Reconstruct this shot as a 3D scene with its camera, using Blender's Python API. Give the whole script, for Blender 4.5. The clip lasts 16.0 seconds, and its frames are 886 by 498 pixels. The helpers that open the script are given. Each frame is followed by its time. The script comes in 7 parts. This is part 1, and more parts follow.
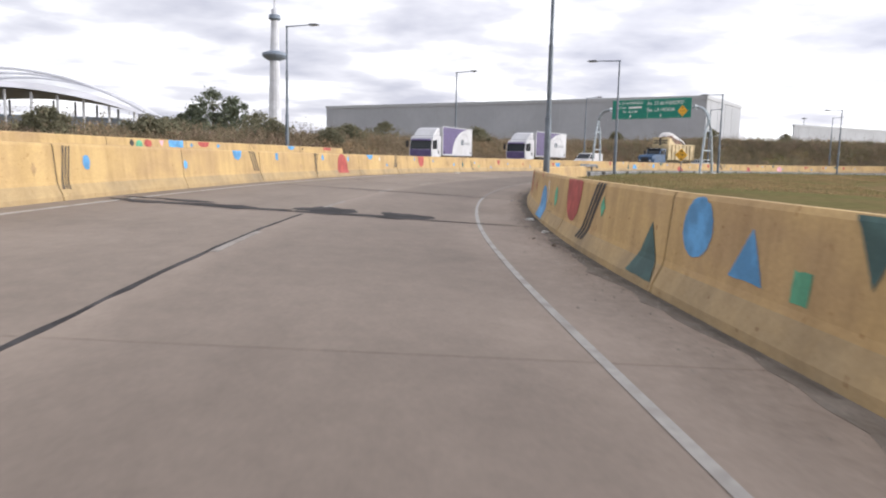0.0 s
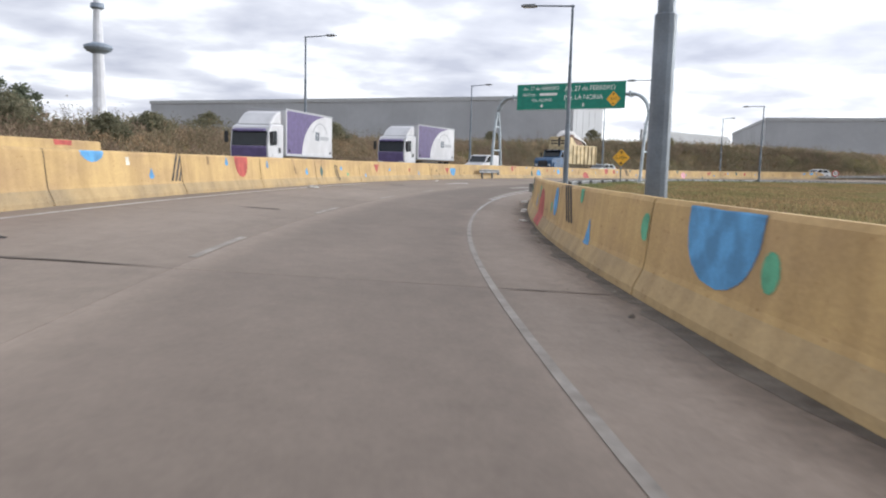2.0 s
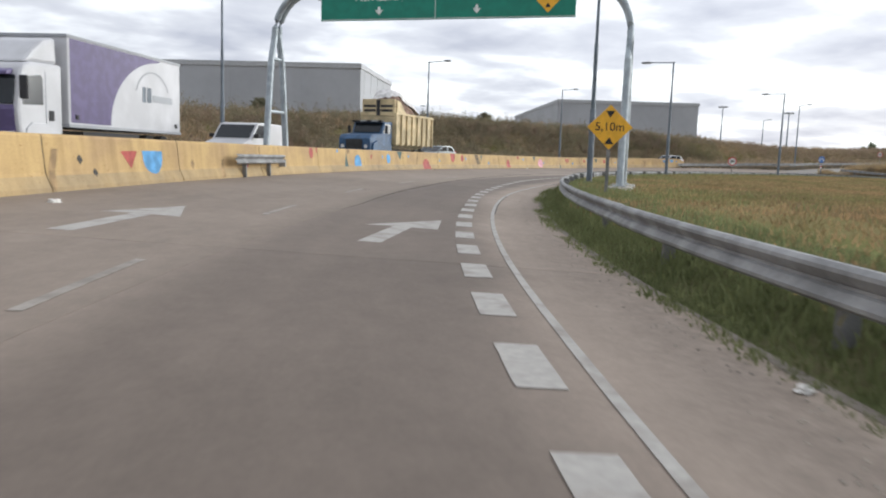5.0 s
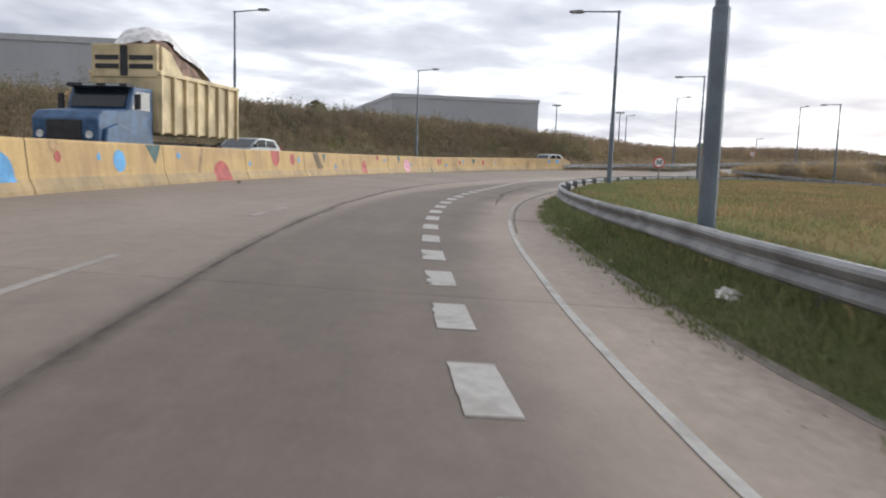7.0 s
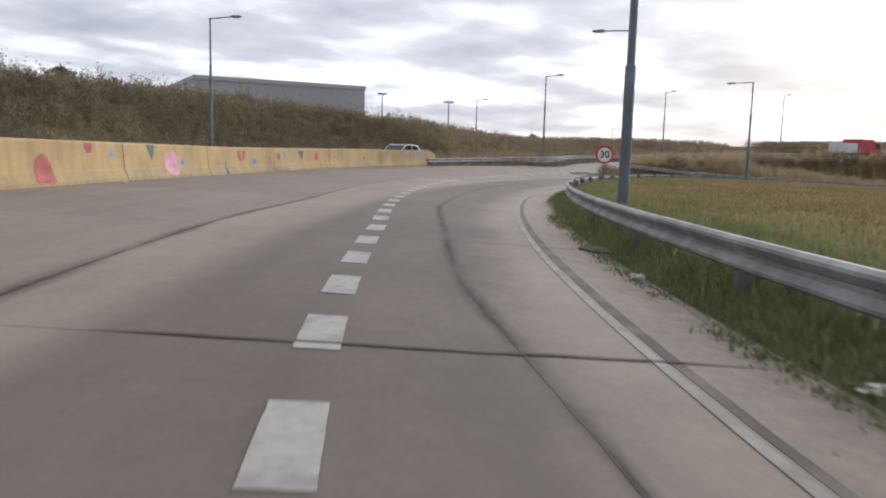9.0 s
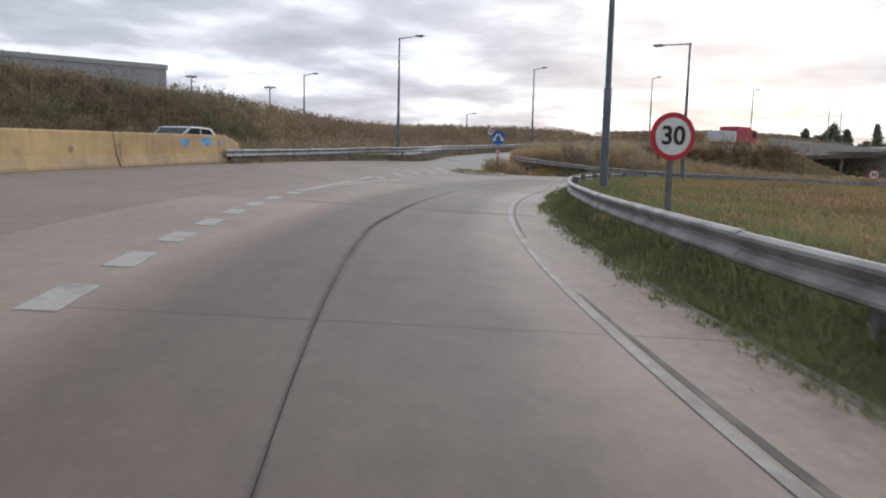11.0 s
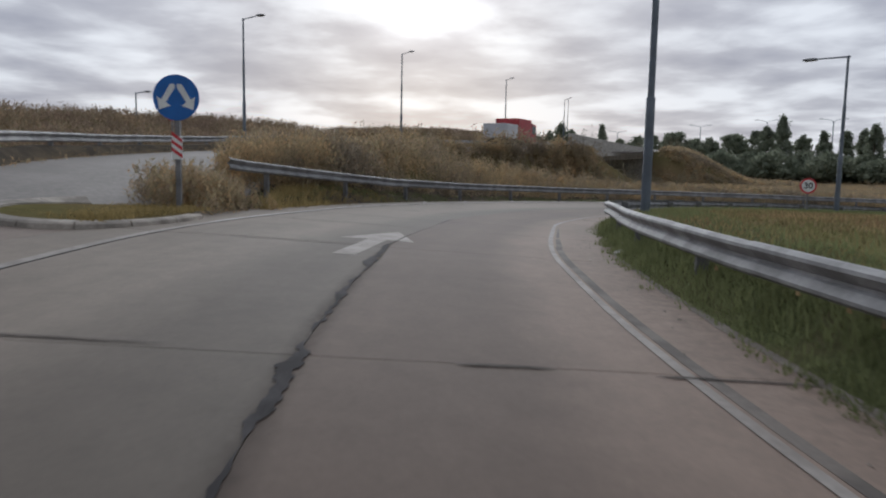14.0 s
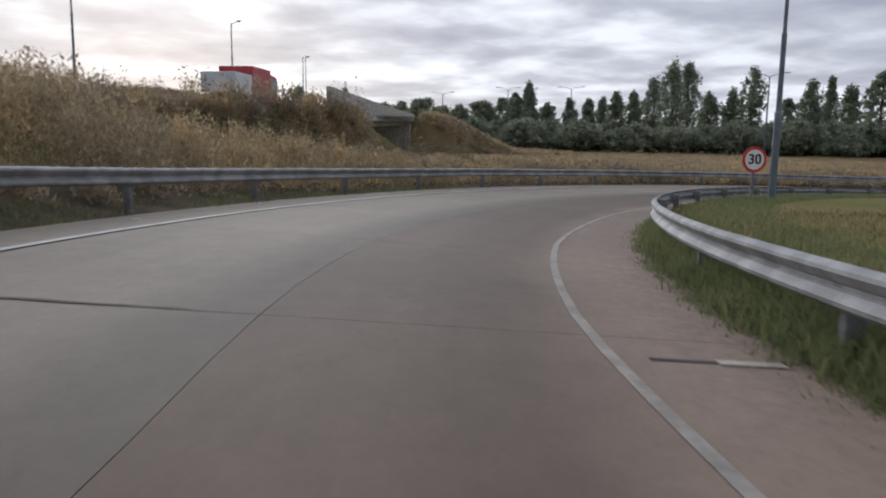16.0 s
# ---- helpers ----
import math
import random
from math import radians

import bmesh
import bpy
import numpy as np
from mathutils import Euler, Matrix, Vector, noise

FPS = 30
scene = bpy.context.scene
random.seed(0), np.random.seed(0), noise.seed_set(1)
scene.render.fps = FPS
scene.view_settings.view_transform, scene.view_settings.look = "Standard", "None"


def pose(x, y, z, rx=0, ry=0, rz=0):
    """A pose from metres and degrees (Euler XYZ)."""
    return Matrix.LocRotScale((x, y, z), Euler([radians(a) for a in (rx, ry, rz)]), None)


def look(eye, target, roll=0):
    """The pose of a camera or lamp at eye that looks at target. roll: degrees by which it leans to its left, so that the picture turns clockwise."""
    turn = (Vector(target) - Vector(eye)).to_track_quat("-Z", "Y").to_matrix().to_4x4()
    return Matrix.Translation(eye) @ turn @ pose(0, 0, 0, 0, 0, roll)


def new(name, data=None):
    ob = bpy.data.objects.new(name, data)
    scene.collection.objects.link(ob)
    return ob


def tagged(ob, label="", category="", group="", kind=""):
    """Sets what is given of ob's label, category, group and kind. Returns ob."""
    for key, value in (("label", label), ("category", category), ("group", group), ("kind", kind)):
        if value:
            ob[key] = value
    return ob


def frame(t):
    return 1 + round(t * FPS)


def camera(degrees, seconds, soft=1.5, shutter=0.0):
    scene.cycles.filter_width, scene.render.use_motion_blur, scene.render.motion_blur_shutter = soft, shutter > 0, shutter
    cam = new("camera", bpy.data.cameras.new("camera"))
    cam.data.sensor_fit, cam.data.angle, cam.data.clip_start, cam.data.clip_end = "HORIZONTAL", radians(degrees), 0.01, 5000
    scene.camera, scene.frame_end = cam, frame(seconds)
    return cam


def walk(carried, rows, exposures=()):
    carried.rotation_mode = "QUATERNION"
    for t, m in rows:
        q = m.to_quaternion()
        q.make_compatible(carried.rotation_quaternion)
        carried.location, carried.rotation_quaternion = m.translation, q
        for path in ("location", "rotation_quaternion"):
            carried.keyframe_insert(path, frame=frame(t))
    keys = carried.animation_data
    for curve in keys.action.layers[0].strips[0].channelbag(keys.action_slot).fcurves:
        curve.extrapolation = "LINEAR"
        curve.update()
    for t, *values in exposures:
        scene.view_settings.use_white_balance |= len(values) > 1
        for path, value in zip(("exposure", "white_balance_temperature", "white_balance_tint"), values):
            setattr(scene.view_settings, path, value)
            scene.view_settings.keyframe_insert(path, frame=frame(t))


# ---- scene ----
cam = camera(61.44, 16.0, soft=2.0, shutter=0.15)
# seconds, eye, heading (degrees clockwise from +y), tilt, lean
ROWS = [
    (0.0, 0.00, 0.00, 1.22, 0.00, -6.87, 1.33),
    (0.5, -0.43, 5.85, 1.22, 2.81, -6.55, 1.45),
    (1.0, -0.57, 11.70, 1.22, 5.67, -7.17, 1.31),
    (1.5, -0.45, 17.62, 1.22, 8.43, -6.13, 1.21),
    (2.0, 0.02, 23.62, 1.22, 11.61, -6.33, 1.51),
    (2.5, 0.79, 29.60, 1.22, 14.60, -6.74, 1.07),
    (3.0, 1.82, 35.40, 1.22, 17.56, -6.69, 1.64),
    (3.5, 3.20, 41.08, 1.22, 20.55, -7.07, 2.10),
    (4.0, 4.88, 46.63, 1.22, 23.37, -6.91, 2.36),
    (4.5, 6.78, 52.11, 1.22, 26.16, -7.07, 2.13),
    (5.0, 8.94, 57.50, 1.22, 29.07, -7.11, 1.91),
    (5.5, 11.38, 62.75, 1.22, 32.19, -7.03, 1.68),
    (6.0, 14.11, 67.86, 1.22, 35.50, -6.82, 1.46),
    (6.5, 17.12, 72.79, 1.22, 38.92, -6.48, 1.24),
    (7.0, 20.39, 77.56, 1.22, 42.28, -6.73, 1.88),
    (7.5, 23.90, 82.06, 1.22, 45.57, -6.64, 1.70),
    (8.0, 27.68, 86.33, 1.22, 49.08, -7.25, 1.99),
    (8.5, 31.73, 90.37, 1.22, 52.46, -6.87, 1.90),
    (9.0, 35.95, 94.12, 1.22, 55.97, -6.86, 1.59),
    (9.5, 40.40, 97.49, 1.22, 59.46, -6.58, 1.67),
    (10.0, 44.99, 100.64, 1.22, 62.84, -6.90, 1.54),
    (10.5, 49.73, 103.50, 1.22, 66.05, -7.09, 1.41),
    (11.0, 54.60, 106.10, 1.22, 69.10, -7.16, 1.27),
    (11.5, 59.57, 108.41, 1.22, 72.12, -7.12, 1.14),
    (12.0, 64.63, 110.44, 1.22, 75.33, -6.96, 1.00),
    (12.5, 69.73, 112.19, 1.22, 79.02, -6.80, 1.44),
    (13.0, 74.95, 113.59, 1.22, 83.01, -6.23, 1.69),
    (13.5, 80.16, 114.55, 1.22, 87.21, -6.83, 1.47),
    (14.0, 85.22, 115.11, 1.22, 91.68, -6.55, 1.08),
    (14.5, 90.21, 115.23, 1.22, 96.47, -6.91, 0.92),
    (15.0, 95.11, 114.95, 1.18, 101.36, -7.32, 0.85),
    (15.5, 99.97, 114.24, 1.09, 106.36, -8.28, 0.54),
    (16.0, 104.74, 113.09, 0.95, 111.88, -8.45, 0.82),
]


def aim(x, y, z, heading, tilt, lean):
    h, p = radians(heading), radians(tilt)
    way = Vector((math.sin(h) * math.cos(p), math.cos(h) * math.cos(p), math.sin(p)))
    return look((x, y, z), Vector((x, y, z)) + way * 10, lean)


EXPOSURES = [(0.0, 0.8, 6300, 11), (1.5, 0.75, 6170, 9), (2.2, 0.73, 6110, 8), (3.5, 0.66, 6150, 6), (7.0, 0.47, 6150, 8), (9.0, 0.31, 6100, 9), (12.5, -0.13, 5920, 10), (14.5, -0.43, 5880, 9), (15.2, -0.4, 5880, 9), (16.0, -0.1, 5900, 10)]
walk(cam, [(r[0], aim(*r[1:])) for r in ROWS], EXPOSURES)

# ---- world and light ----
SUN_AZ, SUN_EL = 90.0, 14.5
world = bpy.data.worlds.new("overcast_sky")
scene.world = world
world.use_nodes = True
wn, wl = world.node_tree.nodes, world.node_tree.links
wn.clear()


def wnode(kind, **values):
    n = wn.new(kind)
    for k, v in values.items():
        n.inputs[k].default_value = v
    return n


w_out = wn.new("ShaderNodeOutputWorld")
w_bg = wn.new("ShaderNodeBackground")
w_sky = wn.new("ShaderNodeTexSky")
w_sky.sky_type, w_sky.sun_disc = "NISHITA", False
w_sky.sun_elevation, w_sky.sun_rotation = radians(SUN_EL), radians(SUN_AZ)
w_sky.air_density, w_sky.dust_density = 1.0, 2.0
w_co = wn.new("ShaderNodeTexCoord")
w_sep = wn.new("ShaderNodeSeparateXYZ")
wl.new(w_co.outputs["Generated"], w_sep.inputs[0])


def wmath(op, a, b=None):
    n = wn.new("ShaderNodeMath")
    n.operation = op
    for i, v in enumerate((a, b)):
        if v is None:
            continue
        if isinstance(v, (int, float)):
            n.inputs[i].default_value = v
        else:
            wl.new(v, n.inputs[i])
    return n.outputs[0]


# cloud deck: the direction carried to a flat layer overhead
w_up = wmath("ADD", wmath("MAXIMUM", w_sep.outputs[2], 0.0), 0.13)
w_comb = wn.new("ShaderNodeCombineXYZ")
wl.new(wmath("DIVIDE", w_sep.outputs[0], w_up), w_comb.inputs[0])
wl.new(wmath("DIVIDE", w_sep.outputs[1], w_up), w_comb.inputs[1])
w_big = wnode("ShaderNodeTexNoise", Scale=0.6, Detail=3.0, Roughness=0.5, Distortion=0.0)
w_small = wnode("ShaderNodeTexNoise", Scale=1.75, Detail=5.0, Roughness=0.5, Distortion=0.12)
for n in (w_big, w_small):
    wl.new(w_comb.outputs[0], n.inputs["Vector"])
w_sum = wmath("ADD", wmath("MULTIPLY", w_big.outputs["Fac"], 0.42), wmath("MULTIPLY", w_small.outputs["Fac"], 0.58))
w_ramp = wn.new("ShaderNodeValToRGB")
w_ramp.color_ramp.elements[0].position, w_ramp.color_ramp.elements[0].color = 0.38, (0.5, 0.5, 0.57, 1)
w_ramp.color_ramp.elements[1].position, w_ramp.color_ramp.elements[1].color = 0.59, (1.16, 1.15, 1.155, 1)
w_mid = w_ramp.color_ramp.elements.new(0.48)
w_mid.color = (0.7, 0.69, 0.735, 1)
wl.new(w_sum, w_ramp.inputs[0])
# brighter cloud towards the veiled sun
w_dot = wn.new("ShaderNodeVectorMath")
w_dot.operation = "DOT_PRODUCT"
w_nrm = wn.new("ShaderNodeVectorMath")
w_nrm.operation = "NORMALIZE"
wl.new(w_co.outputs["Generated"], w_nrm.inputs[0])
wl.new(w_nrm.outputs[0], w_dot.inputs[0])
SUN_WAY = Vector((math.sin(radians(SUN_AZ)) * math.cos(radians(SUN_EL)), math.cos(radians(SUN_AZ)) * math.cos(radians(SUN_EL)), math.sin(radians(SUN_EL))))
w_dot.inputs[1].default_value = SUN_WAY
w_glow = wmath("POWER", wmath("MAXIMUM", w_dot.outputs["Value"], 0.0), 320.0)
w_half = wmath("MULTIPLY", wmath("ADD", w_dot.outputs["Value"], 1.0), 0.5)
w_broad = wmath("MULTIPLY", wmath("MULTIPLY", w_half, w_half), 0.24)
w_gain = wmath("ADD", wmath("ADD", wmath("MULTIPLY", w_glow, 1.0), w_broad), 0.79)
w_cloud = wn.new("ShaderNodeMix")
w_cloud.data_type, w_cloud.blend_type = "RGBA", "MULTIPLY"
w_cloud.inputs[0].default_value = 1.0
wl.new(w_ramp.outputs[0], w_cloud.inputs[6])
w_gc = wn.new("ShaderNodeCombineColor")
for i in range(3):
    wl.new(w_gain, w_gc.inputs[i])
wl.new(w_gc.outputs[0], w_cloud.inputs[7])
w_skydim = wn.new("ShaderNodeMix")
w_skydim.data_type, w_skydim.blend_type = "RGBA", "MULTIPLY"
w_skydim.inputs[0].default_value = 1.0
w_skydim.inputs[7].default_value = (0.1, 0.1, 0.1, 1)
wl.new(w_sky.outputs[0], w_skydim.inputs[6])
w_mix = wn.new("ShaderNodeMix")
w_mix.data_type = "RGBA"
w_mix.inputs[0].default_value = 0.93
wl.new(w_skydim.outputs[2], w_mix.inputs[6])
wl.new(w_cloud.outputs[2], w_mix.inputs[7])
wl.new(w_mix.outputs[2], w_bg.inputs[0])
w_bg.inputs[1].default_value = 0.92
wl.new(w_bg.outputs[0], w_out.inputs[0])

sun = new("sun", bpy.data.lights.new("sun", "SUN"))
sun.data.energy, sun.data.angle, sun.data.color = 2.3, radians(45), (1.0, 0.96, 0.9)
sun.matrix_world = look(SUN_WAY * 100, (0, 0, 0))


# ---- materials ----
def mat(name, base, rough=0.7, metal=0.0, var=0.12, scale=3.0, grain=40.0, bump=0.0, spec=0.4, second=None, mix_lo=0.42, mix_hi=0.62, coords="Object"):
    m = bpy.data.materials.new(name)
    m.use_nodes = True
    nt = m.node_tree
    b = nt.nodes["Principled BSDF"]
    b.inputs["Roughness"].default_value, b.inputs["Metallic"].default_value = rough, metal
    b.inputs["Specular IOR Level"].default_value = spec
    co = nt.nodes.new("ShaderNodeTexCoord")
    n1 = nt.nodes.new("ShaderNodeTexNoise")
    n1.inputs["Scale"].default_value, n1.inputs["Detail"].default_value = scale, 5.0
    n2 = nt.nodes.new("ShaderNodeTexNoise")
    n2.inputs["Scale"].default_value, n2.inputs["Detail"].default_value = grain, 3.0
    for n in (n1, n2):
        nt.links.new(co.outputs[coords], n.inputs["Vector"])
    ramp = nt.nodes.new("ShaderNodeValToRGB")
    e = ramp.color_ramp.elements
    other = second or tuple(min(1, c * (1 + 2 * var)) for c in base)
    first = base if second else tuple(c * (1 - var) for c in base)
    e[0].position, e[0].color = mix_lo, (*first, 1)
    e[1].position, e[1].color = mix_hi, (*other, 1)
    nt.links.new(n1.outputs["Fac"], ramp.inputs[0])
    mx = nt.nodes.new("ShaderNodeMix")
    mx.data_type, mx.blend_type = "RGBA", "MULTIPLY"
    mx.inputs[0].default_value = min(1.0, var * 3)
    r2 = nt.nodes.new("ShaderNodeValToRGB")
    r2.color_ramp.elements[0].position, r2.color_ramp.elements[0].color = 0.3, (0.72, 0.72, 0.72, 1)
    r2.color_ramp.elements[1].position, r2.color_ramp.elements[1].color = 0.7, (1.15, 1.15, 1.15, 1)
    nt.links.new(n2.outputs["Fac"], r2.inputs[0])
    nt.links.new(ramp.outputs[0], mx.inputs[6])
    nt.links.new(r2.outputs[0], mx.inputs[7])
    nt.links.new(mx.outputs[2], b.inputs["Base Color"])
    if bump:
        bp = nt.nodes.new("ShaderNodeBump")
        bp.inputs["Strength"].default_value, bp.inputs["Distance"].default_value = bump, 0.01
        nt.links.new(n2.outputs["Fac"], bp.inputs["Height"])
        nt.links.new(bp.outputs[0], b.inputs["Normal"])
    return m


def leaf_mat(name, low, high, rough=0.8, mid=None):
    """Grass and leaves: each blade has its own shade."""
    m = bpy.data.materials.new(name)
    m.use_nodes = True
    nt = m.node_tree
    b = nt.nodes["Principled BSDF"]
    b.inputs["Roughness"].default_value, b.inputs["Specular IOR Level"].default_value = rough, 0.15
    geo = nt.nodes.new("ShaderNodeNewGeometry")
    co = nt.nodes.new("ShaderNodeTexCoord")
    n1 = nt.nodes.new("ShaderNodeTexNoise")
    n1.inputs["Scale"].default_value, n1.inputs["Detail"].default_value = 0.12, 4.0
    nt.links.new(co.outputs["Object"], n1.inputs["Vector"])
    ad = nt.nodes.new("ShaderNodeMath")
    ad.operation = "MULTIPLY_ADD"
    nt.links.new(geo.outputs["Random Per Island"], ad.inputs[0])
    ad.inputs[1].default_value = 0.45
    n3 = nt.nodes.new("ShaderNodeTexNoise")
    n3.inputs["Scale"].default_value, n3.inputs["Detail"].default_value = 0.7, 3.0
    nt.links.new(co.outputs["Object"], n3.inputs["Vector"])
    av = nt.nodes.new("ShaderNodeMath")
    av.operation = "MULTIPLY_ADD"
    nt.links.new(n3.outputs["Fac"], av.inputs[0])
    av.inputs[1].default_value = 0.9
    hf = nt.nodes.new("ShaderNodeMath")
    hf.operation = "MULTIPLY_ADD"
    nt.links.new(n1.outputs["Fac"], hf.inputs[0])
    hf.inputs[1].default_value, hf.inputs[2].default_value = 0.9, -0.4
    nt.links.new(hf.outputs[0], av.inputs[2])
    nt.links.new(av.outputs[0], ad.inputs[2])
    r = nt.nodes.new("ShaderNodeValToRGB")
    r.color_ramp.elements[0].position, r.color_ramp.elements[0].color = 0.36, (*low, 1)
    r.color_ramp.elements[1].position, r.color_ramp.elements[1].color = 0.98, (*high, 1)
    if mid:
        r.color_ramp.elements.new(0.66).color = (*mid, 1)
    nt.links.new(ad.outputs[0], r.inputs[0])
    nt.links.new(r.outputs[0], b.inputs["Base Color"])
    # light passes through thin leaves
    tl = nt.nodes.new("ShaderNodeBsdfTranslucent")
    nt.links.new(r.outputs[0], tl.inputs["Color"])
    ms = nt.nodes.new("ShaderNodeMixShader")
    ms.inputs[0].default_value = 0.4
    nt.links.new(b.outputs[0], ms.inputs[1])
    nt.links.new(tl.outputs[0], ms.inputs[2])
    nt.links.new(ms.outputs[0], nt.nodes["Material Output"].inputs["Surface"])
    return m


def patch_mat(name, stops, patch=0.2, rough=0.9, through_light=0.35):
    """Scrub and rough grass: patches of different plants, a shade of its own for each leaf."""
    m = bpy.data.materials.new(name)
    m.use_nodes = True
    nd, lk = m.node_tree.nodes, m.node_tree.links
    b = nd["Principled BSDF"]
    b.inputs["Roughness"].default_value, b.inputs["Specular IOR Level"].default_value = rough, 0.12
    co, geo = nd.new("ShaderNodeTexCoord"), nd.new("ShaderNodeNewGeometry")

    def cloud(scale, detail):
        n = nd.new("ShaderNodeTexNoise")
        n.inputs["Scale"].default_value, n.inputs["Detail"].default_value = scale, detail
        lk.new(co.outputs["Object"], n.inputs["Vector"])
        return n.outputs["Fac"]

    def mt(op, a, c, d=0.0):
        n = nd.new("ShaderNodeMath")
        n.operation = op
        for i, v in enumerate((a, c, d)):
            if isinstance(v, (int, float)):
                n.inputs[i].default_value = v
            else:
                lk.new(v, n.inputs[i])
        return n.outputs[0]

    pick = mt("ADD", mt("MULTIPLY", cloud(patch, 4.0), 0.8), mt("MULTIPLY_ADD", geo.outputs["Random Per Island"], 0.16, mt("MULTIPLY_ADD", cloud(patch * 5.0, 3.0), 0.35, -0.155)))
    r = nd.new("ShaderNodeValToRGB")
    e = r.color_ramp.elements
    e[0].position, e[0].color = stops[0][0], (*stops[0][1], 1)
    e[1].position, e[1].color = stops[-1][0], (*stops[-1][1], 1)
    for at_, c in stops[1:-1]:
        e.new(at_).color = (*c, 1)
    lk.new(pick, r.inputs[0])
    shade = mt("MULTIPLY", mt("MULTIPLY_ADD", mt("FRACT", mt("MULTIPLY", geo.outputs["Random Per Island"], 7.31), 0.0), 0.6, 0.7), mt("MULTIPLY_ADD", cloud(patch * 3.1, 2.0), 0.9, 0.55))
    col = nd.new("ShaderNodeVectorMath")
    col.operation = "SCALE"
    lk.new(r.outputs[0], col.inputs[0])
    lk.new(shade, col.inputs["Scale"])
    lk.new(col.outputs[0], b.inputs["Base Color"])
    tl = nd.new("ShaderNodeBsdfTranslucent")
    lk.new(col.outputs[0], tl.inputs["Color"])
    ms = nd.new("ShaderNodeMixShader")
    ms.inputs[0].default_value = through_light
    lk.new(b.outputs[0], ms.inputs[1])
    lk.new(tl.outputs[0], ms.inputs[2])
    lk.new(ms.outputs[0], nd["Material Output"].inputs["Surface"])
    return m


def road_mat(name, base, stain, dark=1.0):
    """Worn concrete carriageway: oil-darkened lane middle, patches, grain. UV holds metres along and across."""
    m = bpy.data.materials.new(name)
    m.use_nodes = True
    nt = m.node_tree
    nd, lk = nt.nodes, nt.links
    b = nd["Principled BSDF"]
    b.inputs["Roughness"].default_value, b.inputs["Specular IOR Level"].default_value = 0.78, 0.25
    uv = nd.new("ShaderNodeUVMap")
    uv.uv_map = "along_across"
    sep = nd.new("ShaderNodeSeparateXYZ")
    lk.new(uv.outputs[0], sep.inputs[0])

    def mt(op, a, c=None, d=None):
        n = nd.new("ShaderNodeMath")
        n.operation = op
        for i, v in enumerate((a, c, d)):
            if v is None:
                continue
            if isinstance(v, (int, float)):
                n.inputs[i].default_value = v
            else:
                lk.new(v, n.inputs[i])
        return n.outputs[0]

    def noise_tex(sx, sy, detail=5.0, rough=0.55):
        mp = nd.new("ShaderNodeMapping")
        mp.inputs["Scale"].default_value = (sx, sy, 1)
        lk.new(uv.outputs[0], mp.inputs[0])
        n = nd.new("ShaderNodeTexNoise")
        n.inputs["Scale"].default_value, n.inputs["Detail"].default_value, n.inputs["Roughness"].default_value = 1.0, detail, rough
        lk.new(mp.outputs[0], n.inputs["Vector"])
        return n.outputs["Fac"]

    streak = noise_tex(0.06, 1.3)
    patch = noise_tex(0.25, 0.35, 6.0)
    fine = noise_tex(22.0, 22.0, 3.0)
    mid = noise_tex(2.2, 3.0, 5.0)
    # lane middle, wandering a little
    centre = mt("MULTIPLY_ADD", patch, 0.8, 0.1)
    off = mt("ABSOLUTE", mt("SUBTRACT", sep.outputs[1], centre))
    band = nd.new("ShaderNodeMapRange")
    band.interpolation_type = "SMOOTHSTEP"
    lk.new(off, band.inputs[0])
    band.inputs[1].default_value, band.inputs[2].default_value, band.inputs[3].default_value, band.inputs[4].default_value = 1.05, 2.05, 1.0, 0.0
    # the oil film is thinner at the start of the bend
    thin = nd.new("ShaderNodeMapRange")
    lk.new(sep.outputs[0], thin.inputs[0])
    thin.inputs[1].default_value, thin.inputs[2].default_value, thin.inputs[3].default_value, thin.inputs[4].default_value = 15.0, 78.0, 0.55, 1.0
    amount = mt("MULTIPLY", mt("MULTIPLY", mt("MULTIPLY", band.outputs[0], thin.outputs[0]), mt("MULTIPLY_ADD", streak, 0.8, 0.45)), dark)
    c1 = nd.new("ShaderNodeMix")
    c1.data_type = "RGBA"
    lk.new(amount, c1.inputs[0])
    c1.inputs[6].default_value, c1.inputs[7].default_value = (*base, 1), (*stain, 1)
    tone = mt("ADD", mt("ADD", mt("MULTIPLY", patch, 0.62), mt("MULTIPLY", mid, 0.36)), mt("ADD", mt("MULTIPLY", fine, 0.3), mt("MULTIPLY_ADD", streak, 0.34, 0.19)))
    # grit and silt along the inner shoulder
    grit = noise_tex(6.0, 7.0, 6.0, 0.7)
    side = nd.new("ShaderNodeMapRange")
    lk.new(sep.outputs[1], side.inputs[0])
    side.inputs[1].default_value, side.inputs[2].default_value, side.inputs[3].default_value, side.inputs[4].default_value = -1.5, -2.6, 0.25, 1.0
    tone = mt("MULTIPLY", tone, mt("MULTIPLY_ADD", mt("MULTIPLY", side.outputs[0], mt("SUBTRACT", grit, 0.5)), 1.3, 1.0))
    inf = nd.new("ShaderNodeObjectInfo")
    tone = mt("MULTIPLY", tone, mt("MULTIPLY_ADD", inf.outputs["Random"], 0.1, 0.95))
    c2 = nd.new("ShaderNodeVectorMath")
    c2.operation = "SCALE"
    lk.new(c1.outputs[2], c2.inputs[0])
    lk.new(tone, c2.inputs["Scale"])
    lk.new(c2.outputs[0], b.inputs["Base Color"])
    bp = nd.new("ShaderNodeBump")
    bp.inputs["Strength"].default_value, bp.inputs["Distance"].default_value = 0.25, 0.004
    lk.new(fine, bp.inputs["Height"])
    lk.new(bp.outputs[0], b.inputs["Normal"])
    return m


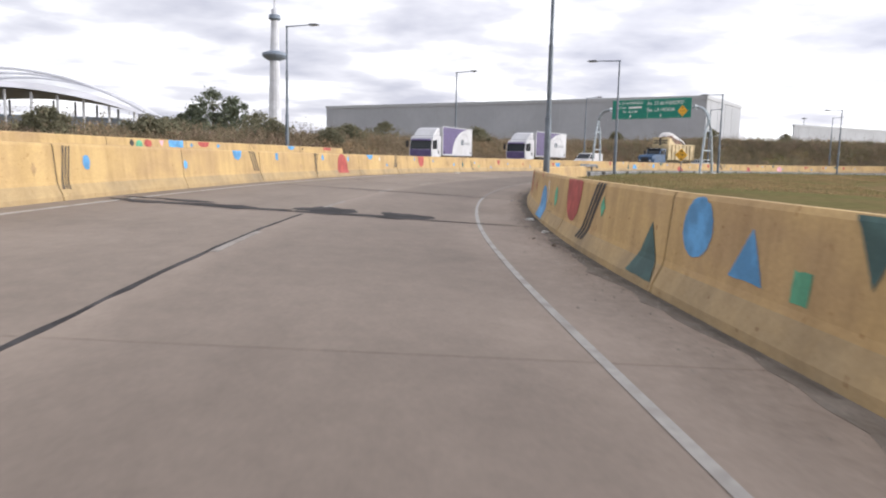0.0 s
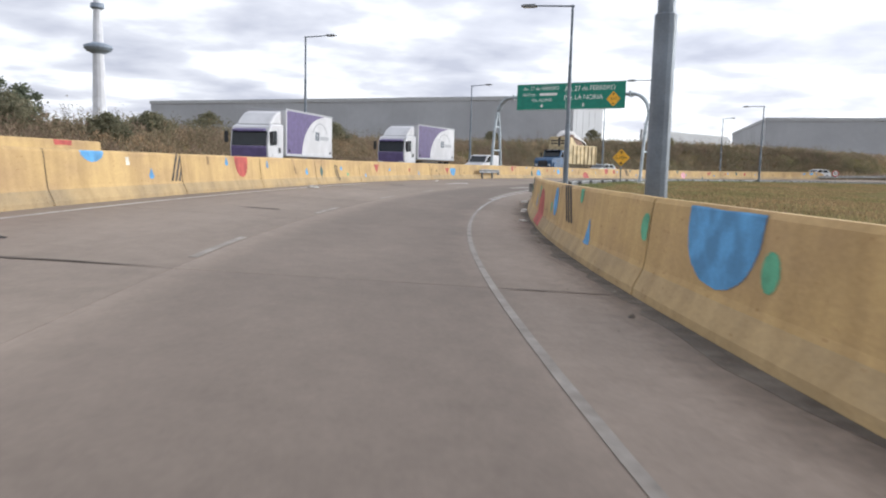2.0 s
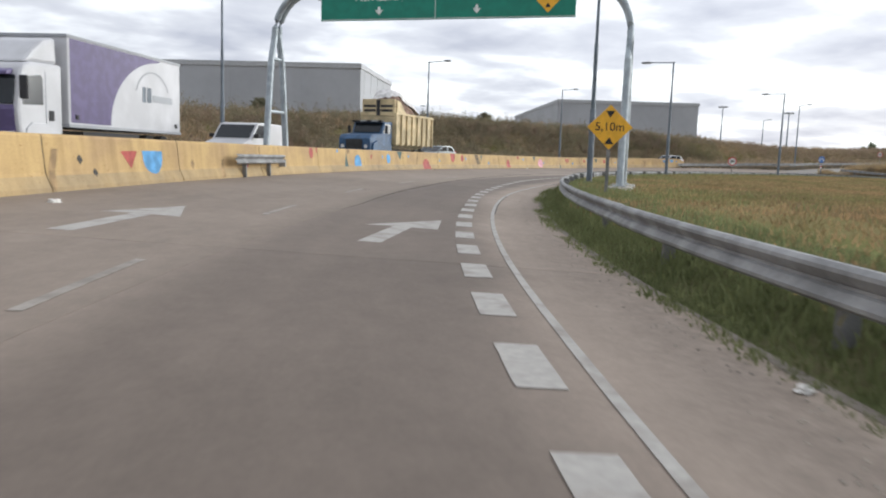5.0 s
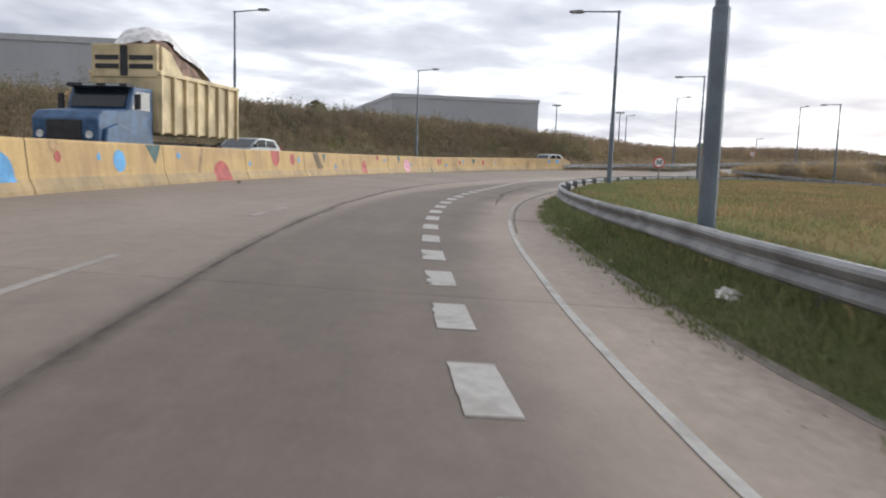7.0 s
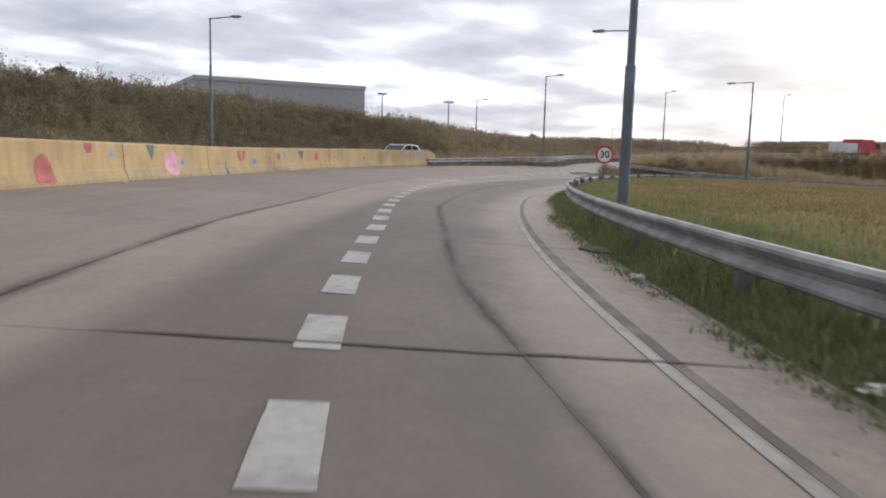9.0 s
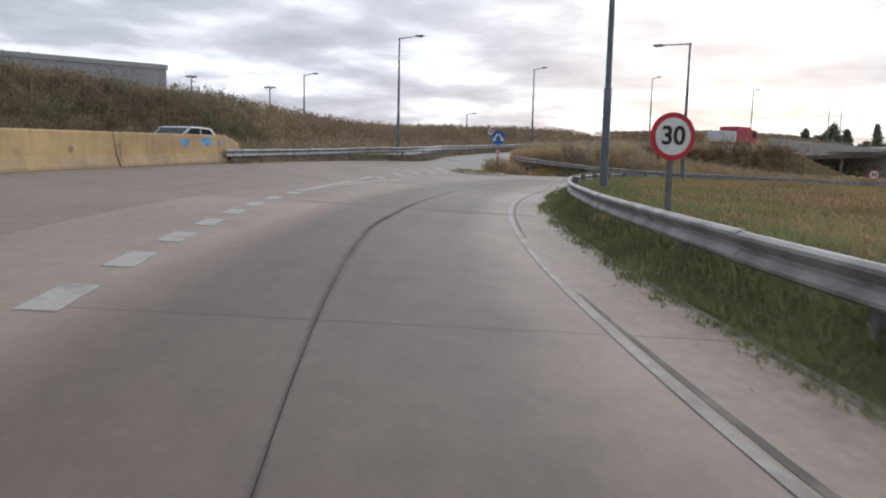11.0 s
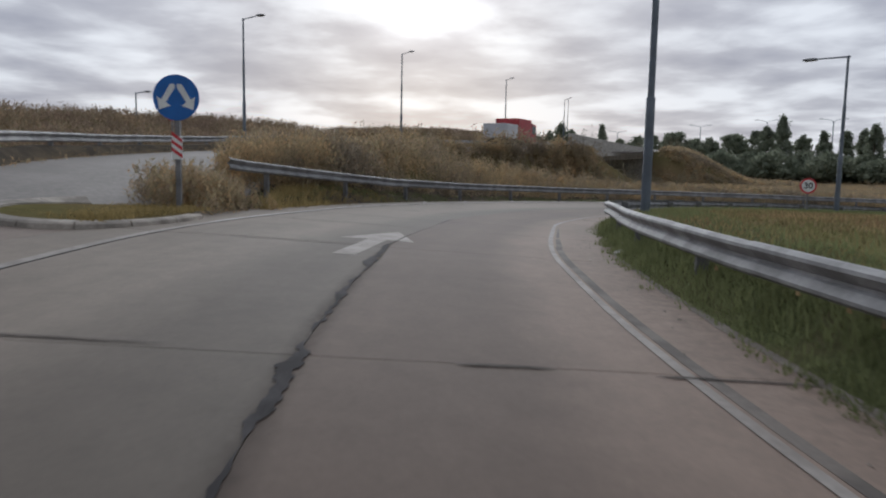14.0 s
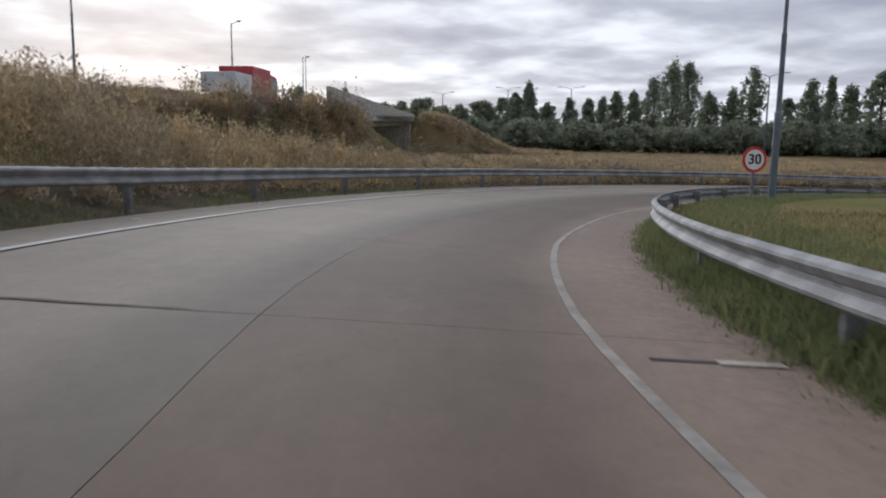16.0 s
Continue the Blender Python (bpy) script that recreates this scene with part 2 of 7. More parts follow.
def barrier_mat(name, base, worn):
    """Old masonry paint: drips down the face, scuffs, rust freckles."""
    m = bpy.data.materials.new(name)
    m.use_nodes = True
    nt = m.node_tree
    nd, lk = nt.nodes, nt.links
    b = nd["Principled BSDF"]
    b.inputs["Roughness"].default_value, b.inputs["Specular IOR Level"].default_value = 0.8, 0.3
    co = nd.new("ShaderNodeTexCoord")

    def tex(scale, detail, rough=0.55):
        mp = nd.new("ShaderNodeMapping")
        mp.inputs["Scale"].default_value = scale
        lk.new(co.outputs["Object"], mp.inputs[0])
        n = nd.new("ShaderNodeTexNoise")
        n.inputs["Scale"].default_value, n.inputs["Detail"].default_value, n.inputs["Roughness"].default_value = 1.0, detail, rough
        lk.new(mp.outputs[0], n.inputs["Vector"])
        return n.outputs["Fac"]

    def ramp(src, lo, hi, c0, c1):
        r = nd.new("ShaderNodeValToRGB")
        r.color_ramp.elements[0].position, r.color_ramp.elements[0].color = lo, (*c0, 1)
        r.color_ramp.elements[1].position, r.color_ramp.elements[1].color = hi, (*c1, 1)
        lk.new(src, r.inputs[0])
        return r.outputs[0]

    def blend(kind, fac, a, c):
        x = nd.new("ShaderNodeMix")
        x.data_type, x.blend_type = "RGBA", kind
        x.inputs[0].default_value = fac
        lk.new(a, x.inputs[6])
        lk.new(c, x.inputs[7])
        return x.outputs[2]

    col = ramp(tex((0.5, 0.5, 0.9), 6.0), 0.42, 0.68, base, worn)
    col = blend("MULTIPLY", 0.8, col, ramp(tex((3.5, 3.5, 0.45), 4.0), 0.3, 0.62, (0.78, 0.76, 0.74), (1.04, 1.04, 1.04)))
    fine = tex((26, 26, 26), 3.0)
    col = blend("MULTIPLY", 0.6, col, ramp(fine, 0.3, 0.7, (0.8, 0.79, 0.78), (1.1, 1.1, 1.1)))
    col = blend("MULTIPLY", 0.9, col, ramp(tex((15, 15, 15), 1.0, 0.3), 0.2, 0.27, (0.55, 0.42, 0.34), (1, 1, 1)))
    lk.new(col, b.inputs["Base Color"])
    bp = nd.new("ShaderNodeBump")
    bp.inputs["Strength"].default_value, bp.inputs["Distance"].default_value = 0.3, 0.01
    lk.new(fine, bp.inputs["Height"])
    lk.new(bp.outputs[0], b.inputs["Normal"])
    return m


M_ROAD = road_mat("worn_concrete_road", (0.272, 0.221, 0.182), (0.12, 0.097, 0.082))
M_ROAD_LEFT = road_mat("pale_left_lane_concrete", (0.226, 0.184, 0.152), (0.132, 0.108, 0.09), 0.45)
M_ROAD_RED = road_mat("reddish_ramp_concrete", (0.216, 0.162, 0.127), (0.1, 0.073, 0.057), 1.0)
M_ROAD_GREY = road_mat("grey_ramp_concrete", (0.204, 0.173, 0.14), (0.108, 0.091, 0.074), 1.0)
M_ROAD_FAR = road_mat("far_carriageway", (0.215, 0.198, 0.18), (0.16, 0.148, 0.138), 0.4)
M_TAR_OLD = mat("greyed_tar", (0.1, 0.086, 0.075), 0.9, var=0.25, scale=1.5, spec=0.15)
M_JOINT = mat("joint_sealant", (0.085, 0.076, 0.068), 0.8, var=0.2)
M_LINE = mat("road_paint", (0.37, 0.35, 0.325), 0.65, var=0.18, scale=2.5, grain=14.0, second=(0.27, 0.245, 0.22), mix_lo=0.5, mix_hi=0.66)
M_LINE_OLD = mat("worn_road_paint", (0.305, 0.276, 0.246), 0.75, var=0.22, scale=2.0, grain=12.0, second=(0.23, 0.203, 0.178), mix_lo=0.44, mix_hi=0.62)


def stain_mat(name, colour, most):
    """A film of old tar and dirt soaked into the concrete: it fades out sideways. UV holds metres along and -1 to 1 across."""
    m = bpy.data.materials.new(name)
    m.use_nodes = True
    nd, lk = m.node_tree.nodes, m.node_tree.links
    b = nd["Principled BSDF"]
    b.inputs["Base Color"].default_value, b.inputs["Roughness"].default_value, b.inputs["Specular IOR Level"].default_value = (*colour, 1), 0.9, 0.15
    uv, sep = nd.new("ShaderNodeUVMap"), nd.new("ShaderNodeSeparateXYZ")
    uv.uv_map = "along_across"
    lk.new(uv.outputs[0], sep.inputs[0])

    def mt(op, a, c=0.0, d=0.0):
        n = nd.new("ShaderNodeMath")
        n.operation = op
        for i, v in enumerate((a, c, d)):
            if isinstance(v, (int, float)):
                n.inputs[i].default_value = v
            else:
                lk.new(v, n.inputs[i])
        return n.outputs[0]

    def cloud(sx, sy, detail):
        mp, n = nd.new("ShaderNodeMapping"), nd.new("ShaderNodeTexNoise")
        mp.inputs["Scale"].default_value = (sx, sy, 1)
        n.inputs["Scale"].default_value, n.inputs["Detail"].default_value = 1.0, detail
        lk.new(uv.outputs[0], mp.inputs[0])
        lk.new(mp.outputs[0], n.inputs["Vector"])
        return n.outputs["Fac"]

    edge = mt("MAXIMUM", mt("SUBTRACT", 1.0, mt("ABSOLUTE", sep.outputs[1])), 0.0)
    body = mt("MULTIPLY", mt("POWER", edge, 1.2), mt("MULTIPLY_ADD", cloud(0.5, 0.3, 3.0), 2.6, -0.55))
    amount = nd.new("ShaderNodeClamp")
    lk.new(mt("MULTIPLY", mt("MULTIPLY", body, mt("MULTIPLY_ADD", cloud(7.0, 1.6, 5.0), 1.6, 0.2)), most), amount.inputs[0])
    clear, mix = nd.new("ShaderNodeBsdfTransparent"), nd.new("ShaderNodeMixShader")
    lk.new(amount.outputs[0], mix.inputs[0])
    lk.new(clear.outputs[0], mix.inputs[1])
    lk.new(b.outputs[0], mix.inputs[2])
    lk.new(mix.outputs[0], nd["Material Output"].inputs["Surface"])
    return m


M_STAIN = stain_mat("soaked_tar_stain", (0.072, 0.061, 0.054), 0.42)
M_SEAL = mat("grey_sealed_strip", (0.122, 0.104, 0.089), 0.85, var=0.2, scale=2.0)
M_PATCH = mat("dark_patch", (0.048, 0.045, 0.046), 0.9, var=0.25, scale=1.5, spec=0.15, bump=0.3)
M_YELLOW = barrier_mat("yellow_painted_concrete", (0.52, 0.365, 0.168), (0.4, 0.275, 0.145))
M_YELLOW_TOE = barrier_mat("dirty_barrier_toe", (0.43, 0.315, 0.165), (0.29, 0.225, 0.14))
M_RED = mat("red_mural_paint", (0.34, 0.066, 0.056), 0.7, var=0.15)
M_DKRED = mat("dark_red_mural_paint", (0.2, 0.06, 0.05), 0.7, var=0.15)
M_BLUE = mat("blue_mural_paint", (0.09, 0.27, 0.5), 0.7, var=0.15)
M_PALEGREEN = mat("faded_green_mural_paint", (0.3, 0.36, 0.16), 0.7, var=0.25)
M_GREEN = mat("green_mural_paint", (0.1, 0.33, 0.2), 0.7, var=0.15)
M_DKGREEN = mat("dark_green_mural_paint", (0.05, 0.1, 0.095), 0.7, var=0.15)
M_BLACK = mat("black_mural_paint", (0.05, 0.045, 0.04), 0.75, var=0.2)
M_BROWN = mat("brown_mural_paint", (0.3, 0.2, 0.1), 0.75, var=0.2)
M_PINK = mat("pink_mural_paint", (0.6, 0.3, 0.36), 0.75, var=0.12)
M_PALE = mat("pale_mural_paint", (0.62, 0.58, 0.5), 0.75, var=0.12)
M_GALV = mat("galvanised_steel", (0.25, 0.25, 0.25), 0.68, 0.15, var=0.16, scale=2.0, grain=20.0)
M_POST = mat("weathered_rail_post", (0.2, 0.2, 0.2), 0.7, 0.3, var=0.2)
M_POLE = mat("grey_painted_pole", (0.14, 0.165, 0.195), 0.5, 0.2, var=0.14, scale=1.2)
M_GANTRY = mat("gantry_grey_steel", (0.33, 0.37, 0.4), 0.5, 0.3, var=0.1)
M_LAMPHEAD = mat("lamp_head_grey", (0.2, 0.21, 0.22), 0.5, 0.3)
M_LENS = mat("lamp_lens", (0.5, 0.5, 0.48), 0.25)
M_SIGN_GREEN = mat("green_sign_sheet", (0.012, 0.2, 0.14), 0.5, var=0.06)
M_SIGN_WHITE = mat("white_sign_sheet", (0.72, 0.74, 0.72), 0.5, var=0.05)
M_SIGN_YELLOW = mat("yellow_sign_sheet", (0.75, 0.4, 0.03), 0.5, var=0.06)
M_SIGN_RED = mat("red_sign_sheet", (0.5, 0.03, 0.04), 0.5, var=0.06)
M_SIGN_BLUE = mat("blue_sign_sheet", (0.02, 0.13, 0.42), 0.5, var=0.06)
M_SIGN_BLACK = mat("black_sign_print", (0.02, 0.02, 0.02), 0.6)
M_ALU = mat("sign_back_aluminium", (0.45, 0.46, 0.47), 0.5, 0.6)
M_GROUND = mat("dry_grass_ground", (0.19, 0.135, 0.075), 0.95, var=0.2, scale=0.12, grain=3.0, bump=0.5, second=(0.145, 0.13, 0.06), mix_lo=0.4, mix_hi=0.6, spec=0.0)
M_INFIELD = mat("infield_turf", (0.215, 0.172, 0.09), 0.95, var=0.25, scale=0.2, grain=9.0, bump=0.7, second=(0.165, 0.165, 0.07), mix_lo=0.4, mix_hi=0.62, spec=0.0)
M_VERGE = mat("grassy_verge_soil", (0.098, 0.11, 0.05), 0.95, var=0.25, scale=1.2, grain=30.0, bump=0.6, second=(0.13, 0.12, 0.066), spec=0.0)
M_EARTH = mat("concrete_footing", (0.4, 0.38, 0.34), 0.9, var=0.2, bump=0.3)
M_KERB = mat("worn_kerb_concrete", (0.3, 0.27, 0.23), 0.9, var=0.25, scale=1.5, bump=0.3)
M_WARE = mat("warehouse_metal_cladding", (0.37, 0.38, 0.405), 0.6, 0.0, var=0.04, scale=0.08, grain=0.6)
M_WARE_ROOF = mat("warehouse_roof_sheet", (0.4, 0.41, 0.43), 0.6, 0.0, var=0.05)
M_TOWER = mat("pale_tower_concrete", (0.55, 0.56, 0.6), 0.7, var=0.06, scale=0.1)
M_TOWER_RING = mat("tower_ring_blue_grey", (0.2, 0.24, 0.3), 0.6)
M_GLASS = mat("dark_window_glass", (0.018, 0.022, 0.027), 0.12, 0.0, var=0.05, spec=0.35)
M_TYRE = mat("black_tyre_rubber", (0.025, 0.025, 0.025), 0.85)
M_RIM = mat("wheel_rim_grey", (0.35, 0.35, 0.36), 0.45, 0.6)
M_WHITE = mat("white_vehicle_paint", (0.52, 0.52, 0.54), 0.35, var=0.05, scale=0.8, spec=0.5)
M_PURPLE = mat("purple_vehicle_paint", (0.11, 0.085, 0.19), 0.4, var=0.08)
M_TRUCKBLUE = mat("worn_blue_cab_paint", (0.038, 0.085, 0.165), 0.5, var=0.15)
M_CREAM = mat("cream_tipper_steel", (0.5, 0.4, 0.235), 0.65, var=0.18, scale=1.0)
M_TARP = mat("pale_load_tarpaulin", (0.6, 0.58, 0.57), 0.7, var=0.15)
M_LOAD = mat("brown_load_heap", (0.2, 0.13, 0.1), 0.9, var=0.25)
M_TRUCKRED = mat("red_truck_paint", (0.36, 0.045, 0.05), 0.5, var=0.12)
M_GREYCAR = mat("grey_car_paint", (0.25, 0.27, 0.28), 0.3, 0.3)
M_CHASSIS = mat("black_chassis", (0.03, 0.03, 0.032), 0.7)
M_LIGHTS = mat("headlamp_glass", (0.6, 0.6, 0.58), 0.15)
M_TAIL = mat("red_tail_lamp", (0.4, 0.02, 0.02), 0.3)
M_BARK = mat("grey_brown_bark", (0.12, 0.095, 0.07), 0.9, var=0.25, bump=0.4)
M_LEAF_DARK = leaf_mat("dark_tree_leaves", (0.1, 0.118, 0.088), (0.2, 0.22, 0.15))
M_LEAF_GREY = leaf_mat("grey_green_leaves", (0.12, 0.12, 0.08), (0.25, 0.235, 0.155))
M_TURF = leaf_mat("green_verge_grass", (0.128, 0.148, 0.067), (0.245, 0.266, 0.124))
# far trees: distance haze is put into this paler leaf colour
M_LEAF_HAZED = leaf_mat("haze_paled_far_leaves", (0.18, 0.213, 0.155), (0.33, 0.355, 0.255))
M_FIELD = leaf_mat("yellowing_field_grass", (0.17, 0.135, 0.055), (0.44, 0.34, 0.15))
M_BANK_DARK = patch_mat("high_bank_weeds", [(0.36, (0.16, 0.142, 0.1)), (0.48, (0.225, 0.19, 0.13)), (0.58, (0.2, 0.196, 0.12)), (0.7, (0.34, 0.25, 0.155))], 0.16, through_light=0.45)
M_BANK = patch_mat("bank_scrub", [(0.36, (0.23, 0.178, 0.136)), (0.46, (0.315, 0.232, 0.168)), (0.54, (0.24, 0.212, 0.138)), (0.63, (0.375, 0.265, 0.175)), (0.72, (0.46, 0.33, 0.2))], 0.13, through_light=0.45)
M_RAMP_BANK = patch_mat("ramp_bank_scrub", [(0.37, (0.265, 0.228, 0.17)), (0.45, (0.36, 0.272, 0.19)), (0.52, (0.32, 0.285, 0.172)), (0.6, (0.45, 0.31, 0.178)), (0.7, (0.52, 0.38, 0.205))], 0.26, through_light=0.62)
M_MEADOW = patch_mat("infield_grass", [(0.34, (0.195, 0.19, 0.084)), (0.46, (0.26, 0.218, 0.107)), (0.56, (0.31, 0.226, 0.122)), (0.66, (0.345, 0.232, 0.13))], 0.16, through_light=0.35)
M_LITTER = mat("pale_litter", (0.6, 0.58, 0.55), 0.6, var=0.15)
M_RUBBLE = mat("broken_concrete_rubble", (0.22, 0.19, 0.16), 0.95, var=0.3, bump=0.4)
M_RUST_SLAB = mat("dark_brown_plate", (0.085, 0.062, 0.048), 0.9, var=0.3, scale=4.0, bump=0.4)
M_SILT = mat("dark_shoulder_silt", (0.165, 0.14, 0.116), 0.95, var=0.25, scale=3.0, grain=30.0, bump=0.3, second=(0.23, 0.2, 0.17))
M_SOIL = mat("dark_verge_soil", (0.06, 0.049, 0.036), 0.95, var=0.25, scale=1.3, grain=25.0, bump=0.4, second=(0.11, 0.088, 0.06), spec=0.05)
M_ROOF_WHITE = mat("white_arena_roof", (0.5, 0.5, 0.53), 0.6, var=0.06, scale=0.05)


# ---- helpers ----
def part(name, bm, material, parent=None, label="", smooth=False, uv=None):
    me = bpy.data.meshes.new(name)
    bm.to_mesh(me)
    bm.free()
    return obj(name, me, material, parent, label, smooth)


def obj(name, me, material, parent=None, label="", smooth=False):
    for m in material if isinstance(material, (list, tuple)) else [material]:
        me.materials.append(m)
    if smooth:
        me.polygons.foreach_set("use_smooth", [True] * len(me.polygons))
    ob = new(name, me)
    if parent is not None:
        ob.parent = parent
    if label:
        ob["label"] = label
    return ob


def empty(name, m, label, category, group="", kind=""):
    ob = new(name)
    ob.matrix_world = m
    return tagged(ob, label, category, group, kind)


def raw(name, verts, faces, material, parent=None, label="", smooth=False):
    me = bpy.data.meshes.new(name)
    me.from_pydata([tuple(v) for v in verts], [], faces)
    me.update()
    return obj(name, me, material, parent, label, smooth)


def box(bm, x0, x1, y0, y1, z0, z1, bevel=0.0):
    r = bmesh.ops.create_cube(bm, size=1.0, matrix=Matrix.Translation(((x0 + x1) / 2, (y0 + y1) / 2, (z0 + z1) / 2)) @ Matrix.Diagonal((x1 - x0, y1 - y0, z1 - z0, 1)))
    if bevel:
        es = list({e for v in r["verts"] for e in v.link_edges})
        bmesh.ops.bevel(bm, geom=es, offset=bevel, segments=2, affect="EDGES", profile=0.5)
    return bm


def boxed(x0, x1, y0, y1, z0, z1, bevel=0.0):
    return box(bmesh.new(), x0, x1, y0, y1, z0, z1, bevel)


def prism(points, y0, y1, bevel=0.0):
    """An outline in x and z, drawn out from y0 to y1."""
    bm = bmesh.new()
    a = [bm.verts.new((x, y0, z)) for x, z in points]
    b = [bm.verts.new((x, y1, z)) for x, z in points]
    n = len(points)
    bm.faces.new(a)
    bm.faces.new(b[::-1])
    for i in range(n):
        bm.faces.new((a[i], b[i], b[(i + 1) % n], a[(i + 1) % n]))
    bmesh.ops.recalc_face_normals(bm, faces=bm.faces)
    if bevel:
        bmesh.ops.bevel(bm, geom=list(bm.edges), offset=bevel, segments=2, affect="EDGES", profile=0.5)
    return bm


def tube(points, radii, sides=10, caps=True):
    """A round tube through points."""
    bm = bmesh.new()
    pts = [Vector(p) for p in points]
    rings = []
    up = Vector((0, 0, 1))
    for i, p in enumerate(pts):
        d = (pts[min(i + 1, len(pts) - 1)] - pts[max(i - 1, 0)]).normalized()
        a = d.cross(up if abs(d.z) < 0.95 else Vector((1, 0, 0))).normalized()
        b = a.cross(d)
        r = radii if isinstance(radii, (int, float)) else radii[i]
        rings.append([bm.verts.new(p + (a * math.cos(k * math.tau / sides) + b * math.sin(k * math.tau / sides)) * r) for k in range(sides)])
    for u, v in zip(rings, rings[1:]):
        for k in range(sides):
            bm.faces.new((u[k], u[(k + 1) % sides], v[(k + 1) % sides], v[k]))
    if caps:
        bm.faces.new(rings[0][::-1])
        bm.faces.new(rings[-1])
    bmesh.ops.recalc_face_normals(bm, faces=bm.faces)
    return bm


def disc(radius, depth, sides=28, cx=0.0, cz=0.0, y=0.0):
    """A round plate standing upright, facing -y."""
    return prism([(cx + radius * math.cos(k * math.tau / sides), cz + radius * math.sin(k * math.tau / sides)) for k in range(sides)], y, y + depth)


def lettering(name, text, size, material, parent, m, label="", align="CENTER", bold=0.0):
    cu = bpy.data.curves.new(name, "FONT")
    cu.body, cu.size, cu.align_x, cu.align_y, cu.extrude, cu.offset = text, size, align, "CENTER", 0.004, size * bold
    tmp = new(name, cu)
    me = bpy.data.meshes.new_from_object(tmp)
    bpy.data.objects.remove(tmp)
    bpy.data.curves.remove(cu)
    ob = obj(name, me, material, parent, label)
    ob.matrix_local = m
    return ob


# ---- plan: the carriageway's guide line, metres along it (s) and to its left (d) ----
GUIDE = [(0.8, -23.0), (0.6, -11.5), (0.0, 0.0), (-0.57, 11.7), (0.02, 23.62), (1.82, 35.4), (4.88, 46.63), (8.94, 57.5), (14.11, 67.86), (20.39, 77.56), (27.68, 86.33),
         (35.95, 94.12), (44.99, 100.64), (54.6, 106.1), (64.63, 110.44), (74.95, 113.59), (85.22, 115.11), (95.11, 114.95), (104.74, 113.09)]
BEND_R, BEND_END = 40.0, 150.0


def smooth_line(points, step):
    """Catmull-Rom through points, then even steps."""
    p = np.array(points, float)
    p = np.vstack([2 * p[0] - p[1], p, 2 * p[-1] - p[-2]])
    out = []
    for i in range(1, len(p) - 2):
        for k in range(24):
            t = k / 24
            out.append(0.5 * (2 * p[i] + (p[i + 1] - p[i - 1]) * t + (2 * p[i - 1] - 5 * p[i] + 4 * p[i + 1] - p[i + 2]) * t * t + (3 * p[i] - p[i - 1] - 3 * p[i + 1] + p[i + 2]) * t ** 3))
    out.append(p[-2])
    out = np.array(out)
    ln = np.r_[0, np.cumsum(np.linalg.norm(np.diff(out[:, :2], axis=0), axis=1))]
    q = np.arange(0, ln[-1], step)
    return np.stack([np.interp(q, ln, out[:, k]) for k in range(out.shape[1])], 1)


_g = smooth_line(GUIDE, 0.5)
_h = math.atan2(0.961, -0.276)
_c = np.array((104.74, 113.09)) + BEND_R * np.array((-0.276, -0.961))
_a0 = math.atan2(0.961, 0.276)
_arc = np.array([_c + BEND_R * np.array((math.cos(_a0 - k * 0.5 / BEND_R), math.sin(_a0 - k * 0.5 / BEND_R))) for k in range(1, int(BEND_END))])
G = np.vstack([_g, _arc])
GS = np.r_[0, np.cumsum(np.linalg.norm(np.diff(G, axis=0), axis=1))]
GS -= GS[np.argmin(np.linalg.norm(G, axis=1))]
_t = np.gradient(G, axis=0)
GT = _t / np.linalg.norm(_t, axis=1)[:, None]
S_FIRST, S_LAST = float(GS[0]), float(GS[-1])
BANK = 0.04


def fall(s):
    return np.interp(s, [160, 169, 174, 178.8, 184, 235, 400], [0, -0.04, -0.13, -0.27, -0.44, -2.1, -2.3])


def lift(s):
    """How far the ground rises behind the ramp's outer shoulder."""
    return np.interp(s, [170, 177, 180, 182, 186, 192, 200], [0.3, 0.6, 0.45, 0.35, 0.2, 0.1, 0.05])


def d_median(s):
    """Left edge of the carriageway: the foot of the median barrier."""
    return np.interp(s, [-40, 0, 20, 50, 72, 88, 100, 110, 121, 134, 146, 154, 163, 172], [6.5, 6.6, 6.65, 6.7, 6.8, 7.1, 7.5, 8.15, 9.0, 10.2, 10.35, 10.1, 10.5, 11.0])


def z_median(s):
    return np.interp(s, [0, 120, 134, 154, 163, 172], [0.26, 0.34, 0.4, 0.75, 0.88, 0.98])


def z_road(s, d):
    z = fall(s) + BANK * np.minimum(d, 5.0)
    dm = d_median(s)
    k = np.clip((d - 5.0) / np.maximum(dm - 5.0, 0.5), 0, 1)
    near = np.where(d < 7.0, np.clip((176 - s) / 6, 0, 1), s < 176)
    return z + near * (k * (z_median(s) - BANK * 5.0) + np.interp(s, [125, 150], [0.057, 0.0]) * np.clip(d - dm, 0, 14))


def at(s, d, up=0.0):
    x, y = np.interp(s, GS, G[:, 0]), np.interp(s, GS, G[:, 1])
    tx, ty = np.interp(s, GS, GT[:, 0]), np.interp(s, GS, GT[:, 1])
    return Vector((x - ty * d, y + tx * d, float(z_road(s, d)) + up))


def heading(s):
    return math.atan2(np.interp(s, GS, GT[:, 1]), np.interp(s, GS, GT[:, 0]))


def stand(s, d, up=0.0, turn=0.0):
    """A pose on the road: x runs along it, y to its left."""
    p = at(s, d, up)
    return pose(p.x, p.y, p.z, 0, 0, math.degrees(heading(s)) + turn)


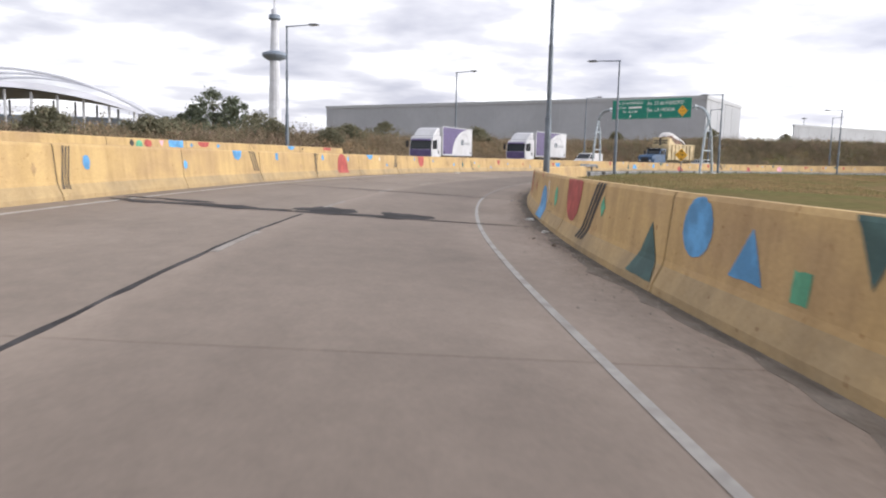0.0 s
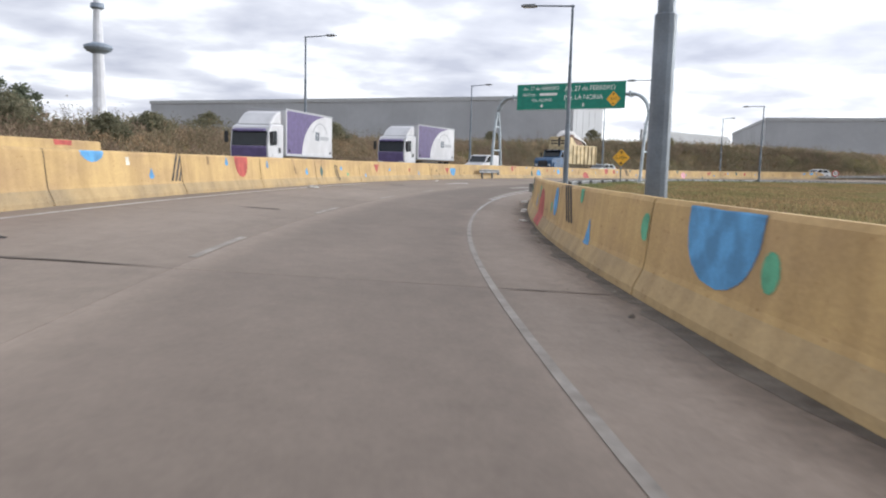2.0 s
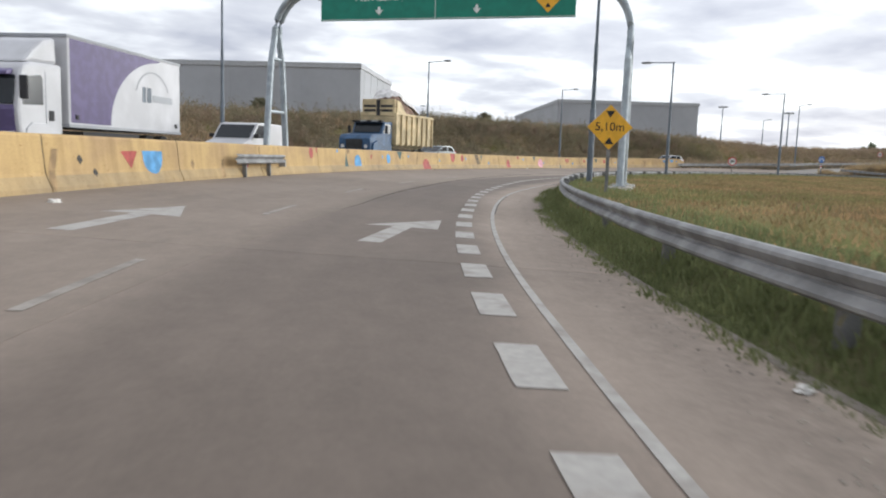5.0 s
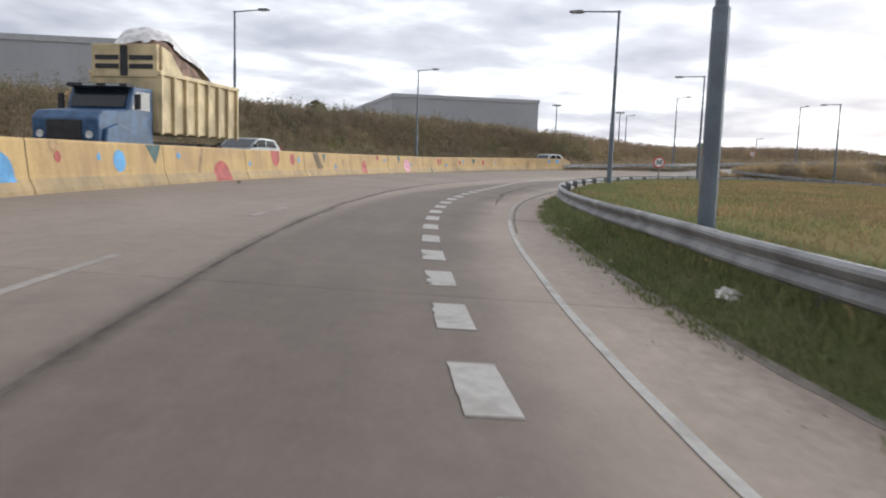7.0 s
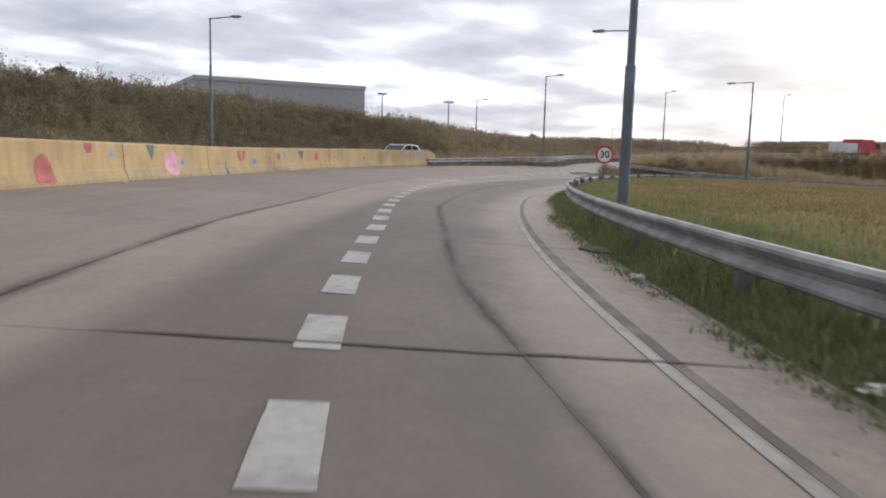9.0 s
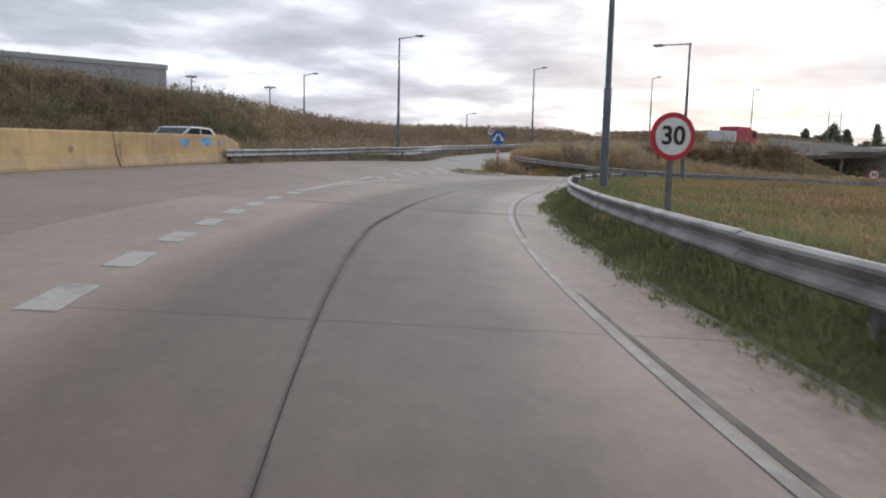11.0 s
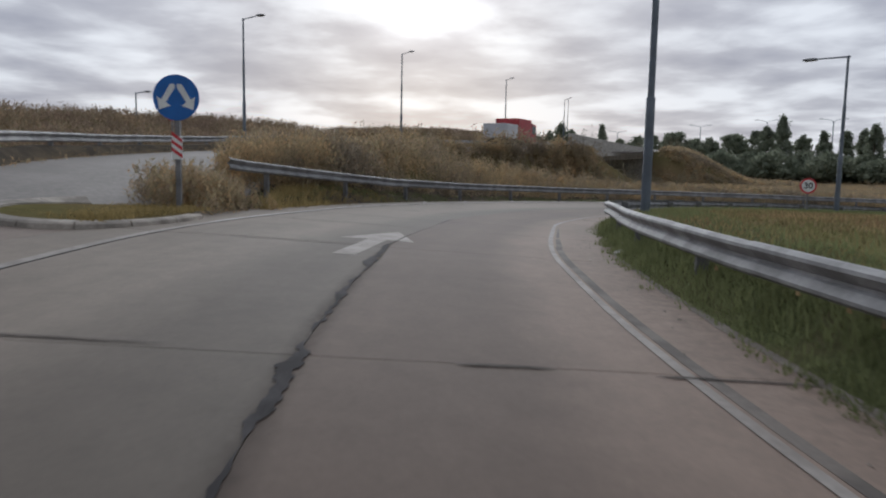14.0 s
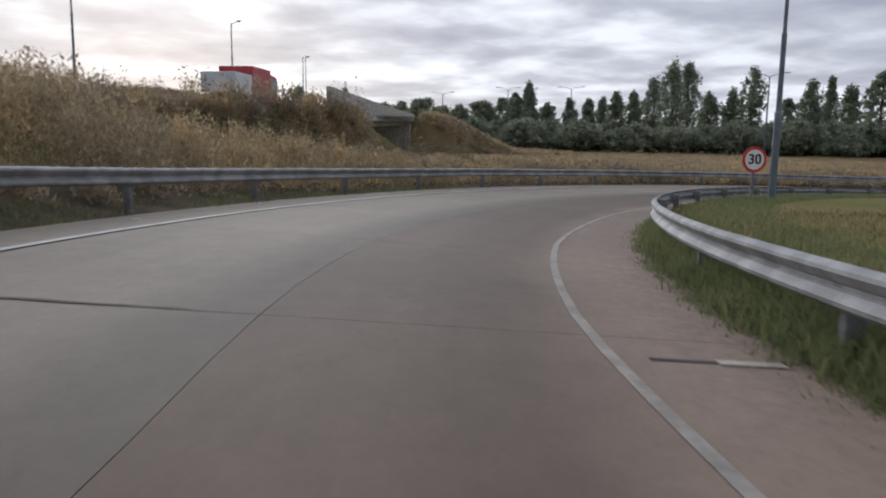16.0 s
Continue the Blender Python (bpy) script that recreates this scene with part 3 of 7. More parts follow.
# the median after the barrier's end, and the main road beside it, climbing to the bridge
_p172 = at(172, 11.0)
MEDIAN = smooth_line([tuple(at(160, 10.4)), tuple(at(166, 10.7)), tuple(_p172), (109.5, 126.9, 1.22), (125, 126.6, 1.7), (141, 123, 2.3), (166, 112.7, 3.0), (189, 99.5, 3.7), (245, 78, 5.2), (300, 62, 5.6)], 1.0)
_mt = np.gradient(MEDIAN[:, :2], axis=0)
_mt /= np.linalg.norm(_mt, axis=1)[:, None]
MN = np.stack([_mt[:, 1], -_mt[:, 0]], 1)
MS = np.r_[0, np.cumsum(np.linalg.norm(np.diff(MEDIAN[:, :2], axis=0), axis=1))]


def main_at(m, d, up=0.0):
    """m metres along the climbing median, d to its left."""
    x, y, z = (np.interp(m, MS, MEDIAN[:, k]) for k in range(3))
    nx, ny = np.interp(m, MS, MN[:, 0]), np.interp(m, MS, MN[:, 1])
    cross = np.interp(m, [0, 12, 30, 60], [0.15, 0.15, 0.07, 0.03])
    return Vector((x - nx * d, y - ny * d, z + cross * min(d, 0.0) + up))


def main_width(m):
    return np.interp(m, [10, 12, 24, 40, 62, 75], [5.6, 5.7, 6.8, 7.0, 7.0, 15.0])


def nearest(pts, line):
    """Index of the nearest line point and the signed distance to its left."""
    idx = np.empty(len(pts), int)
    for i in range(0, len(pts), 4000):
        q = pts[i:i + 4000]
        idx[i:i + 4000] = np.argmin(((q[:, None, :] - line[None, :, :2]) ** 2).sum(2), axis=1)
    return idx


def smoothstep(a, b, x):
    t = np.clip((x - a) / (b - a), 0, 1)
    return t * t * (3 - 2 * t)


def ground_height(pts):
    """Height of the open ground: infield, median verge, far embankment, the bank between ramp and main road."""
    pts = np.asarray(pts, float)
    i = nearest(pts, G)
    e = pts - G[i]
    s = GS[i]
    side = GT[i, 0] * e[:, 1] - GT[i, 1] * e[:, 0]
    d = np.sign(side) * np.linalg.norm(e, axis=1)
    j = nearest(pts, MEDIAN)
    em = pts - MEDIAN[j, :2]
    dm = -np.sign((em * MN[j]).sum(1)) * np.linalg.norm(em, axis=1)
    zm = MEDIAN[j, 2]
    dmed = d_median(s)
    edge = fall(s) - 0.13
    # right of the road
    rim = np.interp(s, [160, 176], [2.75, 2.5])
    right = edge + 0.42 * smoothstep(rim, rim + 1.1, -d)
    right = right + (-0.8 - right) * smoothstep(10, 36, -d)
    # left, before the split
    over = d - dmed
    bank = np.interp(s, [15, 40, 65, 90, 118, 140, 165], [0.7, 1.5, 2.7, 3.4, 3.8, 4.8, 5.0]) + 0.4 * np.sin(s * 0.045 + 1.0)
    left1 = np.where(over < 9.2, z_road(s, np.minimum(d, 22)) - 0.14, 0)
    flat = z_road(s, dmed + 9.2) - 0.14
    left1 = np.where(over >= 9.2, flat + (bank - flat) * smoothstep(12.5, 24, over), left1)
    # left, after the split
    mw = main_width(MS[j]) + 0.5
    cross = np.interp(MS[j], [0, 12, 30, 60], [0.15, 0.15, 0.07, 0.03])
    gap_r, gap_m = np.clip(d - 6.3, 0, None), np.clip(-dm - mw, 0, None)
    k = gap_r / np.maximum(gap_r + gap_m, 0.01)
    low, high = fall(s) + 0.12 + lift(s) * smoothstep(6.0, 6.9, d), zm - 0.14 - cross * np.clip(-dm, 0, mw)
    between = low + (high - low) * smoothstep(0.0, 0.75, k)
    left2 = np.where(dm > -mw, high, between)
    left2 = np.where(dm > 9.0, high + np.interp(MS[j], [0, 12, 28, 45], [4.3, 4.1, 3.2, 2.1]) * smoothstep(9.5, np.interp(MS[j], [15, 45], [16, 22]), dm), left2)
    bend = smoothstep(6.5, 20, d) * smoothstep(184, 200, s) * smoothstep(1, np.interp(MS[j], [30, 54, 114, 126], [14, 3, 3, 15]), gap_m)
    left2 = left2 * (1 - bend) + (-1.4) * bend
    cut = smoothstep(81, 105, MS[j]) * (1 - smoothstep(117.5, 119.5, MS[j]))
    left2 = left2 * (1 - cut) - 1.2 * cut
    w = smoothstep(160, 172, s)
    left = left1 * (1 - w) + left2 * w
    z = np.where(d < -2.7, right, np.where(d < 5.2, fall(s) + BANK * d - 0.14, left))
    far = smoothstep(60, 160, np.minimum(np.abs(d), np.abs(dm)))
    return z * (1 - far) + 0.4 * far, s, d, dm


# ---- ground ----
def spread(a, b, step, reach):
    """Even steps between a and b, then growing ones out to the reach."""
    v = list(np.arange(a, b, step))
    g, lo, hi = step, a, b
    low, high = [], []
    while hi < reach:
        g *= 1.3
        hi, lo = hi + g, lo - g
        high.append(hi)
        low.append(lo)
    return np.array(low[::-1] + v + [b] + high)


gx, gy = spread(-40, 204, 1.1, 3500), spread(-30, 160, 1.1, 3500)
gxx, gyy = np.meshgrid(gx, gy)
gp = np.stack([gxx.ravel(), gyy.ravel()], 1)
gz, g_s, g_d, g_m = ground_height(gp)
gz = gz + np.array([0.07 * noise.noise((x * 0.35, y * 0.35, 0)) + 0.05 * noise.noise((x * 0.09, y * 0.09, 3)) for x, y in gp]) * np.where((g_d > -2.6) & (g_d < 17), 0, 1)
gz = gz - 0.3 * (((g_d > -8.4) & (g_d < -2.55)) | ((g_d > 6.2) & (g_d < 8.6) & (g_s > 174)))
nx_, ny_ = len(gx), len(gy)
gf = [(j * nx_ + i, j * nx_ + i + 1, (j + 1) * nx_ + i + 1, (j + 1) * nx_ + i) for j in range(ny_ - 1) for i in range(nx_ - 1)]
ground = raw("ground", np.c_[gp, gz], gf, M_GROUND, smooth=True)
tagged(ground, "dry yellow-brown grassland around the interchange", "ground", kind="structure")



def verge(s0, s1, offsets, label, material=M_GROUND):
    """A finely shaped strip of ground beside the road; its outer edge dives under the field."""
    rows = np.arange(s0, s1, 0.8)
    pts = np.array([(*at(s, d)[:2],) for s in rows for d in offsets])
    z = ground_height(pts)[0] + np.array([0.03 * noise.noise((x * 0.9, y * 0.9, 0)) for x, y in pts])
    m = len(offsets)
    z.reshape(-1, m)[:, -1] -= 0.4
    fs = [(r * m + c, r * m + c + 1, (r + 1) * m + c + 1, (r + 1) * m + c) for r in range(len(rows) - 1) for c in range(m - 1)]
    if offsets[1] > offsets[0]:
        fs = [f[::-1] for f in fs]
    return tagged(raw("verge", np.c_[pts, z], fs, material, smooth=True), label, "ground", kind="structure")


verge(51, 246, [-2.7, -2.85, -3.0, -3.2, -3.45, -3.75, -4.1, -4.6, -5.2, -5.8], "grassy verge rising beside the slip road", M_VERGE)
verge(51, 246, [-5.2, -5.9, -6.8, -8.0, -9.3], "yellowing turf of the infield", M_INFIELD)
verge(174.5, 246, [6.05, 6.2, 6.4, 6.6, 6.8, 7.0, 7.4, 8.0, 8.6, 9.4], "dark earth verge behind the loop ramp's outer shoulder", M_SOIL)


# ---- carriageways ----
def uv_along(me, coords):
    layer = me.uv_layers.new(name="along_across")
    flat = np.array([coords[l.vertex_index] for l in me.loops], np.float32).ravel()
    layer.data.foreach_set("uv", flat)


def strip(name, s0, s1, da, db, material, parent=None, up=0.0, thick=0.1, step=1.4, cols=2, where=None):
    """A slab of road between two offsets that may change along it."""
    place = where or at
    fa = da if callable(da) else (lambda s, v=da: v)
    fb = db if callable(db) else (lambda s, v=db: v)
    n = max(1, int(math.ceil((s1 - s0) / step)))
    top, uv = [], []
    for i in range(n + 1):
        s = s0 + (s1 - s0) * i / n
        a, b = float(fa(s)), float(fb(s))
        for k in range(cols + 1):
            d = a + (b - a) * k / cols
            top.append(place(s, d, up))
            uv.append((s, d))
    w, m = cols + 1, len(top)
    low = [v - Vector((0, 0, thick)) for v in top]
    faces = [(i * w + k, (i + 1) * w + k, (i + 1) * w + k + 1, i * w + k + 1) for i in range(n) for k in range(cols)]
    for i in range(n):
        faces.append((i * w, i * w + m, (i + 1) * w + m, (i + 1) * w))
        faces.append((i * w + cols, (i + 1) * w + cols, (i + 1) * w + cols + m, i * w + cols + m))
    for k in range(cols):
        faces.append((k, k + 1, k + 1 + m, k + m))
        faces.append((n * w + k, n * w + k + m, n * w + k + 1 + m, n * w + k + 1))
    faces = [f[::-1] for f in faces]
    ob = raw(name, top + low, faces, material, parent)
    uv_along(ob.data, uv + uv)
    return ob


def joint_left(s):
    return np.interp(s, [-30, 60, 76, 88, 98, 100.3, 103, 107.7, 117, 123, 130, 142, 150, 160], [2.2, 2.3, 1.6, 1.8, 2.2, 2.38, 2.47, 2.8, 3.38, 3.5, 4.2, 5.2, 5.2, 5.2])


def joint_mid(s):
    return np.interp(s, [104, 108.5, 110, 112, 118, 124, 139, 144, 150, 160, 167.5, 169.3, 170.6, 174.0, 178, 182, 186, 190, 260], [-1.25, -0.95, -0.82, -0.6, -0.3, 0.27, 0.73, 0.6, 0.48, 0.6, 0.67, 0.75, 0.84, 0.93, 1.14, 1.1, 1.28, 1.4, 1.4])


ROAD_RIGHT = -2.75
GAP = 0.006
RAMP_LEFT = 6.1
road = strip("road", S_FIRST, 172, ROAD_RIGHT, lambda s: d_median(s) + 0.65, M_JOINT, up=-0.05, thick=0.12, cols=18)
tagged(road, "curving two-lane concrete slip road with dark sealed joints", "road", kind="structure")
ramp = strip("road_ramp", 172, S_LAST, ROAD_RIGHT, RAMP_LEFT + 0.05, M_JOINT, up=-0.05, thick=0.12, cols=12)
tagged(ramp, "single-lane concrete loop ramp with worn surface", "road", kind="structure")
CUTS = [S_FIRST, -16, -5.8, 4.6, 14.9, 25.4, 31.45, 38.5, 46.3, 54.35, 67.5, 81.7, 88.8, 99.2, 109.5, 116.2, 124, 132.3, 143.7, 154.6, 163.7, 170]
for a, b in zip(CUTS, CUTS[1:]):
    if b <= 104:
        strip("slab", a + GAP, b - GAP, ROAD_RIGHT, lambda s: joint_left(s) - GAP / 2, M_ROAD, road)
        strip("slab", a + GAP, b - GAP, lambda s: joint_left(s) + GAP / 2, lambda s: d_median(s) + 0.6, M_ROAD_LEFT, road, cols=6)
    else:
        strip("slab", a + GAP, b - GAP, ROAD_RIGHT, lambda s: joint_mid(s) - GAP / 2, M_ROAD if b < 160 else M_ROAD_RED, road)
        strip("slab", a + GAP, b - GAP, lambda s: joint_mid(s) + GAP / 2, lambda s: joint_left(s) - GAP / 2, M_ROAD if b < 160 else M_ROAD_GREY, road, cols=6)
        strip("slab", a + GAP, b - GAP, lambda s: joint_left(s) + GAP / 2, lambda s: d_median(s) + 0.6, M_ROAD_LEFT, road, cols=6)
cuts = [170, 174, 177, 180.6, 184.35] + list(np.arange(189.6, S_LAST, 5.2)) + [S_LAST]
for a, b in zip(cuts, cuts[1:]):
    strip("slab", a + GAP, b - GAP, ROAD_RIGHT, lambda s: joint_mid(s) - GAP / 2, M_ROAD_RED, ramp)
    strip("slab", a + GAP, b - GAP, lambda s: joint_mid(s) + GAP / 2, RAMP_LEFT, M_ROAD_GREY, ramp, cols=6)
main_road = strip("road_main", 11.5, MS[-1] - 1, lambda m: -main_width(m), -0.2, M_ROAD_FAR, thick=0.14, step=3, cols=3, where=main_at)
tagged(main_road, "main carriageway climbing towards the overpass", "road", kind="structure")
opposite = strip("road_opposite", S_FIRST, 171, lambda s: d_median(s) + 0.68, lambda s: d_median(s) + 9.0, M_ROAD_FAR, thick=0.14, step=3, cols=3)
tagged(opposite, "opposite carriageway behind the painted median barrier", "road", kind="structure")
opposite_b = strip("road_opposite", 11, MS[-1] - 1, 0.5, lambda m: np.interp(m, [0, 30, 60], [8.0, 6.5, 4.0]), M_ROAD_FAR, thick=0.14, step=3, cols=3, where=main_at)
tagged(opposite_b, "opposite carriageway behind the steel median rail", "road", kind="structure")


# ---- road markings: thin paint on the slabs ----
def edge_d(s):
    return np.interp(s, [-25, 10, 14, 24, 34, 45, 51, 56, 58, 64, 78, 85.5, 88.5, 91, 100, 120, 130, 140, 152, 160, 167.5, 170, 173.4, 177, 182, 185, 191, 196, 260],
                     [-1.42, -1.33, -1.25, -1.14, -1.08, -1.04, -1.06, -1.1, -1.18, -1.3, -1.45, -1.51, -1.59, -1.67, -1.76, -1.75, -1.66, -1.71, -1.83, -1.88, -1.8, -1.71, -1.59, -1.49, -1.41, -1.3, -1.25, -1.4, -1.5])


def dash_d(s):
    return np.interp(s, [48, 54, 57, 60, 78, 86, 90, 94, 98, 102, 110, 114, 118, 121.6, 131, 144.5, 147],
                     [-0.85, -0.98, -0.92, -0.9, -0.82, -0.57, -0.47, -0.28, -0.07, 0.13, 0.5, 0.67, 0.88, 1.28, 2.3, 3.8, 3.95])


def gore_right(s):
    return np.interp(s, [147, 154, 161, 166, 171.4, 177, 181, 190, 260], [3.9, 3.87, 3.9, 4.05, 4.45, 4.65, 4.82, 4.82, 4.7])


def gore_left(s):
    return np.interp(s, [147, 153, 158, 160.3, 165, 169], [4.02, 4.64, 5.45, 5.86, 6.8, 7.7])


def paint(name, s0, s1, fa, fb, parent, material=None, up=0.007, step=1.2, where=None):
    return strip(name, s0, s1, fa, fb, material or M_LINE, parent, up=up, thick=0.004, step=step, cols=1, where=where)


for a, b in [(S_FIRST, 25.4), (25.6, 46), (46, 70), (70, 99), (99, 121), (121, 143.6), (143.8, 172)]:
    paint("edge_line", a, b, lambda s: edge_d(s) - 0.03, lambda s: edge_d(s) + 0.05, road, M_LINE if b < 100 and b != 46 else M_LINE_OLD)
paint("edge_line", 172, S_LAST, lambda s: edge_d(s) - 0.04, lambda s: edge_d(s) + 0.05, ramp, M_LINE_OLD)
def seal_width(s):
    return np.interp(s, [96, 100, 108, 113, 126, 134, 139, 142, 155, 157, 172], [0.04, 0.05, 0.08, 0.13, 0.1, 0.03, 0.03, 0.05, 0.06, 0.1, 0.1])


for a, b in [(96, 134), (139, 156), (156, 172)]:
    strip("sealed_strip", a, b, lambda s: edge_d(s) - 0.07 - seal_width(s) * (1 + 0.15 * noise.noise((s * 1.7, 0, 0))), lambda s: edge_d(s) - 0.07, M_SEAL, road, up=0.003, thick=0.003, cols=1)
strip("sealed_strip", 172, 177.5, lambda s: edge_d(s) - 0.09 - 0.1 * float(np.interp(s, [172, 177.5], [1.0, 0.3])), lambda s: edge_d(s) - 0.09, M_SEAL, ramp, up=0.003, thick=0.003, cols=1)
paint("edge_line", S_FIRST, 60, lambda s: d_median(s) - 0.62, lambda s: d_median(s) - 0.5, road)
for k in range(-3, 12):
    e = 11.1 + 7.88 * k
    paint("lane_dash", e - 2.4, e, lambda s: np.interp(s, [0, 19, 42, 58, 82, 100], [2.13, 2.2, 2.43, 2.35, 2.85, 3.1]) - 0.05, lambda s: np.interp(s, [0, 19, 42, 58, 82, 100], [2.13, 2.2, 2.43, 2.35, 2.85, 3.1]) + 0.05, road, M_LINE_OLD)
for k in range(0, 49):
    s_ = float(np.interp(k, [-1, 0, 3, 17, 20, 23, 29, 34, 47, 48], [51.4, 53.3, 59.0, 85.5, 91.25, 97.44, 109.35, 118.81, 143.56, 145.7]))
    # the outer edge is chipped away by tyres
    paint("exit_dash", s_, s_ + 0.98, lambda s: dash_d(s) - 0.15 + 0.006 * noise.noise((s * 4, k, 5)), lambda s: dash_d(s) + 0.15 - float(np.interp(s, [86, 91, 99, 103], [0.01, 0.15, 0.12, 0.01])) * max(0.0, noise.noise((s * 8, k * 3.1, 0)) + 0.05), road, step=0.07 if 70 < s_ < 125 else 0.14)
paint("gore_line", 147, 172, lambda s: gore_right(s) - 0.07, lambda s: gore_right(s) + 0.07, road, M_LINE_OLD)
paint("gore_line", 172, S_LAST, lambda s: gore_right(s) - 0.055, lambda s: gore_right(s) + 0.065, ramp)
strip("sealed_joint", 166, S_LAST, lambda s: gore_right(s) - 0.1 - 0.015 * noise.noise((s * 2.1, 4, 1)), lambda s: gore_right(s) - 0.07, M_PATCH, ramp, up=0.004, thick=0.003, cols=1, step=0.5)
paint("gore_line", 147, 157.5, lambda s: gore_left(s) - 0.08, lambda s: gore_left(s) + 0.08, road)
def gore_mid(s):
    return np.interp(s, [148, 154, 159.8, 164, 168.5, 171], [3.98, 4.15, 4.5, 5.15, 5.75, 6.2])


paint("gore_line", 150, 168.5, lambda s: gore_mid(s) - 0.05, lambda s: gore_mid(s) + 0.05, road, M_LINE_OLD)
paint("gore_fill", 147.5, 157.5, lambda s: gore_right(s) + 0.1, lambda s: np.minimum(gore_mid(s), gore_left(s)) + 0.25, road, M_LINE_OLD, up=0.006)
# slanted bars between the two lines, worn thin
for s0, d0, s1, d1 in ((157.0, 4.65, 158.3, 5.4), (159.8, 4.75, 161.45, 6.0), (162.7, 5.2, 164.3, 6.5), (165.2, 5.65, 166.8, 7.05), (167.4, 5.87, 168.8, 7.4), (169.5, 6.2, 170.7, 7.6)):
    raw("gore_hatch", [at(s0 - 0.2, d0, 0.008), at(s0 + 0.25, d0 - 0.06, 0.008), at(s1 + 0.3, d1 - 0.03, 0.008), at(s1 - 0.22, d1 + 0.03, 0.008)], [(0, 1, 2, 3)], M_LINE_OLD, road)


def arrow(s0, d0, length, parent, bend=0.0):
    """A painted lane arrow: shaft and head."""
    pts = [(0, -0.16), (0, 0.16), (0.58, 0.16), (0.56, 0.62), (1.0, 0.0), (0.56, -0.62), (0.58, -0.16)]
    top = [at(s0 + u * length, d0 + v + bend * u * u, 0.004) for u, v in pts]
    n = len(top)
    me = bpy.data.meshes.new("lane_arrow")
    me.from_pydata([tuple(p) for p in top], [], [(0, 2, 1), (0, 6, 2), (3, 2, 4), (4, 2, 6), (4, 6, 5)])
    return obj("lane_arrow", me, M_LINE_OLD if s0 > 150 else M_LINE, parent)


arrow(168.8, 1.17, 3.9, ramp)
arrow(69.0, 0.5, 4.2, road, -0.9)
arrow(68.0, 4.2, 4.2, road)
# tar and cracks where joints were refilled by hand
def tar(s0, da, db, w, parent, seed=0.0, material=M_TAR_OLD):
    """A ragged dark smear across the road: its width wanders."""
    n = max(6, int(abs(db - da) / 0.16))
    top = []
    for i in range(n + 1):
        d = da + (db - da) * i / n
        fade = min(1.0, 6.0 * min(i, n - i) / n + 0.12)
        mid_ = s0 + 0.5 * w * noise.noise((d * 0.8, seed, 3))
        for g in (-1, 1):
            top.append(at(mid_ + g * w * fade * max(0.15, 0.7 + 1.1 * noise.noise((d * 1.3, seed + g * 4, 0)) + 0.5 * noise.noise((d * 5, seed, g * 7))), d, 0.0085))
    return raw("tar_patch", top, [(2 * i, 2 * i + 2, 2 * i + 3, 2 * i + 1) for i in range(n)], material, parent)


for k, (s0, da, db, w) in enumerate([(14.95, -2.3, 6.2, 0.1), (25.4, -2.4, 6.3, 0.14), (15.2, 2.6, 6.4, 0.4), (15.9, 4.4, 6.4, 0.3), (54.3, 1.9, 5.6, 0.04), (54.35, -2.4, -1.0, 0.02), (81.8, -2.72, -1.15, 0.022), (81.6, 1.95, 3.3, 0.035), (99.2, -2.7, -1.6, 0.05), (102.7, -2.7, -1.25, 0.03), (31.5, 2.4, 5.6, 0.045), (31.4, -2.5, -1.15, 0.025), (109.5, -2.7, 1.9, 0.03), (143.7, -2.7, 3.2, 0.05), (116.15, -2.5, -0.95, 0.022), (163.8, 1.5, 4.0, 0.035), (163.66, -1.0, -0.35, 0.05), (163.6, -2.72, -1.6, 0.03), (40.6, 3.3, 4.5, 0.1), (61.0, 4.5, 5.6, 0.2), (60.2, 3.4, 5.2, 0.08),
                                     (154.75, 1.45, 2.9, 0.04), (154.6, -2.7, 0.7, 0.035)]):
    tar(s0, da, db, w, road, k * 3.7, M_PATCH if s0 < 30 else M_TAR_OLD)
for k, (s0, da, db, w) in enumerate([(170.1, 1.0, 4.1, 0.03), (174, 1.6, 4.1, 0.03), (177, 1.6, 4.4, 0.035), (180.6, 1.6, 4.1, 0.03), (180.6, -2.7, -1.5, 0.03), (184.35, 1.6, 3.4, 0.04)]):
    tar(s0, da, db, w, ramp, 90 + k * 2.9)
def stain(s0, s1, line, w, parent, up=0.0045):
    """A soft-edged dirty band along a joint."""
    n = int((s1 - s0) / 0.5)
    top, uv, fs = [], [], []
    for i in range(n + 1):
        s = s0 + (s1 - s0) * i / n
        wide = w * (0.75 + 0.7 * abs(noise.noise((s * 0.35, w, 4)))) * min(1.0, 0.15 + 4.0 * min(i, n - i) / n)
        for k in (-1, 0, 1):
            top.append(at(s, float(line(s)) + k * wide, up))
            uv.append((s, k))
        if i:
            fs += [(3 * i - 3 + c, 3 * i + c, 3 * i + c + 1, 3 * i - 2 + c) for c in (0, 1)]
    ob = raw("joint_stain", top, fs, M_STAIN, parent)
    uv_along(ob.data, uv)
    return ob


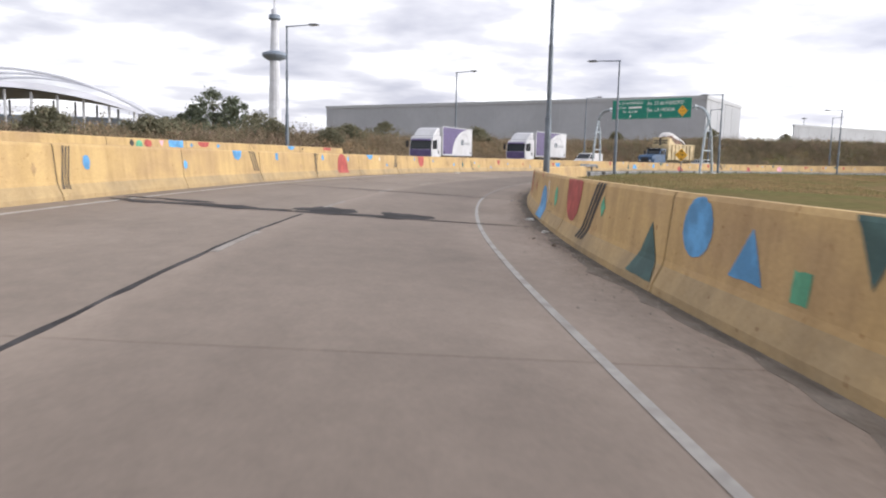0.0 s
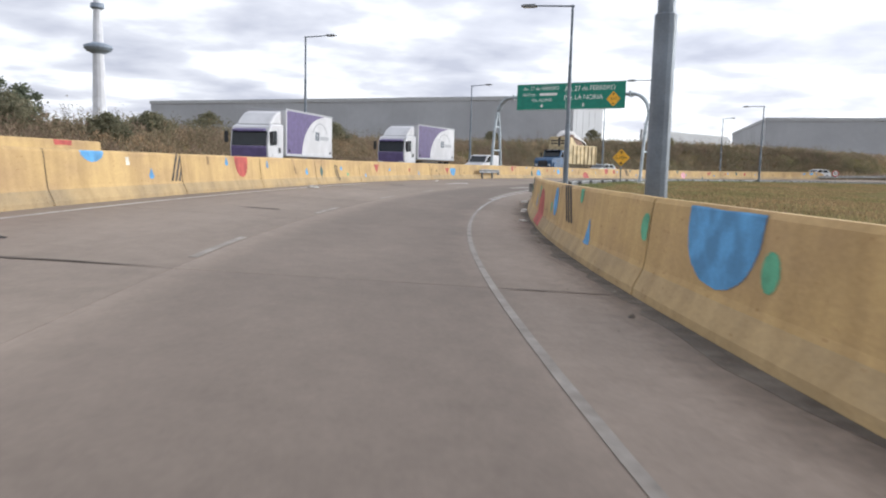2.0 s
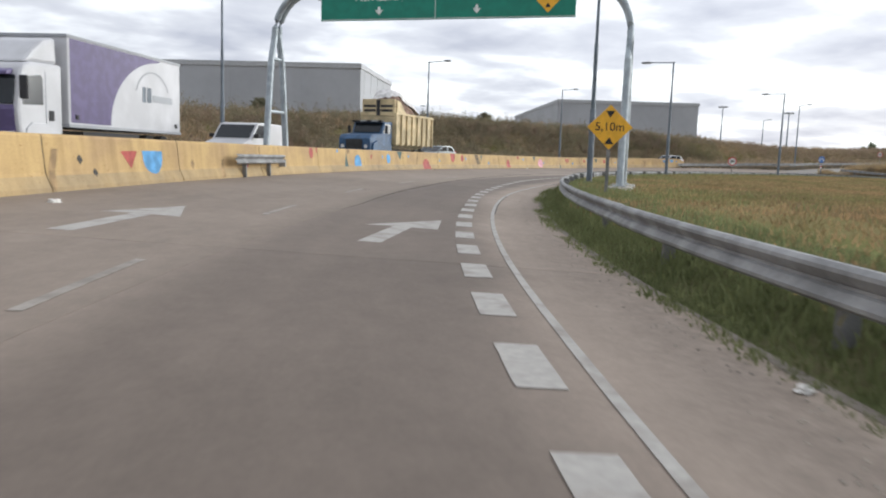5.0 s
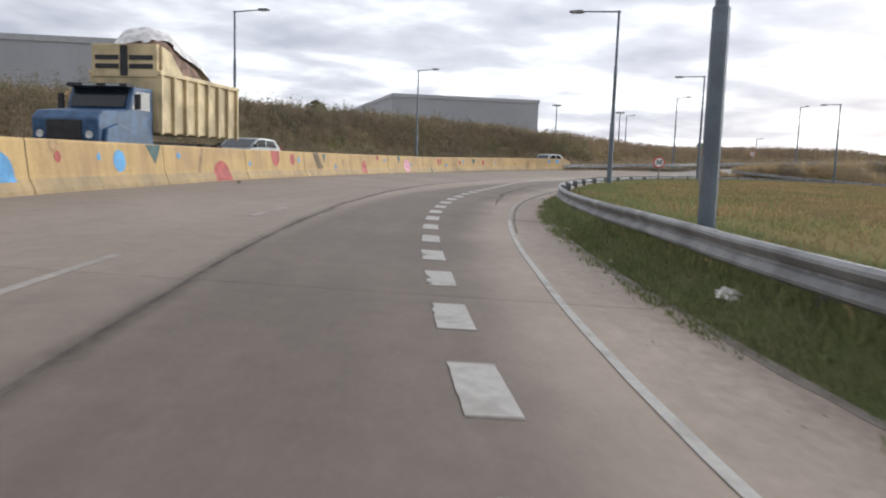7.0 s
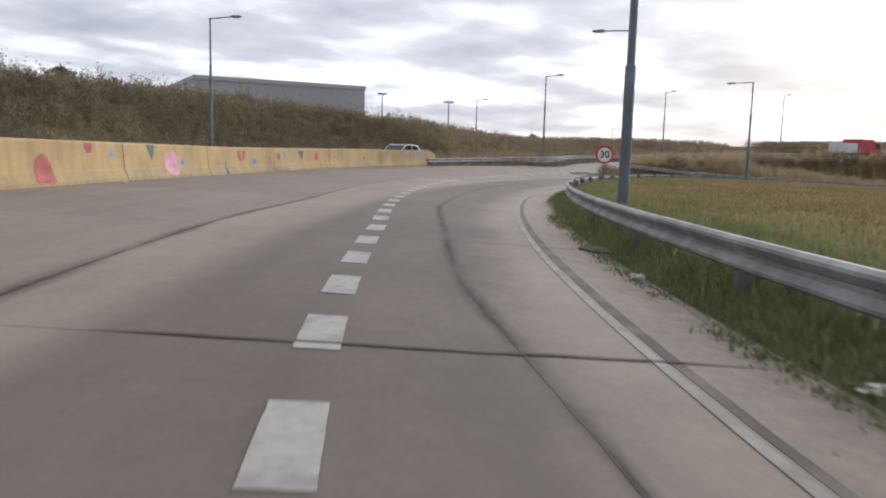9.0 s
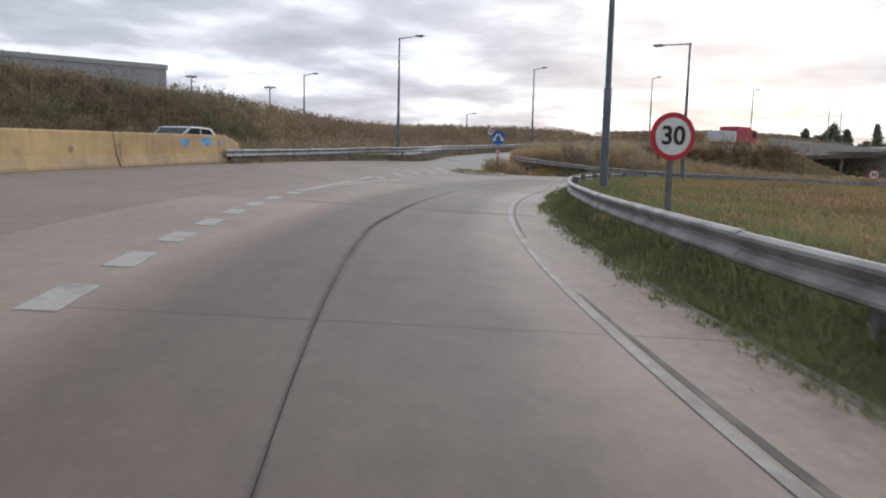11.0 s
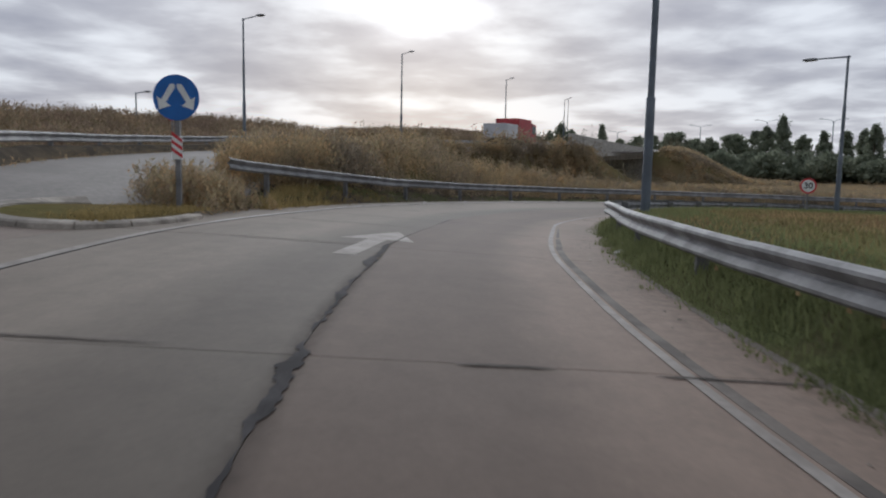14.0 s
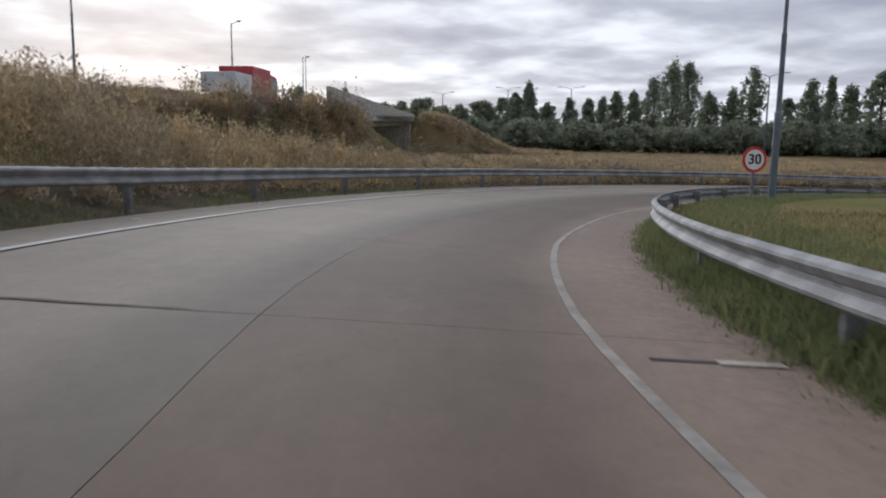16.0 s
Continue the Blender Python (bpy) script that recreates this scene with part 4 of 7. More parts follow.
def tar_run(s0, s1, line, w, parent, seed=0.0, up=0.0055):
    """Tar poured along a joint: ragged edges, thinning to nothing in places."""
    n = int((s1 - s0) / 0.05)
    top, faces = [], []
    for i in range(n + 1):
        s = s0 + (s1 - s0) * i / n
        end = min(1.0, 8.0 * min(i, n - i) / n)
        a, b = (w * end * (0.35 + 0.9 * noise.noise((s * 1.3, seed, g)) + 0.55 * noise.noise((s * 6.0, seed, g * 3)) + 0.4 * noise.noise((s * 19.0, seed, g * 5))) for g in (1.0, 2.0))
        mid_ = float(line(s)) + 0.25 * w * noise.noise((s * 2.2, seed, 9))
        top += [at(s, mid_ - max(a, 0.0), up), at(s, mid_ + max(b, 0.0), up)]
        if i and (a > 0 or b > 0):
            faces.append((2 * i - 2, 2 * i, 2 * i + 1, 2 * i - 1))
    return raw("tar_patch", top, faces, M_PATCH, parent)


def tar_blob(s0, d0, rs, rd, parent, seed=0.0):
    """A spilt patch of tar with a lobed edge."""
    n = 40
    edge = []
    for k in range(n):
        an = k * math.tau / n
        r = 1 + 0.45 * noise.noise((math.cos(an) * 1.4 + seed, math.sin(an) * 1.4, 2)) + 0.14 * noise.noise((math.cos(an) * 5, math.sin(an) * 5 + seed, 8))
        edge.append(at(s0 + rs * r * math.cos(an), d0 + rd * r * math.sin(an), 0.0055))
    return raw("tar_patch", [at(s0, d0, 0.0055)] + edge, [(0, 1 + k, 1 + (k + 1) % n) for k in range(n)], M_PATCH, parent)


for k, (s0, d0, rs, rd) in enumerate([(15.95, 1.95, 0.75, 0.62), (15.55, 0.35, 0.8, 0.62), (15.15, 1.2, 0.25, 1.3), (33.0, 5.2, 0.15, 0.4)]):
    tar_blob(s0, d0, rs, rd, road, k * 5.3)
strip("edge_crack", 76, 84, lambda s: edge_d(s) - 0.055 - 0.012 * noise.noise((s * 3, 1, 0)), lambda s: edge_d(s) - 0.035, M_PATCH, road, up=0.003, thick=0.003, cols=1, step=0.4)
strip("sealed_joint", 76, 128, lambda s: joint_left(s) - (0.022 + 0.025 * noise.noise((s * 1.5, 3, 0))), lambda s: joint_left(s) + (0.02 + 0.03 * noise.noise((s * 2.0, 7, 0))), M_SEAL, road, up=0.003, thick=0.003, cols=1, step=0.5)
for a, b, line, w in ((74, 130, joint_left, 0.2), (104, 130, joint_mid, 0.16), (130, 156, joint_mid, 0.12), (155, 171, joint_mid, 0.17)):
    stain(a, b, line, w, road)
strip("sealed_joint", 106, 128, lambda s: joint_mid(s) - 0.014 - 0.02 * noise.noise((s * 2.2, 9, 0)), lambda s: joint_mid(s) + 0.016 + 0.02 * noise.noise((s * 2.7, 2, 0)), M_SEAL, road, up=0.003, thick=0.003, cols=1, step=0.4)
strip("sealed_joint", -8, 14.6, lambda s: joint_left(s) - 0.03 - 0.03 * noise.noise((s * 1.5, 3, 2)), lambda s: joint_left(s) + 0.03 + 0.03 * noise.noise((s * 2.0, 7, 2)), M_PATCH, road, up=0.003, thick=0.003, cols=1, step=0.5)
for a, b, w in [(139, 146, 0.06), (157, 162.2, 0.06), (162.2, 166.5, 0.1), (166.3, 170.7, 0.105), (170.3, 173.8, 0.02), (176, 178, 0.03)]:
    tar_run(a, b, joint_mid, w, road if b < 171 else ramp, a, 0.0085)


strip("tar_patch", 183.66, 183.73, -2.45, -1.6, M_PATCH, ramp, up=0.004, thick=0.003, cols=6, step=0.05)
strip("broken_joint", 183.62, 183.74, -2.5, -2.05, M_KERB, ramp, up=0.014, thick=0.02, cols=3, step=0.07)
# kerb stones round the nose of the island between main road and ramp
for k in range(9):
    a0, a1 = radians(70 + 25 * k), radians(70 + 25 * (k + 1) - 0.6)
    ring = []
    for q in range(5):
        an = a0 + (a1 - a0) * q / 4
        for r, up in ((1.0, -0.05), (0.985, 0.07), (0.96, 0.095), (0.84, 0.095), (0.82, -0.05)):
            ring.append(at(171.3 + 2.6 * r * math.cos(an), 6.0 + 1.25 * (r + 0.25 * (r - 1)) * math.sin(an), up))
    fs = [(5 * q + c, 5 * q + c + 1, 5 * q + c + 6, 5 * q + c + 5) for q in range(4) for c in range(4)] + [(4, 3, 2, 1, 0), (20, 21, 22, 23, 24)]
    raw("kerb", ring, fs, M_KERB, ramp)


soil = [at(171.3, 6.0, 0.09)] + [at(171.3 + 2.15 * math.cos(k * math.tau / 24), 6.0 + 0.99 * math.sin(k * math.tau / 24), 0.07) for k in range(24)]
raw("island_soil", soil, [(0, 1 + k, 1 + (k + 1) % 24) for k in range(24)], M_GROUND, ramp)


# ---- concrete barriers ----
BAR_H = 1.07


def barrier(s0, s1, centre, label, group, tall=BAR_H, sink=0.0):
    """One cast length of barrier with its own ends; the toe is a part."""
    prof = [(-0.3, 0.0), (-0.29, 0.09), (-0.19, 0.3), (-0.175, 0.36), (-0.108, tall - 0.05), (-0.08, tall), (0.08, tall), (0.108, tall - 0.05), (0.175, 0.36), (0.19, 0.3), (0.29, 0.09), (0.3, 0.0)]
    n = max(2, int((s1 - s0) / 0.9))
    verts = []
    for i in range(n + 1):
        s = s0 + (s1 - s0) * i / n
        sq = 0.012 if i in (0, n) else 0.0
        for o, z in prof:
            j = 0.0015 * noise.noise((s * 1.7, o * 9, z * 4))
            verts.append(at(s, float(centre(s)) + o * (1 - sq) + j, z * (1 - sq * 0.4) * (1 - sink * max(0.0, (s - s1 + 1.2) / 1.2) ** 2) - 0.005) if z > 0 else at(s, float(centre(s)) + o, -0.005))
    m = len(prof)
    faces = [(i * m + k, i * m + (k + 1) % m, (i + 1) * m + (k + 1) % m, (i + 1) * m + k) for i in range(n) for k in range(m)]
    faces += [tuple(range(m))[::-1], tuple(range(n * m, n * m + m))]
    me = bpy.data.meshes.new("concrete_barrier")
    me.from_pydata([tuple(v) for v in verts], [], faces)
    bm = bmesh.new()
    bm.from_mesh(me)
    bmesh.ops.recalc_face_normals(bm, faces=bm.faces)
    bm.to_mesh(me)
    bm.free()
    ob = obj("concrete_barrier", me, [M_YELLOW, M_YELLOW_TOE])
    for i in range(n):
        for k in (0, 1, m - 3, m - 2):
            me.polygons[i * m + k].material_index = 1
    tagged(ob, label, "barrier", group)
    # dark plate added in the joint to the next length, standing for the gap's shade
    if not sink:
        vs = [at(s, float(centre(s)) + o * 0.93, max(z * 0.985, 0.0)) for s in (s1 + 0.002, s1 + 0.038) for o, z in prof]
        raw("joint_shade", vs, [(k, (k + 1) % m, m + (k + 1) % m, m + k) for k in range(m)] + [tuple(range(m)), tuple(range(m, 2 * m))], M_PATCH, ob)
    return ob


def left_centre(s):
    return d_median(s) + 0.3


def right_centre(s):
    return np.interp(s, [-40, 30, 46, 56], [-2.95, -2.88, -2.8, -2.72])


L_STEP, R_STEP = 5.85, 6.0
left_bars, right_bars = [], []
s_ = -21.1
while s_ < 153:
    e = s_ + L_STEP if s_ + L_STEP < 154 else 155.6
    left_bars.append((s_, e, barrier(s_ + 0.02, e - 0.02, left_centre, "yellow-painted concrete median barrier with painted mural shapes", "median barriers", sink=0.28 if e > 154 else 0.0)))
    s_ = e
s_ = 31.5 - 9 * R_STEP
while s_ < 54.0:
    e = min(s_ + R_STEP, 54.1)
    right_bars.append((s_, e, barrier(s_ + 0.02, e - 0.02, right_centre, "yellow-painted concrete shoulder barrier with dirty toe", "shoulder barriers")))
    s_ = e
def far_centre(s):
    return d_median(s) + 9.1


far_bars = []
for k in range(13):
    s0 = 53.2 - 5.77 * (13 - k)
    far_bars.append((s0, s0 + 5.77,  barrier(s0 + 0.02, s0 + 5.75, far_centre, "yellow-painted concrete barrier of the far carriageway edge", "far barriers")))


def outline(kind, w, h):
    """Mural shapes as outlines in metres round their middle; a tuple asks for stripes: (name, half the slant, spacing, how many)."""
    if kind == "oval":
        return [[(w / 2 * math.cos(k * math.tau / 20), h / 2 * math.sin(k * math.tau / 20)) for k in range(20)]]
    if kind == "dome":
        return [[(-w / 2, -h / 2)] + [(-w / 2 * math.cos(k * math.pi / 12), -h / 2 + h * math.sin(k * math.pi / 12) ** 0.7) for k in range(1, 12)] + [(w / 2, -h / 2)]]
    if kind == "bowl":
        return [[(x, -z) for x, z in outline("dome", w, h)[0]][::-1]]
    if kind == "drop":
        return [[(0, h / 2), (w * 0.36, 0.0), (w / 2, -h * 0.22), (w * 0.3, -h * 0.45), (0, -h / 2), (-w * 0.3, -h * 0.45), (-w / 2, -h * 0.22), (-w * 0.36, 0.0)]]
    if kind == "tri":
        return [[(-w / 2, h / 2), (w / 2, h / 2), (0.04 * w, -h / 2)]]
    if kind == "peak":
        return [[(-w / 2, -h / 2), (w / 2, -h / 2), (0.05 * w, h / 2)]]
    if kind == "diamond":
        return [[(0, h / 2), (w / 2, 0), (0, -h / 2), (-w / 2, 0)]]
    if isinstance(kind, tuple):
        _, run, gap, count = kind
        return [[(run + x - gap * 0.3, h / 2), (run + x + gap * 0.3, h / 2), (-run + x + gap * 0.3, -h / 2), (-run + x - gap * 0.3, -h / 2)] for x in [gap * (c - (count - 1) / 2) for c in range(count)]]
    if kind in ("slash", "backslash"):
        g = 1 if kind == "slash" else -1
        gap = max(0.1, 0.2 * w)
        lw, run = gap * 0.26, 0.5 * max(w - 3 * gap, 0.25 * w)
        return [[(g * run + x - lw, h / 2), (g * run + x + lw, h / 2), (-g * run + x + lw, -h / 2), (-g * run + x - lw, -h / 2)] for x in (-gap, 0.0, gap)]
    if kind in ("band", "backband"):
        g = 1 if kind == "band" else -1
        return [[(g * 0.25 * w - 0.11, h / 2), (g * 0.25 * w + 0.11, h / 2), (-g * 0.25 * w + 0.11, -h / 2), (-g * 0.25 * w - 0.11, -h / 2)]]
    if kind == "hatch":
        return [[(x - 0.01, h / 2 * math.sqrt(1 - (2 * x / w) ** 2)), (x + 0.018, h / 2 * math.sqrt(1 - (2 * x / w) ** 2)), (x + 0.028, -h / 2 * math.sqrt(1 - (2 * x / w) ** 2)), (x, -h / 2 * math.sqrt(1 - (2 * x / w) ** 2))] for x in np.linspace(-w * 0.46, w * 0.46, 8)]
    return [[(-w / 2, h / 2), (w / 2, h / 2), (w / 2 * 0.94, -h / 2), (-w / 2 * 0.96, -h / 2)]]


def mark(side, s, z, w, h, kind, material):
    """A painted mural shape on the near face of a barrier, s metres along, its middle z above the foot."""
    flip = -1 if side == "R" else 1
    bars, sign, centre = {"L": (left_bars, -1, left_centre), "R": (right_bars, 1, right_centre), "F": (far_bars, -1, far_centre)}[side]
    home = next((b[2] for b in bars if b[0] <= s < b[1]), None)
    if home is None:
        return
    lo, hi = next((b[0] + 0.04, b[1] - 0.04) for b in bars if b[2] is home)
    for ring in outline(kind, w, h):
        bm = bmesh.new()
        fine = []
        for (x0, z0), (x1, z1) in zip(ring, ring[1:] + ring[:1]):
            for k in range(4):
                fine.append((x0 + (x1 - x0) * k / 4, z0 + (z1 - z0) * k / 4))
        wob = [(x + 0.014 * noise.noise((x * 9 + s, zz * 9, 1)) + 0.008 * noise.noise((x * 31 + s, zz * 31, 1)), zz + 0.014 * noise.noise((x * 9, zz * 9 + s, 7)) + 0.008 * noise.noise((x * 33, zz * 33 + s, 7))) for x, zz in fine]
        vs = [bm.verts.new((min(max(s + flip * x, lo), hi), min(max(z + zz, 0.02), BAR_H - 0.015), 0)) for x, zz in wob]
        bm.faces.new(vs)
        bmesh.ops.triangulate(bm, faces=bm.faces)
        for lev in (0.09, 0.3, 0.36, 0.7, 1.02):
            bmesh.ops.bisect_plane(bm, geom=bm.verts[:] + bm.edges[:] + bm.faces[:], plane_co=(0, lev, 0), plane_no=(0, 1, 0))
        for v in bm.verts:
            u, hgt = v.co.x, v.co.y
            hw = float(np.interp(hgt, [0, 0.09, 0.3, 0.36, 1.02, 1.07], [0.3, 0.29, 0.19, 0.175, 0.108, 0.085]))
            v.co = at(u, float(centre(u)) + sign * (hw + 0.0055), hgt + 0.001)
        part("mural_shape", bm, material, home)


# dirt washed against the shoulder barrier's foot
stain(4, 56, lambda s: float(right_centre(s)) + 0.36, 0.62, road, 0.0095)

# ---- painted mural shapes, along each barrier ----
mark("L", 13.30, 0.60, 0.17, 0.26, "diamond", M_BROWN)
mark("L", 14.34, 0.62, 0.52, 0.82, "slash", M_BLACK)
mark("L", 15.13, 0.71, 0.28, 0.30, "oval", M_BLUE)
mark("L", 20.01, 0.63, 0.24, 0.24, "oval", M_BLUE)
mark("L", 23.79, 0.96, 0.76, 0.41, "bowl", M_BLUE)
mark("L", 25.18, 0.76, 0.93, 0.74, "backslash", M_BLACK)
mark("L", 27.40, 0.88, 0.27, 0.25, "rect", M_BLUE)
mark("L", 29.92, 0.50, 0.27, 0.19, "oval", M_BROWN)
mark("L", 31.64, 0.67, 0.85, 1.04, "slash", M_BLACK)
mark("L", 32.60, 0.91, 0.32, 0.31, "drop", M_BLUE)
mark("L", 35.09, 0.62, 1.38, 0.90, "dome", M_RED)
mark("L", 35.93, 0.87, 0.22, 0.35, "drop", M_BLUE)
mark("L", 39.06, 0.99, 0.92, 0.33, "bowl", M_BLUE)
mark("L", 40.50, 0.85, 0.17, 0.18, "rect", M_PALE)
mark("L", 41.58, 0.56, 0.27, 0.26, "drop", M_BLUE)
mark("L", 43.06, 0.71, 1.04, 0.72, "slash", M_BLACK)
mark("L", 44.97, 0.91, 0.16, 0.25, "rect", M_BROWN)
mark("L", 46.31, 0.89, 0.27, 0.26, "drop", M_BLUE)
mark("L", 47.48, 0.75, 1.07, 0.70, "bowl", M_RED)
mark("L", 49.76, 0.83, 0.22, 0.30, "drop", M_BLUE)
mark("L", 52.51, 0.76, 0.69, 0.62, "backband", M_BROWN)
mark("L", 53.88, 0.58, 0.35, 0.32, "drop", M_BLUE)
mark("L", 55.66, 0.55, 0.40, 0.56, "diamond", M_DKGREEN)
mark("L", 57.62, 0.48, 0.72, 0.71, "backslash", M_BLACK)
mark("L", 58.22, 0.71, 0.28, 0.23, "drop", M_BLUE)
mark("L", 59.07, 0.40, 0.22, 0.19, "oval", M_GREEN)
mark("L", 61.65, 0.37, 0.22, 0.22, "drop", M_BLUE)
mark("L", 63.38, 0.67, 0.80, 0.47, "tri", M_RED)
mark("L", 65.47, 0.66, 0.27, 0.22, "drop", M_BLUE)
mark("L", 68.81, 0.63, 0.27, 0.27, "oval", M_RED)
mark("L", 70.41, 0.47, 0.16, 0.42, "drop", M_BLUE)
mark("L", 72.69, 0.35, 0.75, 0.90, "band", M_BROWN)
mark("L", 73.71, 0.59, 0.22, 0.22, "diamond", M_BLACK)
mark("L", 74.24, 0.32, 0.21, 0.19, "diamond", M_BLACK)
mark("L", 75.79, 0.57, 0.78, 0.40, "tri", M_RED)
mark("L", 76.93, 0.51, 1.02, 0.55, "bowl", M_BLUE)
mark("L", 79.17, 0.44, 0.27, 0.32, "diamond", M_BROWN)
mark("L", 81.12, 0.24, 0.58, 0.69, "band", M_BROWN)
mark("L", 82.99, 0.48, 0.43, 0.42, "oval", M_RED)
mark("L", 89.28, 0.85, 0.45, 0.50, "oval", M_RED)
mark("L", 89.90, 0.97, 0.17, 0.25, "oval", M_RED)
mark("L", 92.39, 1.00, 0.23, 0.26, "drop", M_BLUE)
mark("L", 93.48, 0.57, 0.49, 0.68, "peak", M_DKGREEN)
mark("L", 93.76, 1.00, 0.49, 0.34, "bowl", M_BROWN)
mark("L", 95.01, 0.53, 0.93, 0.56, "dome", M_BLUE)
mark("L", 96.81, 1.00, 0.33, 0.36, "oval", M_BROWN)
mark("L", 96.92, 0.72, 0.23, 0.25, "oval", M_RED)
mark("L", 98.50, 0.75, 0.18, 0.21, "drop", M_BLUE)
mark("L", 99.39, 0.63, 0.56, 0.52, "oval", M_BLUE)
mark("L", 101.20, 0.80, 0.88, 0.51, "tri", M_DKGREEN)
mark("L", 102.67, 0.81, 0.27, 0.22, "drop", M_BLUE)
mark("L", 104.11, 0.65, 0.64, 0.76, "band", M_BROWN)
mark("L", 105.60, 0.32, 1.25, 0.66, "dome", M_RED)
mark("L", 107.93, 0.57, 0.27, 0.20, "drop", M_BLUE)
mark("L", 110.33, 0.77, 0.84, 0.63, "bowl", M_RED)
mark("L", 112.08, 0.74, 0.53, 0.48, "oval", M_RED)
mark("L", 112.79, 0.74, 0.27, 0.24, "drop", M_BLUE)
mark("L", 115.04, 0.70, 0.95, 0.74, ("stripes", -0.28, 0.17, 4), M_BLACK)
mark("L", 115.82, 0.80, 0.40, 0.42, "tri", M_DKGREEN)
mark("L", 117.28, 0.46, 0.27, 0.30, "drop", M_BLUE)
mark("L", 118.30, 0.67, 0.32, 0.35, "diamond", M_BROWN)
mark("L", 121.24, 0.41, 0.76, 0.64, "dome", M_RED)
mark("L", 123.34, 0.89, 0.38, 0.26, "bowl", M_RED)
mark("L", 124.49, 0.78, 0.27, 0.25, "drop", M_BLUE)
mark("L", 126.83, 0.79, 0.55, 0.48, "tri", M_DKGREEN)
mark("L", 128.19, 0.45, 1.04, 0.82, "oval", M_PINK)
mark("L", 128.95, 0.54, 0.27, 0.27, "drop", M_BLUE)
mark("L", 132.44, 0.26, 0.34, 0.5, "peak", M_DKGREEN)
mark("L", 134.00, 0.73, 0.77, 0.42, "bowl", M_RED)
mark("L", 135.11, 0.47, 0.28, 0.25, "oval", M_BLUE)
mark("L", 136.55, 0.41, 0.60, 0.66, "backband", M_BROWN)
mark("L", 137.32, 0.68, 0.33, 0.31, "oval", M_RED)
mark("L", 137.88, 0.73, 0.19, 0.37, "bowl", M_BLUE)
mark("L", 139.61, 0.70, 0.60, 0.45, "tri", M_DKGREEN)
mark("L", 141.25, 0.66, 0.44, 0.41, "oval", M_RED)
mark("L", 143.34, 0.63, 0.23, 0.25, "drop", M_BLUE)
mark("L", 144.13, 0.58, 0.22, 0.20, "oval", M_BROWN)
mark("L", 146.71, 0.53, 0.23, 0.27, "diamond", M_BROWN)
mark("L", 148.68, 0.40, 0.17, 0.82, "band", M_BROWN)
mark("L", 152.06, 0.71, 0.68, 0.32, "tri", M_BLUE)
mark("L", 153.34, 0.78, 0.62, 0.33, "bowl", M_BLUE)
mark("L", 154.14, 0.77, 0.23, 0.21, "drop", M_BLUE)
mark("R", 4.14, 0.86, 0.53, 0.48, "tri", M_DKGREEN)
mark("R", 4.86, 0.51, 0.23, 0.23, "rect", M_GREEN)
mark("R", 5.68, 0.64, 0.58, 0.42, "peak", M_BLUE)
mark("R", 6.75, 0.76, 0.69, 0.57, "oval", M_BLUE)
mark("R", 8.04, 0.41, 0.93, 0.61, "peak", M_DKGREEN)
mark("R", 10.31, 0.72, 0.30, 0.30, "diamond", M_GREEN)
mark("R", 11.03, 0.61, 1.20, 0.88, ("stripes", 0.45, 0.21, 3), M_BLACK)
mark("R", 12.70, 0.69, 1.45, 0.70, "bowl", M_RED)
mark("R", 14.91, 0.65, 0.46, 0.38, "oval", M_GREEN)
mark("R", 16.44, 0.69, 0.51, 0.52, "hatch", M_PALE)
mark("R", 17.20, 0.43, 1.50, 0.72, "dome", M_BLUE)
mark("R", 18.30, 0.97, 0.26, 0.20, "tri", M_RED)
mark("R", 20.22, 0.71, 0.41, 0.33, "diamond", M_RED)
mark("R", 22.84, 0.70, 0.78, 0.76, "oval", M_RED)
mark("R", 22.39, 0.87, 0.27, 0.25, "rect", M_GREEN)
mark("R", 24.20, 0.75, 0.80, 0.68, ("stripes", -0.3, 0.13, 3), M_BLACK)
mark("R", 25.68, 0.80, 0.71, 0.50, "tri", M_DKGREEN)
mark("R", 27.13, 0.80, 0.36, 0.29, "oval", M_PINK)
mark("R", 28.74, 0.64, 0.27, 0.30, "oval", M_GREEN)
mark("R", 29.66, 0.71, 1.48, 0.66, "bowl", M_BLUE)
mark("R", 31.63, 0.74, 0.31, 0.30, "oval", M_GREEN)
mark("R", 34.38, 0.46, 0.42, 0.38, "peak", M_BLUE)
mark("R", 35.20, 0.93, 0.28, 0.22, "bowl", M_GREEN)
mark("R", 36.39, 0.76, 0.90, 0.60, ("stripes", -0.31, 0.26, 3), M_BLACK)
mark("R", 38.04, 0.71, 0.58, 0.56, "oval", M_BLUE)
mark("R", 38.65, 0.58, 0.30, 0.20, "oval", M_GREEN)
for s_ in (39.48, 39.65, 39.8, 39.95, 15.48, 15.65, 15.8, 15.95):
    # drilled holes with rust stains
    mark("R", s_, 0.47, 0.045, 0.06, "oval", M_BLACK)
    mark("R", s_ - 0.05, 0.31, 0.045, 0.06, "oval", M_BLACK)
mark("R", 41.04, 0.48, 1.72, 0.81, "dome", M_RED)
mark("R", 41.89, 0.80, 0.31, 0.28, "rect", M_GREEN)
mark("R", 42.83, 0.56, 0.37, 0.35, "drop", M_BLUE)
mark("R", 47.39, 0.78, 1.50, 0.54, "tri", M_DKGREEN)
mark("R", 47.98, 0.63, 0.38, 0.37, "oval", M_GREEN)
mark("R", 49.85, 0.78, 0.50, 0.46, ("stripes", 0.165, 0.12, 2), M_BLACK)
mark("R", 50.14, 0.84, 0.21, 0.17, "oval", M_GREEN)
mark("R", 51.20, 0.38, 0.56, 0.66, "peak", M_DKRED)
